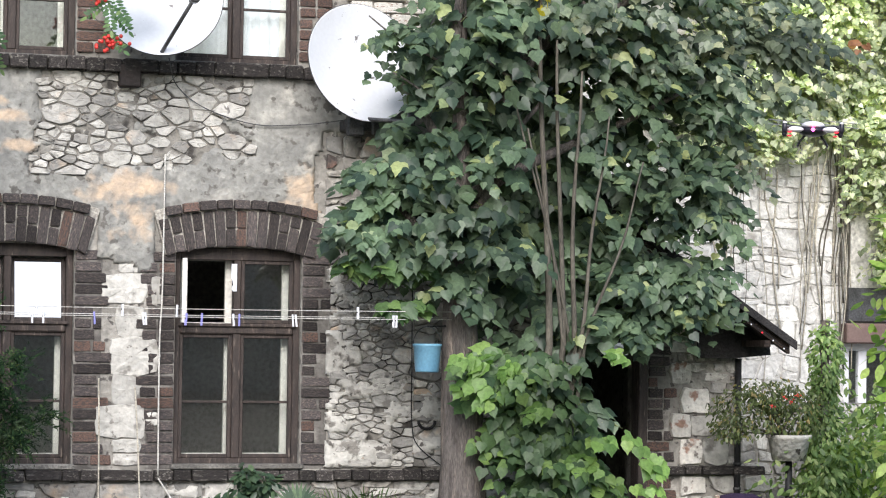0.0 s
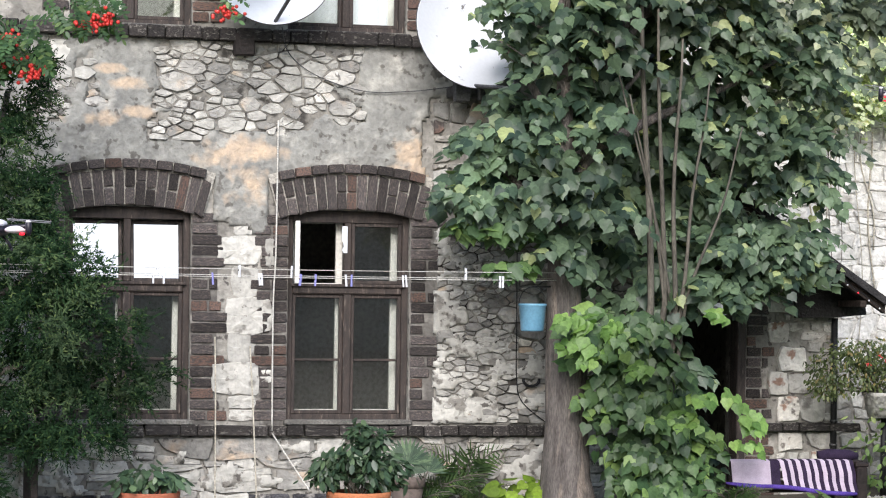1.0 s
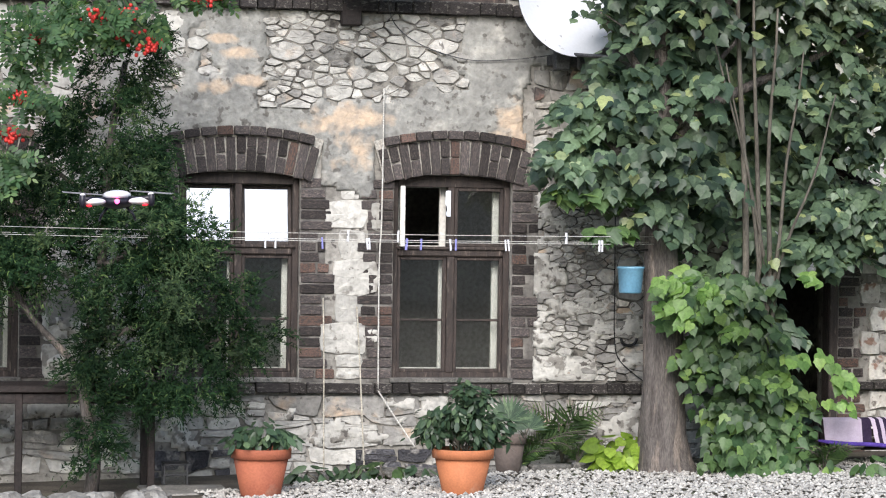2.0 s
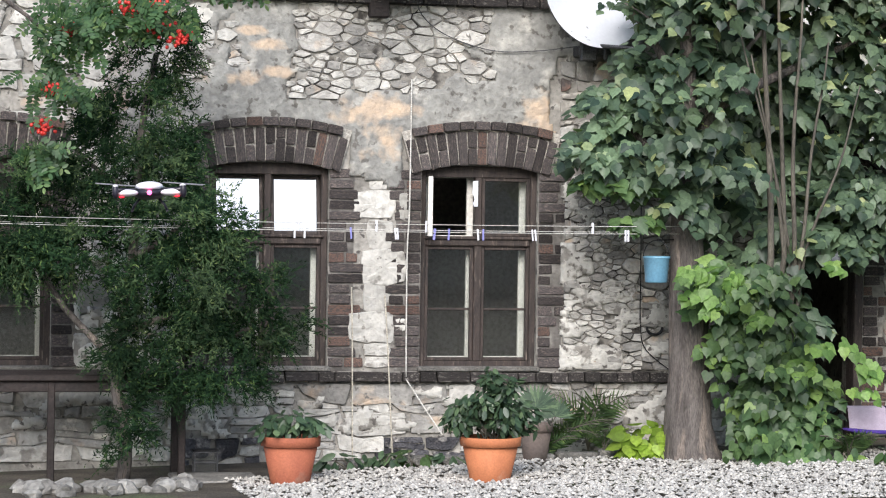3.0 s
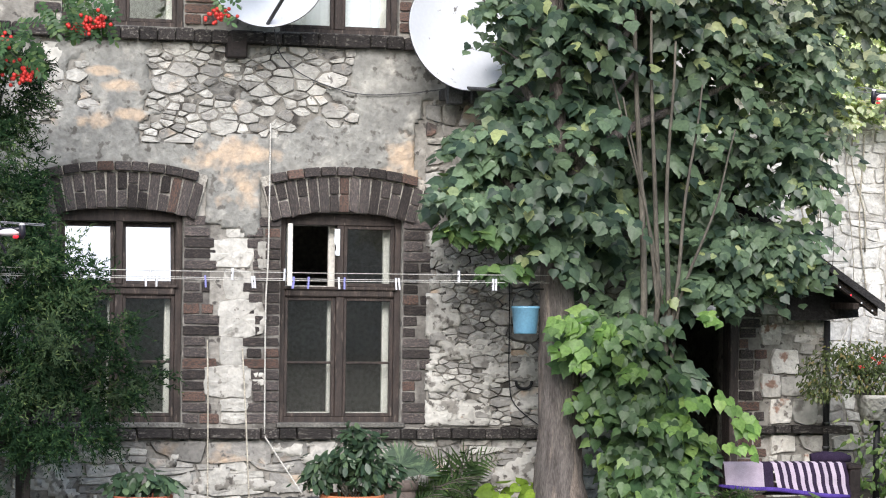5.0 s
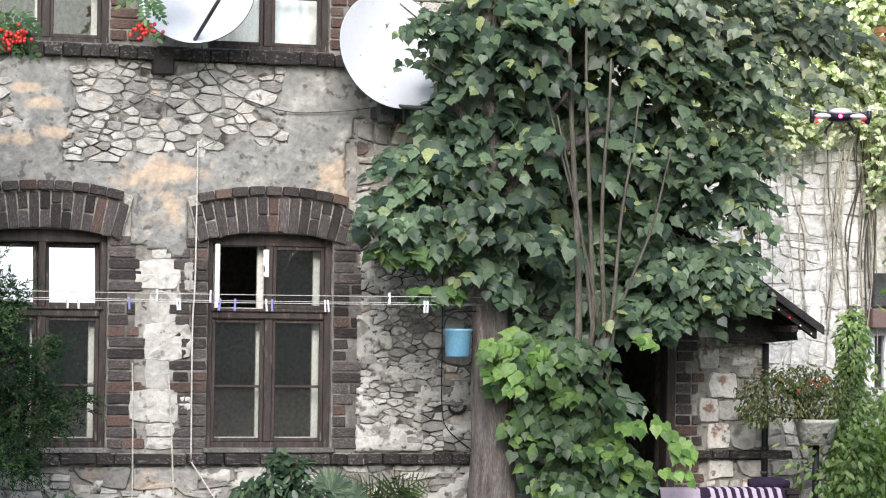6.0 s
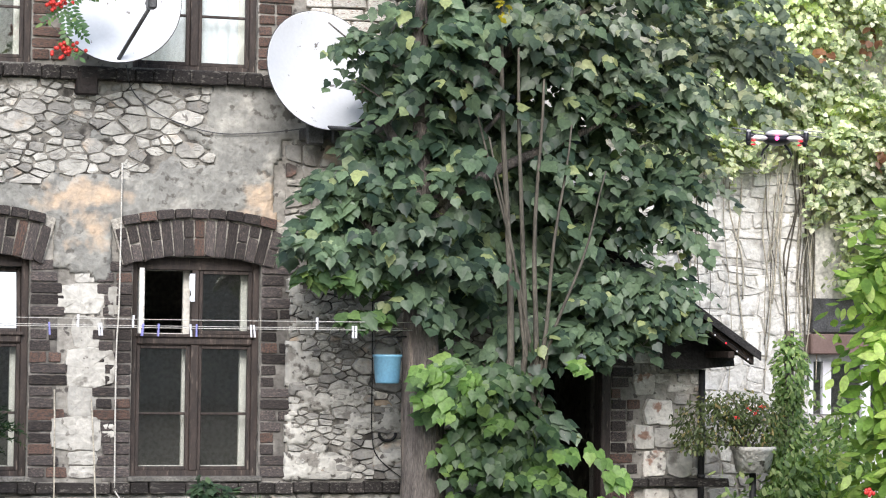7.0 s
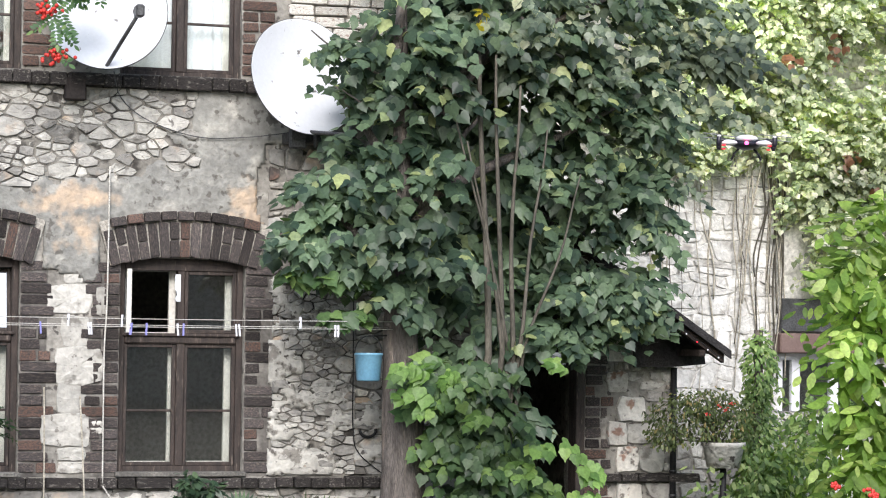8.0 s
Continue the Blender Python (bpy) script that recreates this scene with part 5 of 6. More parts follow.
for i, x in enumerate((-1.17, -1.14, -1.1, -0.78, -0.6, -0.47, -0.455, -0.25, -0.19, -0.09, 0.115, 0.155, 0.505, 0.525, 0.94, 1.18, 1.2)):
    k = 0 if i in (1, 4, 7, 14) else 1
    m = pose(x, -1.3, line_z(x, k) + 0.012, 0, rng.uniform(-7, 7), rng.uniform(-30, 30))
    violet = i in (3, 8, 9, 11)
    if violet in pegs:
        copy_thing(pegs[violet], m)
    else:
        pegs[violet] = clothes_peg(M_PEGBLUE if violet else M_PEG, ("violet-blue" if violet else "white") + " plastic clothes peg clipped on a washing line", m)

# ---- canes against the wall ----
for a, c in (((-0.6, -0.48, 0.02), (-0.55, -0.06, 1.28)), ((-0.3, -0.46, 0.03), (-0.3, -0.06, 1.22))):
    solid("garden_cane", Build().tube(wavy(a, c, 6, 0.006, 2), 0.006, 7), M_CANE, "pale thin cane leaning on the wall", "cane", "canes")

# ---- blue bucket on the trunk ----
bucket = thing("bucket", (1.5, -1.0, 1.36), "small blue plastic bucket hung on the tree", "bucket")
part("body", Build().lathe([(0.001, 0), (0.075, 0), (0.08, 0.01), (0.093, 0.17), (0.099, 0.175), (0.099, 0.19), (0.09, 0.19), (0.086, 0.17), (0.072, 0.012), (0.001, 0.012)], 24, Matrix.Translation((1.5, -1.0, 1.36))), M_BLUE, bucket)
part("handle", Build().tube([(1.5 + 0.098 * math.cos(t), -1.0, 1.545 + 0.12 * math.sin(t)) for t in [math.pi * k / 10 for k in range(11)]], 0.004, 6), M_GREYMETAL, bucket)
part("nail", Build().tube([(1.5, -1.0, 1.665), (1.68, -0.92, 1.67)], 0.006, 6), M_BLACKMETAL, bucket)

# ---- pots ----
def pot(x, y, z, rad, h, label, mat=M_TERRACOTTA):
    p = thing("flower_pot", (x, y, z), label, "flower pot", "flower pots")
    m = Matrix.Translation((x, y, z))
    part("body", Build().lathe([(0.001, 0), (rad * 0.62, 0), (rad * 0.65, 0.012), (rad * 0.9, h * 0.8), (rad * 0.86, h * 0.8), (rad * 0.62, 0.03), (0.001, 0.03)], 36, m), mat, p)
    part("rim", Build().lathe([(rad * 0.9, h * 0.79), (rad * 0.98, h * 0.8), (rad, h * 0.985), (rad * 0.985, h), (rad * 0.9, h), (rad * 0.88, h * 0.8)], 36, m), mat, p)
    part("earth", Build().lathe([(0.001, h * 0.9), (rad * 0.5, h * 0.91), (rad * 0.89, h * 0.89)], 24, m), M_SOIL, p)
    return p


p1 = pot(-1.205, -1.48, -0.012, 0.205, 0.325, "tall terracotta pot with a low broad-leaved plant", material("dark_terracotta", (0.4, 0.13, 0.07), (0.32, 0.1, 0.06), 5, 70, 0.8, 0.15, fine_amount=0.12, c3=(0.36, 0.2, 0.14), c3_at=0.66, c3_scale=5))
p2 = pot(0.115, -1.78, 0.026, 0.21, 0.305, "terracotta pot with a bushy dark-leaved shrub")


def potted(name, x, y, z, spots, n, size, kind, seed, label, mat=M_POTLEAF, stems=8, **kw):
    t = thing(name, (x, y, z), label, "plant")
    r = random.Random(seed)
    for k in range(stems):
        s = r.choice(spots)
        e = (s[0] + r.uniform(-0.6, 0.6) * s[3], s[1] + r.uniform(-0.5, 0.5) * s[4], s[2] + r.uniform(-0.3, 0.6) * s[5])
        part("stem", Build().tube(wavy((x + r.uniform(-0.04, 0.04), y, z), e, 4, 0.02, seed + k), [0.008, 0.007, 0.006, 0.005, 0.003], 6), M_TWIG, t)
    foliage("leaves", spots, n, size, kind, mat, t, seed, **kw)
    return t


potted("potted_plant", -1.205, -1.5, 0.28, [(-1.2, -1.52, 0.42, 0.17, 0.15, 0.07), (-1.36, -1.55, 0.38, 0.08, 0.1, 0.05), (-1.05, -1.55, 0.39, 0.08, 0.1, 0.05)], 150, (0.06, 0.11), "oval", 51, "low bushy plant with broad dark leaves in a pot", face=(-0.1, -0.5, 0.8))
shrub2 = potted("potted_shrub", 0.115, -1.78, 0.3, [(0.1, -1.78, 0.47, 0.2, 0.15, 0.08)], 40, (0.045, 0.08), "oval", 52, "dark green shrub with narrow glossy leaves in a pot", stems=12)
clumps("leaves", [(0.1, -1.78, 0.53, 0.26, 0.2, 0.13), (0.12, -1.78, 0.68, 0.17, 0.14, 0.08), (0.34, -1.78, 0.5, 0.1, 0.1, 0.08), (-0.13, -1.78, 0.48, 0.1, 0.1, 0.06)], 56, 17, 0.075, (0.05, 0.09), "oval", M_POTLEAF, shrub2, 54, flat=0.8)

# ---- bed along the wall: kerb, ferns, low plants, grey tub ----
kerb = tagged(new("kerb"), "row of low worn kerb stones edging a bed", "kerb", kind="structure")
x, r = -0.98, random.Random(8)
while x < 1.62:
    w = r.uniform(0.28, 0.46)
    zz = ground_z(x + w / 2)
    b = Build().box(x + 0.008, x + w - 0.008, -0.62 + r.uniform(-0.012, 0.012), -0.51, zz - 0.05, zz + 0.055 + r.uniform(-0.012, 0.012), 0.014)
    b.v = [(p[0], p[1] + 0.01 * noise.noise((p[0] * 8, p[1] * 8, p[2] * 8)), p[2] + 0.01 * noise.noise((p[0] * 7, 3, p[2]))) for p in b.v]
    part("kerb_stone", b, M_CURB, kerb)
    x += w


def fern(x, y, z, n, length, seed, label, mat=M_FERN, name="fern", up=0.7, span=2.6, mid=0.0):
    """Arching fronds with narrow leaflets on both sides."""
    t = thing(name, (x, y, z), label, "plant")
    r = np.random.RandomState(seed)
    pos, tip, nor, sz, stems = [], [], [], [], []
    for k in range(n):
        a = mid + (k / max(1, n - 1) - 0.5) * span * 2 * 0.5 + r.uniform(-0.2, 0.2)
        out = np.array((math.sin(a), -math.cos(a) * 0.6, 0))
        ln = length * r.uniform(0.75, 1.1)
        curve = []
        for i in range(17):
            s = i / 16
            p = np.array((x, y, z)) + out * ln * (0.25 * s + 0.6 * s * s) + np.array((0, 0, 1)) * ln * up * (s * 1.5 - 0.75 * s * s)
            curve.append(p)
        stems.append(curve)
        for i in range(2, 17):
            w = curve[i] - curve[i - 1]
            w /= np.linalg.norm(w)
            side = np.cross(w, (0, -0.6, 0.8))
            side /= np.linalg.norm(side) + 1e-9
            for s in (-1, 1):
                pos.append(curve[i])
                tip.append(side * s + w * 0.5)
                nor.append(np.cross(side, w) + r.normal(size=3) * 0.1)
                sz.append(ln * 0.26 * math.sin(math.pi * min(0.98, 0.12 + i / 17)))
    for c in stems:
        part("stalk", Build().tube(c[::2], 0.004, 5), M_TWIG, t)
    nor = np.array(nor)
    nor[nor[:, 1] > 0] *= -1
    ob = new("fronds", blades("fronds", np.array(pos) - np.array((x, y, z)), nor, np.array(tip), np.array(sz), "narrow", mat, 0.1, 0.1))
    ob.parent = t
    return t


fern(0.95, -0.3, 0.05, 9, 0.5, 61, "green fern growing at the foot of the wall")
fern(1.22, -0.25, 0.08, 7, 0.58, 62, "tall fern growing at the foot of the wall", up=1.0)
fern(0.85, -0.45, 0.05, 8, 0.3, 63, "small fresh fern in the bed by the kerb", M_VINE)
fern(1.3, -0.4, 0.08, 7, 0.34, 64, "small green fern in the bed by the kerb")
# fan-leaved palm
palm = thing("palm_plant", (0.78, -0.45, 0.1), "small palm with stiff fan-shaped leaves behind a pot", "plant")
for k, (cx, cz, s) in enumerate(((0.75, 0.42, 0.19), (0.9, 0.36, 0.15))):
    part("stalk", Build().tube([(0.78, -0.45, 0.06), (cx, -0.5, cz)], 0.006, 6), M_TWIG, palm)
    ang = np.linspace(-1.6, 1.6, 19)
    tips = np.stack([np.sin(ang), -0.25 + 0 * ang, np.cos(ang)], 1)
    ob = new("fan_leaf", blades("fan_leaf", np.tile(np.array((cx, -0.5, cz)) - np.array(palm.location), (19, 1)), np.tile((0.0, -1.0, 0.2), (19, 1)), tips, np.full(19, s), "narrow", M_POTLEAF, 0.1, 0.05))
    ob.parent = palm
potted("hydrangea", 1.53, -0.75, 0.08, [(1.53, -0.78, 0.22, 0.23, 0.14, 0.12), (1.45, -0.8, 0.15, 0.15, 0.12, 0.08), (1.66, -0.78, 0.25, 0.1, 0.1, 0.07)], 100, (0.08, 0.14), "heart", 53, "low plant with lime green heart-shaped leaves by the tree", M_LIME, face=(-0.1, -0.6, 0.7), wild=0.3)
for i, (x, y, s, n) in enumerate(((-0.72, -0.75, 0.16, 18), (-0.42, -0.72, 0.15, 18), (-0.18, -0.7, 0.17, 20), (0.02, -0.7, 0.1, 10))):
    potted("low_plant", x, y, ground_z(x), [(x, y, ground_z(x) + 0.07, s, 0.1, 0.06)], n, (0.09, 0.16), "oval", 70 + i, "low broad-leaved plant growing by the kerb", M_POTLEAF if i != 2 else M_FERN, stems=3, face=(-0.1, -0.5, 0.8))
pot(0.72, -0.62, 0.04, 0.13, 0.28, "old brown clay tub standing behind a pot", material("old_brown_clay", (0.14, 0.11, 0.095), (0.09, 0.075, 0.066), 5, 40, 0.9, 0.2, fine_amount=0.15))
for i, (x, y, s) in enumerate(((3.05, -1.75, 0.14), (3.3, -1.8, 0.12), (2.75, -1.45, 0.14), (3.5, -1.75, 0.1))):
    potted("low_plant", x, y, ground_z(x), [(x, y, ground_z(x) + 0.08, s, 0.1, 0.07)], 22, (0.09, 0.15), "oval", 80 + i, "low pale green plant growing in gravel", M_VINE, stems=3, face=(-0.1, -0.5, 0.8))
fern(2.85, -1.35, 0.1, 14, 0.36, 66, "grassy tuft with arching blades beside the shrub", M_FERN, "grass_tuft", up=0.75)

# ---- table ----
table = thing("table", (-2.35, -0.75, -0.05), "dark wooden garden table pushed against the wall", "table")
part("tabletop", Build().box(-3.3, -1.8, -0.95, -0.35, 0.645, 0.69, 0.008), M_DARKTABLE, table)
part("apron", Build().box(-3.22, -1.86, -0.92, -0.895, 0.57, 0.643, 0.005), M_DARKTABLE, table)
for x, y in ((-3.22, -0.9), (-1.88, -0.9), (-3.22, -0.42), (-1.88, -0.42), (-2.78, -0.9)):
    part("leg", Build().box(x - 0.025, x + 0.025, y - 0.025, y + 0.025, ground_z(x) - 0.01, 0.644, 0.006), M_DARKTABLE, table)
# lantern box and dark crate below the wall
lantern = thing("lantern", (-1.68, -0.6, -0.03), "small wire-framed glass lantern on the ground", "lantern")
lf = Build()
for x in (-1.76, -1.6):
    for y in (-0.66, -0.54):
        lf.box(x - 0.006, x + 0.006, y - 0.006, y + 0.006, -0.03, 0.13, 0.002)
for z in (-0.03, 0.05, 0.12):
    lf.box(-1.766, -1.594, -0.667, -0.655, z, z + 0.01, 0.002).box(-1.766, -1.594, -0.545, -0.533, z, z + 0.01, 0.002)
for z in (-0.03, 0.05, 0.12):
    for x in (-1.766, -1.606):
        lf.box(x, x + 0.012, -0.66, -0.54, z + 0.001, z + 0.009, 0.002)
part("frame", lf, M_GREYMETAL, lantern)
lp = part("glass", Build().box(-1.755, -1.605, -0.65, -0.55, -0.025, 0.12, 0.002), M_GLASS, lantern)
lp.visible_shadow = False
part("lid", Build().box(-1.77, -1.59, -0.67, -0.53, 0.132, 0.142, 0.003), M_BLACKMETAL, lantern)
for i in range(44):
    r = random.Random(100 + i)
    x, y = r.uniform(-3.0, -1.85), r.uniform(-1.75, -1.2)
    s = r.uniform(0.03, 0.075)
    b = Build().ball((0, 0, 0), s * 1.15, 7, 5, (1.25, 1.0, 0.75))
    b.s = [False] * len(b.s)
    b.v = [(p[0] * (1 + 0.7 * noise.noise((p[0] * 32 + i, p[1] * 32, p[2] * 32))), p[1] * (1 + 0.2 * noise.noise((p[0] * 12, p[1] * 12 + i, 2))), p[2] * (1 + 0.6 * noise.noise((p[0] * 28, 4, p[2] * 28 + i)))) for p in b.v]
    ob = solid("rock", b, M_ROCK, "rounded grey field stone lying on the ground", "rock", "rocks round the juniper")
    ob.location = (x, y, ground_z(x) + s * 0.35)
    ob.rotation_euler = (0, 0, r.uniform(0, 6))
solid("paving_slab", Build().box(-1.95, -1.35, -1.25, -0.65, -0.06, -0.015, 0.012), M_CURB, "worn grey concrete paving slab", "slab")

# ---- bench with a striped throw ----
bench = thing("bench", (3.4, -0.85, 0.11), "low dark garden bench with its back to the yard", "bench")
part("seat", Build().box(2.92, 3.95, -1.0, -0.55, 0.235, 0.265, 0.008), M_DARKTABLE, bench)
for k in range(3):
    part("back_slat", Build().box(2.93, 3.95, -1.06, -1.035, 0.27 + 0.07 * k, 0.325 + 0.07 * k, 0.005), M_DARKTABLE, bench)
for x, y in ((2.96, -0.6), (3.9, -0.6), (2.96, -1.03), (3.9, -1.03)):
    part("leg", Build().box(x - 0.025, x + 0.025, y - 0.025, y + 0.025, ground_z(x) - 0.01, 0.235 if y > -0.8 else 0.47, 0.006), M_DARKTABLE, bench)
part("armrest", Build().box(3.87, 3.97, -1.12, -0.55, 0.42, 0.455, 0.01).box(3.88, 3.96, -1.12, -1.06, 0.1, 0.42, 0.008), M_DARKTABLE, bench)
throw = thing("throw_blanket", (3.4, -1.07, 0.47), "black and pale lilac striped throw draped over the bench back", "blanket")
edges = [2.94, 2.965, 3.23, 3.3] + [3.3 + 0.031 * (k + 1) for k in range(18)]
for k in range(len(edges) - 1):
    a, c = edges[k], edges[k + 1]
    b, n = Build(), 10
    v = []
    for i in range(n + 1):
        t = i / n
        for x in (a, c):
            y = -1.085 - 0.045 * t - 0.006 * math.sin(x * 40)
            v.append((x + 0.03 * t * (1 if k > 2 else 0), y, 0.475 - 0.17 * t - (0.07 * (x - 2.94) if t > 0.5 else 0.01)))
    for x in (a, c):
        v.append((x, -1.03, 0.476))
    q = len(v) - 2
    f = [(2 * i, 2 * i + 1, 2 * i + 3, 2 * i + 2) for i in range(n)] + [(q, q + 1, 1, 0)]
    b.add(v, f, True)
    pale = k in (0, 1) or (k > 2 and k % 2 == 1)
    part("stripe", b, M_STRIPE if pale else M_CLOTH, throw, "pale lilac stripe" if pale else "")
part("hem", Build().tube([(2.88 + 0.09 * k, -1.145 - 0.01 * math.sin(k), 0.318 - 0.008 * k - 0.006 * math.sin(k * 0.9)) for k in range(12)], [0.008] + [0.016] * 10 + [0.012], 8), M_PURPLE, throw, "violet hem")
solid("cushion_roll", Build().tube([(3.62, -1.02, 0.5), (3.7, -1.02, 0.505), (3.85, -1.02, 0.5), (3.92, -1.02, 0.49)], [0.03, 0.04, 0.04, 0.025], 12), M_CLOTH, "black rolled cushion lying on the bench back", "cushion")

# ---- drones hovering ----
def drone(x, y, z, yaw, roll, label):
    d = thing("drone", (0, 0, 0), label, "drone", "hovering drones")
    part("body", Build().ball((0, 0, 0), 0.1, 16, 8, (1.0, 1.3, 0.42)), M_DRONEDARK, d)
    part("top_shell", Build().ball((0, -0.02, 0.034), 0.085, 16, 8, (0.95, 1.4, 0.36)), M_DRONEWHITE, d, "glossy white top shell")
    part("camera_lamp", Build().ball((0, -0.125, 0.0), 0.014, 8, 6), M_LED, d, "glowing pink lamp")
    for sx in (-1, 1):
        for sy in (-1, 1):
            ex, ey = 0.19 * sx, 0.17 * sy
            part("arm", Build().tube([(0.05 * sx, 0.05 * sy, 0.005), (ex * 0.6, ey * 0.6, 0.012), (ex, ey, 0.016)], [0.022, 0.016, 0.014], 8), M_DRONEDARK, d)
            pod = part("motor_pod", Build().tube([(ex, ey, -0.03), (ex, ey, -0.01), (ex, ey, 0.03), (ex, ey, 0.045)], [0.01, 0.018, 0.017, 0.01], 12), M_DRONEDARK, d)
            part("pod_lamp", Build().ball((ex * 0.82, ey, -0.022), 0.01, 8, 6, (1.6, 1, 0.6)), M_REDLED, pod, "red lamp")
            a = 0.25 * sx * sy
            part("pod_cap", Build().ball((ex, ey, 0.04), 0.016, 10, 6, (1, 1, 0.6)), M_DRONEWHITE, pod, "white cap")
            part("rotor", Build().box(-0.12, 0.12, -0.011, 0.011, 0.046, 0.05, 0.002, pose(ex, ey, 0, 0, 5, math.degrees(a))), M_ROTOR, d)
        part("landing_leg", Build().tube([(0.05 * sx, 0, -0.03), (0.085 * sx, 0, -0.07), (0.1 * sx, 0, -0.105)], 0.008, 6).tube([(0.1 * sx, -0.1, -0.105), (0.1 * sx, 0.1, -0.105)], 0.007, 6), M_DRONEDARK, d)
    for sx in (-1, 1):
        part("side_shell", Build().ball((0.13 * sx, -0.12, 0.0), 0.06, 14, 8, (1.15, 0.8, 0.36)), M_DRONEWHITE, d, "white side shell")
    d.matrix_basis = pose(x, y, z, 0, roll, yaw)
    return d
drone(-2.42, -4.0, 1.93, -5, -2, "black and white quadcopter drone with pink lamps, hovering before the juniper")
drone(4.06, -1.5, 3.03, -24, 1, "black and white quadcopter drone hovering beside the tree crown")

# ---- porch details ----
pipe = thing("rain_pipe", (4.15, -0.06, 0.1), "thin black rain pipe at the corner of the annex", "pipe")
part("pipe_run", Build().tube([(4.15, -0.06, 0.05), (4.15, -0.06, 1.46)], 0.024, 12), M_BLACKMETAL, pipe)
for z in (0.5, 0.68, 1.2):
    part("clamp", Build().tube([(4.15, -0.06, z), (4.15, -0.06, z + 0.02)], 0.03, 12), M_GREYMETAL, pipe)
lights = thing("string_lights", (4.2, -0.9, 1.5), "string of small coloured lamps along the porch eaves", "string lights")
part("wire", Build().tube([(3.5 + 0.08 * k, -0.62, roof_z(3.5 + 0.08 * k) - 0.07 - 0.012 * (k % 2)) for k in range(11)], 0.003, 5), M_BLACKMETAL, lights)
for k in range(4, 9):
    x = 3.58 + 0.085 * k
    part("bulb", Build().ball((x, -0.62, roof_z(x) - 0.09), 0.007, 8, 6), M_PEG if k % 3 else M_REDLED, lights, "white bulb" if k % 3 else "red bulb")

# ---- planter with drying flowers ----
stand = thing("planter", (4.3, -0.62, 0.12), "whitewashed clay planter on a slim stand, hung with flowers", "planter")
part("stand", Build().tube([(4.36, -0.5, 0.1), (4.36, -0.5, 0.76)], 0.025, 10), M_BLACKMETAL, stand)
part("trough", Build().lathe([(0.001, 0), (0.12, 0), (0.15, 0.15), (0.165, 0.16), (0.165, 0.185), (0.14, 0.185), (0.11, 0.03), (0.001, 0.03)], 28, Matrix.Translation((4.36, -0.5, 0.74))), M_LIMEWASH, stand)
potted("flower_bush", 4.3, -0.5, 0.92, [(4.02, -0.55, 1.1, 0.3, 0.2, 0.2), (4.4, -0.5, 1.08, 0.26, 0.2, 0.2), (4.2, -0.55, 1.2, 0.26, 0.18, 0.14), (3.9, -0.5, 0.98, 0.16, 0.15, 0.12)], 2600, (0.02, 0.045), "oval", 91, "loose olive-leaved bush with a few red flowers", M_DRYLEAF, stems=14, wild=0.8)
for i, (x, z) in enumerate(((4.22, 1.2), (4.27, 1.17), (4.31, 1.22), (4.12, 1.13))):
    b, r = Build(), random.Random(i)
    for k in range(5):
        b.ball((x + r.gauss(0, 0.012), -0.74, z + r.gauss(0, 0.01)), 0.008, 6, 4, (1, 1, 0.6))
    solid("red_flower", b, M_BERRY, "small red flower head in the bush", "flower", "red flowers")

# ---- the far building: bright rubble wall hung with dry vines and ivy ----
FAR_Y = 3.0
far = solid("wall_far", wall_with_holes(2.75, 12.0, -0.3, 7.5, FAR_Y, FAR_Y + 0.4, [(6.46, 7.5, 0.9, 1.56)]),
            material("limewashed_wall", (0.68, 0.665, 0.63), (0.5, 0.485, 0.455), 4, 28, 0.92, 0.5, c3=(0.42, 0.39, 0.36), c3_at=0.63, c3_scale=3),
            "bright limewashed rubble wall of the next house", "wall", kind="structure")
solid("wall_far_room", Build().box(6.3, 7.7, FAR_Y + 1.2, FAR_Y + 1.3, 0.7, 1.8).box(6.3, 6.36, FAR_Y + 0.41, FAR_Y + 1.2, 0.7, 1.8).box(7.64, 7.7, FAR_Y + 0.41, FAR_Y + 1.2, 0.7, 1.8).box(6.3, 7.7, FAR_Y + 0.41, FAR_Y + 1.3, 1.8, 1.86).box(6.3, 7.7, FAR_Y + 0.41, FAR_Y + 1.3, 0.64, 0.7),
      M_ROOM, "dark room behind the far window", "wall", kind="structure")
fwin = thing("window_7", (7.0, FAR_Y, 0.9), "white framed window below a brown shutter box", "window", kind="structure")
fb = Build()
for a, c in ((6.46, 6.53), (6.62, 6.7), (7.0, 7.08), (7.43, 7.5)):
    fb.box(a, c, FAR_Y + 0.05, FAR_Y + 0.11, 0.9, 1.56)
fb.box(6.46, 7.5, FAR_Y + 0.045, FAR_Y + 0.05, 0.9, 0.96).box(6.46, 7.5, FAR_Y + 0.045, FAR_Y + 0.05, 1.5, 1.56)
part("window_frame", fb, M_PEG, fwin)
fg = part("pane", Build().box(6.53, 7.43, FAR_Y + 0.075, FAR_Y + 0.08, 0.96, 1.5, 0.0005), M_GLASS, fwin)
fg.visible_shadow = False
part("window_sill", Build().box(6.42, 7.54, FAR_Y - 0.1, FAR_Y + 0.04, 0.86, 0.9, 0.006), M_PEG, fwin)
M_SHUTTER = material("brown_shutter", (0.2, 0.14, 0.125), (0.15, 0.1, 0.09), 5, 50, 0.6, 0.1, fine_amount=0.12)
part("shutter_box", Build().box(6.42, 7.5, FAR_Y - 0.14, FAR_Y - 0.002, 1.565, 1.74, 0.012), M_SHUTTER, fwin, "brown shutter box")
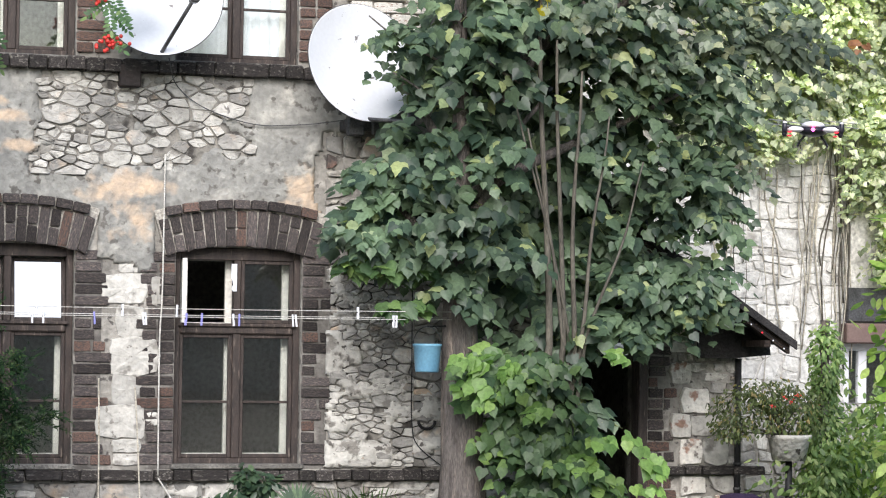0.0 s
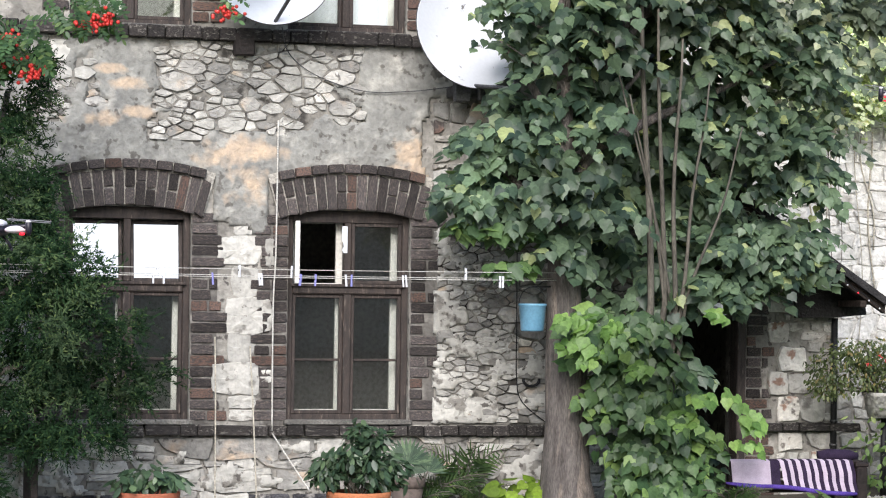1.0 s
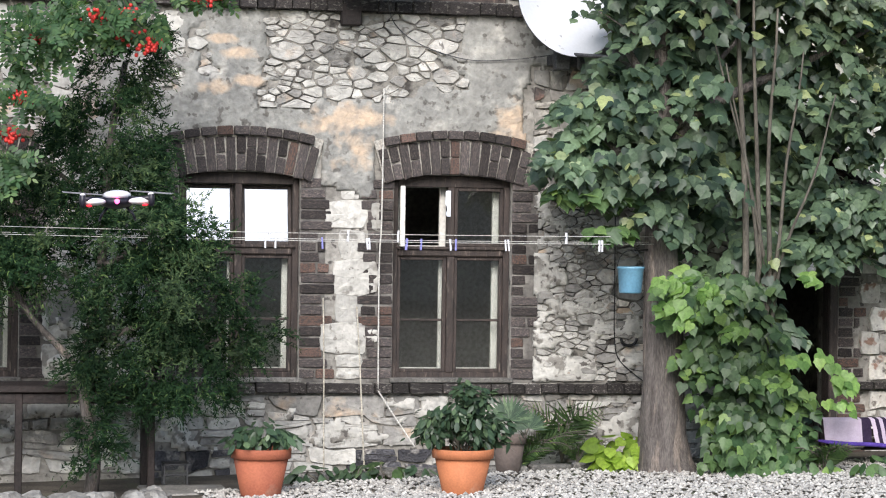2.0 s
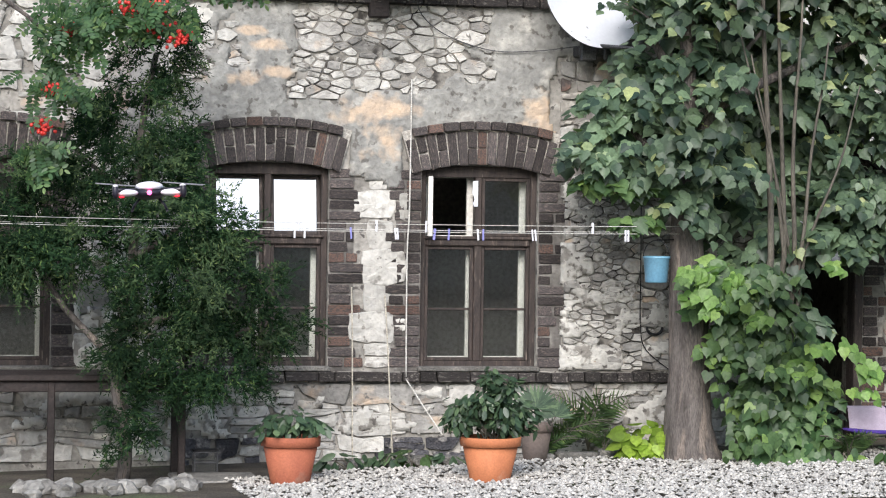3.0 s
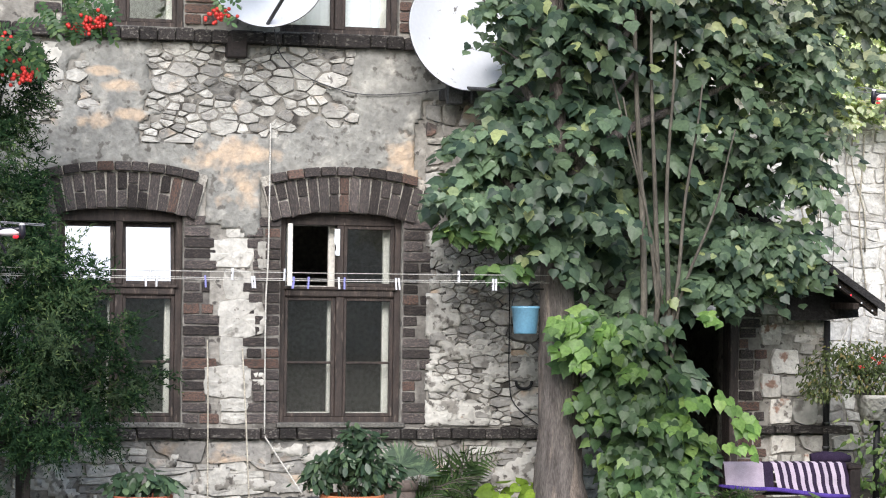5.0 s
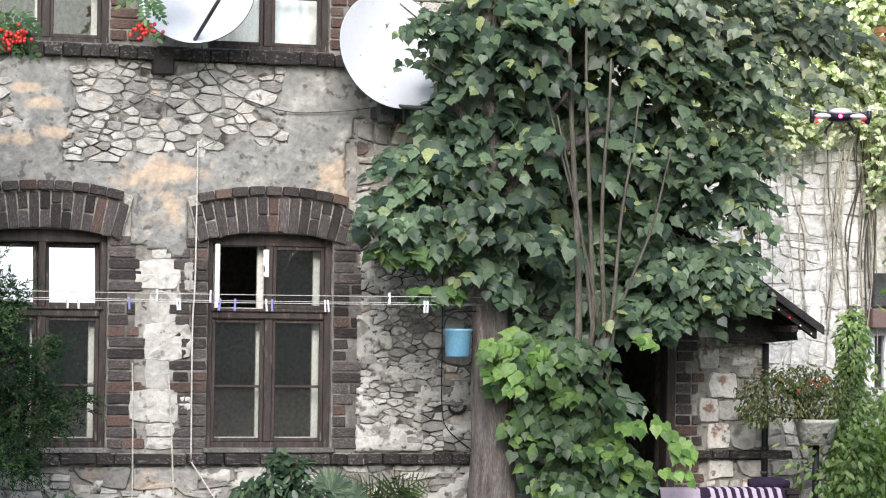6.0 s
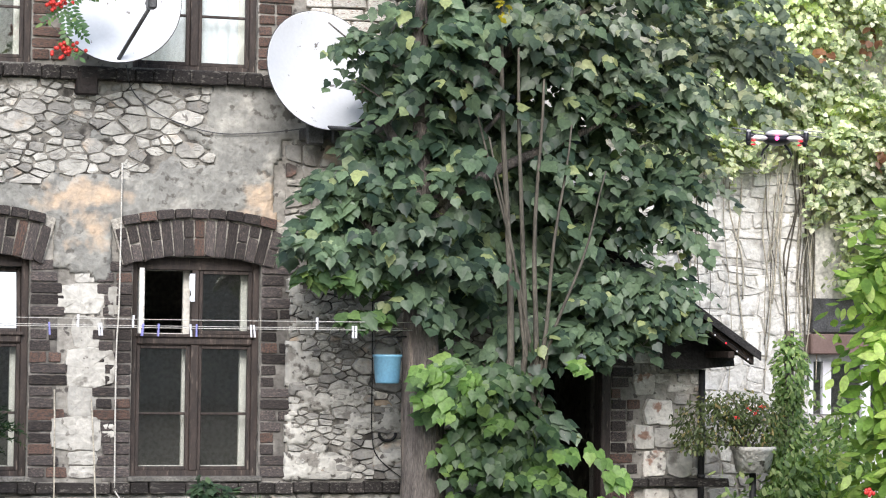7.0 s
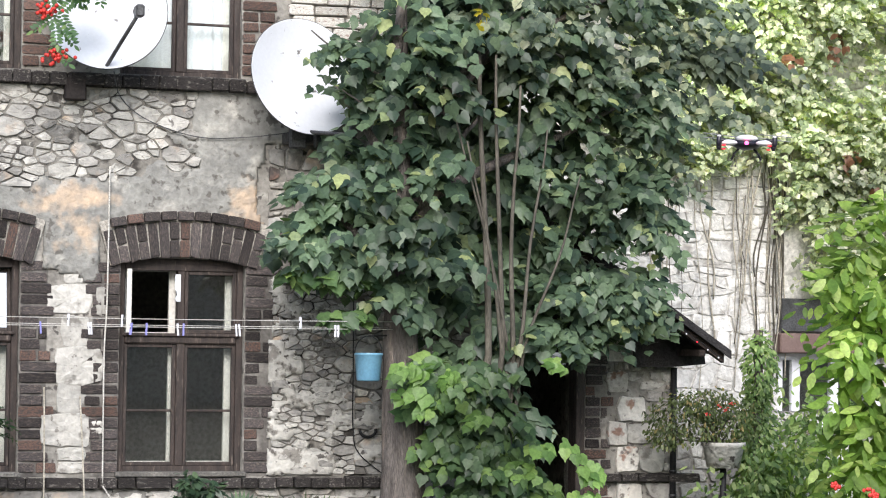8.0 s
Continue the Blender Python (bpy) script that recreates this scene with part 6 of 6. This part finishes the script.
part("upper_shutter", Build().box(6.46, 7.5, FAR_Y - 0.06, FAR_Y - 0.002, 1.75, 2.05, 0.01), M_GREYMETAL, fwin)

vines = thing("dry_vines", (6.2, FAR_Y - 0.1, 0.1), "bare grey vine stems hanging down a bright wall", "vine")
for i in range(34):
    r = random.Random(500 + i)
    x = r.choice((r.uniform(5.2, 6.5), r.uniform(6.0, 6.45)))
    z0, z1 = r.uniform(0.9, 2.4), r.uniform(2.9, 3.6)
    part("stem", Build().tube(wavy((x, FAR_Y - 0.06, z0), (x + r.uniform(-0.2, 0.2), FAR_Y - 0.08, z1), 10, 0.05, 600 + i), r.uniform(0.003, 0.009), 5), M_CANE if i % 3 else M_TWIG, vines)

ivy = thing("ivy", (7.0, FAR_Y - 0.15, 2.0), "thick yellow-green ivy covering the upper part of a wall", "ivy")
IVY = [(6.95, 2.8, 2.35, 0.4, 0.15, 0.22), (6.75, 2.7, 3.0, 0.45, 0.25, 0.35), (5.4, 2.75, 3.3, 0.5, 0.2, 0.2), (5.3, 2.75, 3.75, 0.9, 0.25, 0.5), (6.0, 2.75, 3.85, 0.8, 0.25, 0.65), (6.8, 2.7, 3.6, 0.7, 0.3, 0.7), (7.6, 2.7, 3.4, 0.8, 0.3, 0.9), (7.0, 2.7, 4.8, 1.6, 0.3, 0.7), (5.6, 2.75, 4.7, 1.2, 0.25, 0.6), (7.0, 2.7, 2.75, 0.4, 0.25, 0.5), (7.6, 2.7, 2.3, 0.6, 0.3, 0.7)]
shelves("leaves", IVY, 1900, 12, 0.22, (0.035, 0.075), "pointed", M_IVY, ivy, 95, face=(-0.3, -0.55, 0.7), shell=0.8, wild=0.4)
foliage("rusty_leaves", [(6.75, 2.45, 4.3, 0.12, 0.1, 0.18), (6.9, 2.45, 3.25, 0.12, 0.1, 0.1), (6.3, 2.45, 4.1, 0.1, 0.1, 0.12), (7.1, 2.4, 3.06, 0.05, 0.05, 0.1)], 36, (0.05, 0.09), "heart", leaf_material("rust_red_leaf", (0.13, 0.06, 0.035), (0.24, 0.11, 0.055), (0.3, 0.16, 0.08)), ivy, 96)
column = thing("climber", (4.68, -0.4, 0.1), "post overgrown with light green climbing leaves", "climber")
part("post", Build().tube([(4.68, -0.4, 0.05), (4.68, -0.4, 1.75)], 0.035, 10), M_BARK, column)
foliage("leaves", [(4.68, -0.42, 1.45, 0.13, 0.12, 0.3), (4.66, -0.42, 0.95, 0.14, 0.14, 0.4), (4.7, -0.42, 0.55, 0.22, 0.2, 0.3)], 3600, (0.03, 0.06), "oval", M_CLIMBER, column, 97, face=(-0.2, -0.6, 0.6))
under = thing("undergrowth", (4.8, -0.3, 0.15), "tangle of mixed green shrubs by the annex corner", "shrub")
foliage("leaves", [(4.45, -0.6, 0.5, 0.32, 0.25, 0.28), (4.9, -0.4, 0.55, 0.35, 0.3, 0.35), (5.3, -0.3, 0.75, 0.4, 0.3, 0.45), (5.1, 0.2, 0.95, 0.35, 0.3, 0.3), (5.6, 0.2, 0.6, 0.5, 0.3, 0.6)], 3000, (0.04, 0.085), "oval", M_CLIMBER, under, 98, sprays=450, wild=0.7)
foliage("bright_leaves", [(4.95, -0.6, 0.75, 0.3, 0.2, 0.2), (5.4, -0.5, 0.6, 0.35, 0.2, 0.3)], 500, (0.04, 0.09), "oval", M_BRIGHT, under, 99, wild=0.7)
bush = thing("bright_bush", (4.5, -3.0, 0.15), "tall bush of bright green drooping leaves", "shrub")
for i in range(6):
    part("stem", Build().tube(wavy((4.75 + 0.06 * i, -3.0, 0.12), (4.2 + 0.16 * i, -3.05, 2.2 - 0.1 * (i % 3)), 7, 0.08, 700 + i), [0.02 - 0.0018 * k for k in range(8)], 6), M_TWIG, bush)
BUSH = [(4.38, -3.0, 2.35, 0.4, 0.3, 0.25), (4.23, -3.05, 1.95, 0.4, 0.3, 0.25), (4.11, -3.05, 1.55, 0.32, 0.3, 0.25), (4.23, -3.0, 1.15, 0.32, 0.3, 0.3), (4.25, -3.0, 0.75, 0.4, 0.3, 0.3), (4.68, -3.0, 1.6, 0.4, 0.3, 1.1)]
shelves("leaves", BUSH, 190, 13, 0.42, (0.1, 0.17), "oval", M_BRIGHT, bush, 101, face=(-0.1, -0.5, 0.75), shell=0.7, width=0.9, droop=0.6)
for x, z in ((4.035, 0.75), (4.07, 0.72), (3.8, 0.79)):
    b, r = Build(), random.Random(int(x * 100))
    for k in range(9):
        b.ball((x + r.gauss(0, 0.014), -3.42, z + r.gauss(0, 0.012)), 0.014, 6, 4, (1, 0.6, 1))
    part("red_bloom", b, M_BERRY, bush, "small red flower head")
low_wall = solid("wall_low", Build().box(4.2, 5.9, 1.0, 1.3, -0.2, 1.1, 0.01), M_MORTAR, "low rubble wall beside the annex", "wall", kind="structure")
# an unseen plain wall, added behind the eye to close the yard and darken reflections
solid("wall_south", Build().box(-30, 26, -34, -33.5, -0.5, 5.0, 0.02), M_PLASTER, "plain unseen wall added behind the eye", "wall", kind="structure")

# ---- gravel ----
def make_gravel(count, seed):
    r = np.random.RandomState(seed)
    x, y = r.uniform(-1.6, 5.0, count), -0.63 - 2.9 * r.rand(count) ** 0.9
    keep = ~((x < -0.9) & (y > -1.1)) & ~((x < 0.3) & (y > -0.82))
    x, y = x[keep], y[keep]
    n = len(x)
    s = r.uniform(0.010, 0.024, n)
    base = np.array([(1, 0, 0), (0.3, 0.9, 0.1), (-0.8, 0.5, 0), (-0.6, -0.7, 0.1), (0.4, -0.9, 0), (0.1, 0.05, 0.75), (0, 0, -0.5)])
    v = base[None] * (1 + r.uniform(-0.3, 0.3, (n, 7, 1)))
    a = r.uniform(0, 6.3, n)
    ca, sa = np.cos(a)[:, None], np.sin(a)[:, None]
    v = np.stack([v[..., 0] * ca - v[..., 1] * sa, v[..., 0] * sa + v[..., 1] * ca, v[..., 2]], -1) * s[:, None, None]
    z = 0.03 * (np.clip(x, -5, 7) + 0.8) + s * 0.3 + 0.012 * r.rand(n)
    v += np.stack([x, y, z], -1)[:, None, :]
    tri = np.array([(0, 1, 5), (1, 2, 5), (2, 3, 5), (3, 4, 5), (4, 0, 5), (1, 0, 6), (2, 1, 6), (3, 2, 6), (4, 3, 6), (0, 4, 6)])
    f = (tri[None] + 7 * np.arange(n)[:, None, None]).reshape(-1, 3)
    me = bpy.data.meshes.new("gravel")
    me.from_pydata(v.reshape(-1, 3).tolist(), [], f.tolist())
    me.materials.append(M_GRAVEL)
    tagged(new("gravel", me), "pale grey and white gravel spread before the house", "gravel", kind="stuff")


make_gravel(17000, 3)
# ---- masonry: bricks and stones, each a piece of its wall ----
def holder(name, label):
    """Carries the pieces of one stretch of masonry."""
    return thing(name, (0, 0, 0), label, "wall", kind="structure")


def arch(cx, half, spring, parent):
    """A segmental brick arch: a ring of upright bricks below a ring of flat ones."""
    rad = 1.92
    oz = spring + 0.045 - rad
    n = 15
    lim = math.asin((half + 0.105) / (rad + 0.12))
    for k in range(n):
        a = -lim + 2 * lim * (k + 0.5) / n
        w = 2 * lim * (rad + 0.12) / n - 0.011
        mat = M_RED_BRICK if rng.random() < 0.08 else M_BRICK
        cuts = [(0.0, 0.245)] if k % 2 == rng.choice((0, 0, 1)) else ([(0.0, 0.115), (0.127, 0.245)] if k % 4 else [(0.0, 0.16), (0.172, 0.245)])
        for lo, hi in cuts:
            rr = rad + (lo + hi) / 2
            brick(parent, cx + rr * math.sin(a), -0.005 - rng.uniform(0, 0.008), oz + rr * math.cos(a), w, 0.09, hi - lo, a, mat)
    m = 9
    lim2 = math.asin((half + 0.09) / (rad + 0.29))
    for k in range(m):
        a = -lim2 + 2 * lim2 * (k + 0.5) / m
        rr = rad + 0.29
        brick(parent, cx + rr * math.sin(a), -0.022 - rng.uniform(0, 0.008), oz + rr * math.cos(a), 2 * lim2 * rr / m - 0.012, 0.12, 0.062, a)


def mortar_bed(cx, half, spring, parent):
    """Pale mortar showing between the bricks of an arch."""
    rad, n = 1.92, 16
    oz, lim = spring + 0.045 - rad, math.asin((half + 0.11) / (rad + 0.12))
    v, f = [], []
    for k in range(n + 1):
        a = -lim + 2 * lim * k / n
        for rr in (rad + 0.004, rad + 0.318):
            for y in (-0.034, 0.01):
                v.append((cx + rr * math.sin(a), y, oz + rr * math.cos(a)))
    for k in range(n):
        i, j = 4 * k, 4 * k + 4
        f += [(i, i + 2, j + 2, j), (i, j, j + 1, i + 1), (i + 2, i + 3, j + 3, j + 2)]
    f += [(0, 1, 3, 2), (4 * n, 4 * n + 2, 4 * n + 3, 4 * n + 1)]
    part("mortar_bed", Build().add(v, f), M_PALE_MORTAR, parent)


for a, c in LOWER:
    ring = holder("brick_arch", "sooty brick segmental arch over a window")
    mortar_bed((a + c) / 2, (c - a) / 2, 2.155, ring)
    arch((a + c) / 2, (c - a) / 2, 2.155, ring)


def jamb(x, side, z0, z1, parent, short=0.135, long=0.24, y=0.034, mat=None):
    """Toothed brick quoins beside an opening; side: -1 to the left of x, 1 to the right."""
    z, k, w = z0, 0, short
    run = 0
    while z + 0.07 < z1:
        if run <= 0:
            w = long if w == short else short
            run = rng.choice((2, 3)) if w == long else rng.choice((2, 2, 3))
        run -= 1
        ww = w + rng.uniform(-0.035, 0.03)
        parts = [(0, ww)] if ww < 0.17 or rng.random() < 0.6 else [(0, 0.115), (0.125, ww)]
        for p, q in parts:
            brick(parent, x + side * (p + q) / 2, y - rng.uniform(0.0, 0.012), z + 0.038, q - p - 0.008, 0.09, 0.066 * rng.uniform(0.9, 1.04), 0.0, mat)
        z += 0.0775


quoins = holder("brick_quoins", "toothed dark brick quoins beside the lower windows")
M_SOOT = material("sooty_mortar", (0.2, 0.187, 0.17), (0.1, 0.093, 0.086), 7, 30, 0.95, 0.4, c3=(0.3, 0.285, 0.26), c3_at=0.6, c3_scale=6, fine_amount=0.2)
bed = Build()
for a, c in LOWER:
    for x0, x1 in ((a - 0.19, a - 0.002), (c + 0.002, c + 0.19)):
        bed.box(x0, x1, -0.004, 0.012, 0.66, 2.14, 0.001)
tagged(part("mortar_bed", bed, M_SOOT, quoins, "sooty mortar between the bricks"), kind="stuff")
quoins_up = holder("brick_quoins", "toothed dark brick quoins beside the upper windows")
for i, (a, c) in enumerate(LOWER):
    jamb(a - 0.004, -1, 0.685, 2.16, quoins, *((0.19, 0.25) if i == 2 else (0.12, 0.19)))
    jamb(c + 0.004, 1, 0.685, 2.16, quoins, *((0.13, 0.24) if i == 2 else (0.16, 0.24) if i == 1 else (0.13, 0.19)))
for a, c in UPPER[1:]:
    jamb(c + 0.004, 1, 3.5, 4.9, quoins_up, 0.12, 0.22, mat=M_RED_BRICK)
    jamb(a - 0.004, -1, 3.55, 4.9, quoins_up, 0.12, 0.18)
jamb(DOOR_X1 + 0.005, 1, 0.70, 2.0, annex, 0.11, 0.2)
jamb(DOOR_X1 + 0.005, 1, 0.12, 0.58, annex, 0.2, 0.22, mat=M_RED_BRICK)


def ledge(x0, x1, z, h, parent, depth=0.16):
    """A projecting course of blackened bricks."""
    x = x0
    while x < x1:
        w = rng.choice((0.125, 0.13, 0.25, 0.13))
        brick(parent, x + w / 2, -0.015 - rng.uniform(0, 0.012), z + rng.uniform(-0.004, 0.004), w - 0.01, depth, h * rng.uniform(0.9, 1.02), 0, M_LEDGE)
        x += w


ledge(HOUSE_X0, 1.98, 0.617, 0.072, holder("brick_ledge", "projecting course of blackened bricks below the windows"), 0.11)
ledge(HOUSE_X0, 1.02, 3.42, 0.09, holder("brick_ledge", "projecting course of blackened bricks below the upper windows"), 0.15)
ledge(3.48, 4.17, 0.645, 0.06, annex, 0.12)


# coursed white bricks to the right of the upper window
courses = holder("white_brickwork", "whitewashed brick courses beside the upper window")
z = 3.35
while z < 4.6:
    x = 1.1 + rng.uniform(0, 0.1)
    while x < 2.6:
        w = rng.uniform(0.16, 0.26)
        if not (x < 1.15 and z < 3.5):
            brick(courses, x + w / 2, -0.005 - rng.uniform(0, 0.012), z, w - rng.uniform(0.008, 0.02), 0.08, 0.068 * rng.uniform(0.85, 1.05), 0, M_PALE_BRICK)
        x += w
    z += 0.08


def rubble(parent, x0, x1, z0, z1, w, h, seed, pick, jitter=0.33, proud=0.03, ok=None, gap=0.009, y=0.0):
    r = random.Random(seed)
    for poly in cells(x0, x1, z0, z1, w, h, jitter, r):
        cx, cz = sum(p[0] for p in poly) / len(poly), sum(p[1] for p in poly) / len(poly)
        if ok is not None and not ok(cx, cz):
            continue
        stone("stone", poly, pick(r), parent, y, gap, proud, r)


def uncoursed(parent, x0, x1, z0, z1, size, seed, pick, ok=None, proud=0.034, gap=0.0035, y=0.0, flat=1.8):
    r = random.Random(seed)
    for poly in packed(x0, x1, z0, z1, size, r, flat):
        cx, cz = sum(p[0] for p in poly) / len(poly), sum(p[1] for p in poly) / len(poly)
        if (ok is None or ok(cx, cz)) and r.random() < 0.96:
            stone("stone", poly, pick(r), parent, y, gap, proud, r)


def block(parent, x0, x1, z0, z1, mat, r, proud=0.03, y=0.0):
    """One squared stone with bowed, chipped edges."""
    mx, mz, j = (x0 + x1) / 2, (z0 + z1) / 2, 0.05 * min(x1 - x0, z1 - z0)
    ring = [(x0, z0), (mx, z0 - j), (x1, z0), (x1 + j, mz), (x1, z1), (mx, z1 + j), (x0, z1), (x0 - j, mz)]
    stone("stone", [(p[0] + r.uniform(-j, j), p[1] + r.uniform(-j, j)) for p in ring], mat, parent, y, 0.002, proud, r)


def any_of(*pairs):
    return lambda r: r.choices([p[0] for p in pairs], [p[1] for p in pairs])[0]


WHITES = any_of((M_WHITE_STONE, 7), (M_STONE, 2), (M_DIM_STONE, 1))
plinth = holder("plinth_stones", "limewashed rubble plinth below the brick ledge")
flank = holder("flank_stones", "grey rubble between the window and the tree")
part("open_joints", Build().box(-0.97, 0.47, -0.016, 0.01, 2.74, 3.37, 0.001).box(-1.85, -1.42, -0.016, 0.01, 2.84, 3.37, 0.001), M_JOINT, house, "crumbling joints between stones, shadow gaps painted in")
uncoursed(house, -1.16, 0.64, 2.66, 3.375, 0.155, 1, any_of((M_STONE, 5), (M_WHITE_STONE, 6)), lambda x, z: bare(x, z))
uncoursed(house, -2.0, -1.3, 2.76, 3.375, 0.16, 3, any_of((M_STONE, 5), (M_WHITE_STONE, 3)), lambda x, z: bare(x, z))
rubble(house, -4.5, -1.95, 2.3, 3.37, 0.3, 0.16, 4, WHITES, 0.45, 0.03, lambda x, z: bare(x, z))
r = random.Random(9)
for x0, x1, z0, z1 in ((-0.42, -0.22, 2.0, 2.2), (-0.54, -0.22, 1.79, 2.0), (-0.19, -0.12, 1.78, 1.99), (-0.43, -0.24, 1.56, 1.775), (-0.475, -0.13, 1.31, 1.555),
                       (-0.455, -0.24, 1.1, 1.305), (-0.56, -0.225, 0.87, 1.095), (-0.22, -0.13, 0.95, 1.06), (-0.445, -0.24, 0.775, 0.86), (-0.44, -0.25, 0.685, 0.765), (-0.535, -0.47, 2.2, 2.36)):
    block(house, x0, x1, z0, z1, M_WHITE_STONE, r, 0.016)
rubble(house, -2.58, -1.83, 0.68, 2.3, 0.34, 0.17, 6, WHITES, 0.4, 0.025)
part("open_joints", Build().box(1.12, 2.7, -0.008, 0.01, 0.66, 2.3, 0.001), M_JOINT, house, "crumbling joints between stones, shadow gaps painted in")
uncoursed(flank, 1.07, 1.7, 0.67, 1.3, 0.16, 7, any_of((M_WHITE_STONE, 6), (M_STONE, 2)), flat=2.1)
uncoursed(flank, 1.07, 1.7, 1.28, 2.3, 0.125, 8, any_of((M_WHITE_STONE, 5), (M_STONE, 4)), flat=1.8)
uncoursed(flank, 1.68, 2.7, 0.67, 2.3, 0.15, 28, any_of((M_DIM_STONE, 2), (M_STONE, 5), (M_WHITE_STONE, 2)))
rubble(house, 1.02, 2.7, 2.3, 3.0, 0.18, 0.1, 9, any_of((M_DIM_STONE, 3), (M_STONE, 3), (M_RED_BRICK, 1)), 0.5, 0.03, lambda x, z: bare(x, z))
# Mostly blackish stones in two low stretches of the plinth.
rubble(plinth, -1.85, -1.2, -0.05, 0.17, 0.2, 0.1, 18, any_of((M_BLACKISH, 3), (M_WHITE_STONE, 1)), 0.5, 0.03, None, 0.005)
rubble(plinth, -0.35, 0.45, -0.04, 0.17, 0.2, 0.1, 19, any_of((M_BLACKISH, 3), (M_WHITE_STONE, 1)), 0.5, 0.03, None, 0.005)
FADED = any_of((M_STONE, 5), (M_WHITE_STONE, 4), (M_DIM_STONE, 2))
rubble(plinth, -4.5, -0.95, 0.0, 0.57, 0.26, 0.1, 10, FADED, 0.5, 0.03, lambda x, z: not (z < 0.18 and -1.85 < x < -1.2), 0.005)
rubble(plinth, -0.95, 0.7, -0.02, 0.57, 0.28, 0.1, 11, FADED, 0.5, 0.025, lambda x, z: not (z < 0.18 and -0.35 < x < 0.45), 0.005)
rubble(plinth, 0.7, 2.72, 0.0, 0.57, 0.22, 0.11, 12, any_of((M_STONE, 3), (M_WHITE_STONE, 2), (M_DIM_STONE, 2)), 0.5, 0.03, None, 0.005)
ANNEX_BLOCKS = ((3.72, 3.94, 1.06, 1.24), (3.635, 3.8, 0.88, 1.06), (3.72, 3.89, 0.68, 0.87), (3.9, 4.09, 0.68, 0.87), (3.81, 4.06, 0.9, 1.04), (3.64, 3.8, 1.27, 1.43))
for k, (x0, x1, z0, z1) in enumerate(ANNEX_BLOCKS):
    block(annex, x0, x1, z0, z1, M_PALE_BRICK if k < 3 or k == 5 else M_WHITE_STONE, r, 0.03)
rubble(annex, 3.68, 4.17, 0.68, 1.5, 0.16, 0.1, 13, any_of((M_WHITE_STONE, 4), (M_STONE, 2)), 0.35, 0.02, lambda x, z: not any(p - 0.03 < x < q + 0.03 and t - 0.03 < z < u + 0.03 for p, q, t, u in ANNEX_BLOCKS), 0.006)
rubble(annex, 3.62, 4.1, 1.5, 1.64, 0.2, 0.12, 14, any_of((M_STONE, 2), (M_WHITE_STONE, 1)), 0.35, 0.025)
rubble(annex, 3.7, 4.17, 0.1, 0.61, 0.14, 0.09, 15, any_of((M_PALE_BRICK, 3), (M_WHITE_STONE, 3)), 0.35, 0.025, None, 0.006)
rubble(low_wall, 4.22, 5.88, 0.0, 1.1, 0.18, 0.11, 16, any_of((M_WHITE_STONE, 3), (M_STONE, 1)), 0.4, 0.025, None, 0.006, 1.0)
M_FAR_STONE = material("bright_limewashed_stone", (0.78, 0.765, 0.73), (0.58, 0.565, 0.535), 5, 28, 0.92, 0.5, vary=0.14, fine_amount=0.15, c3=(0.4, 0.38, 0.35), c3_at=0.64, c3_scale=6)
rubble(far, 2.8, 6.44, 0.9, 3.3, 0.24, 0.14, 17, any_of((M_FAR_STONE, 1)), 0.5, 0.025, None, 0.004, FAR_Y)
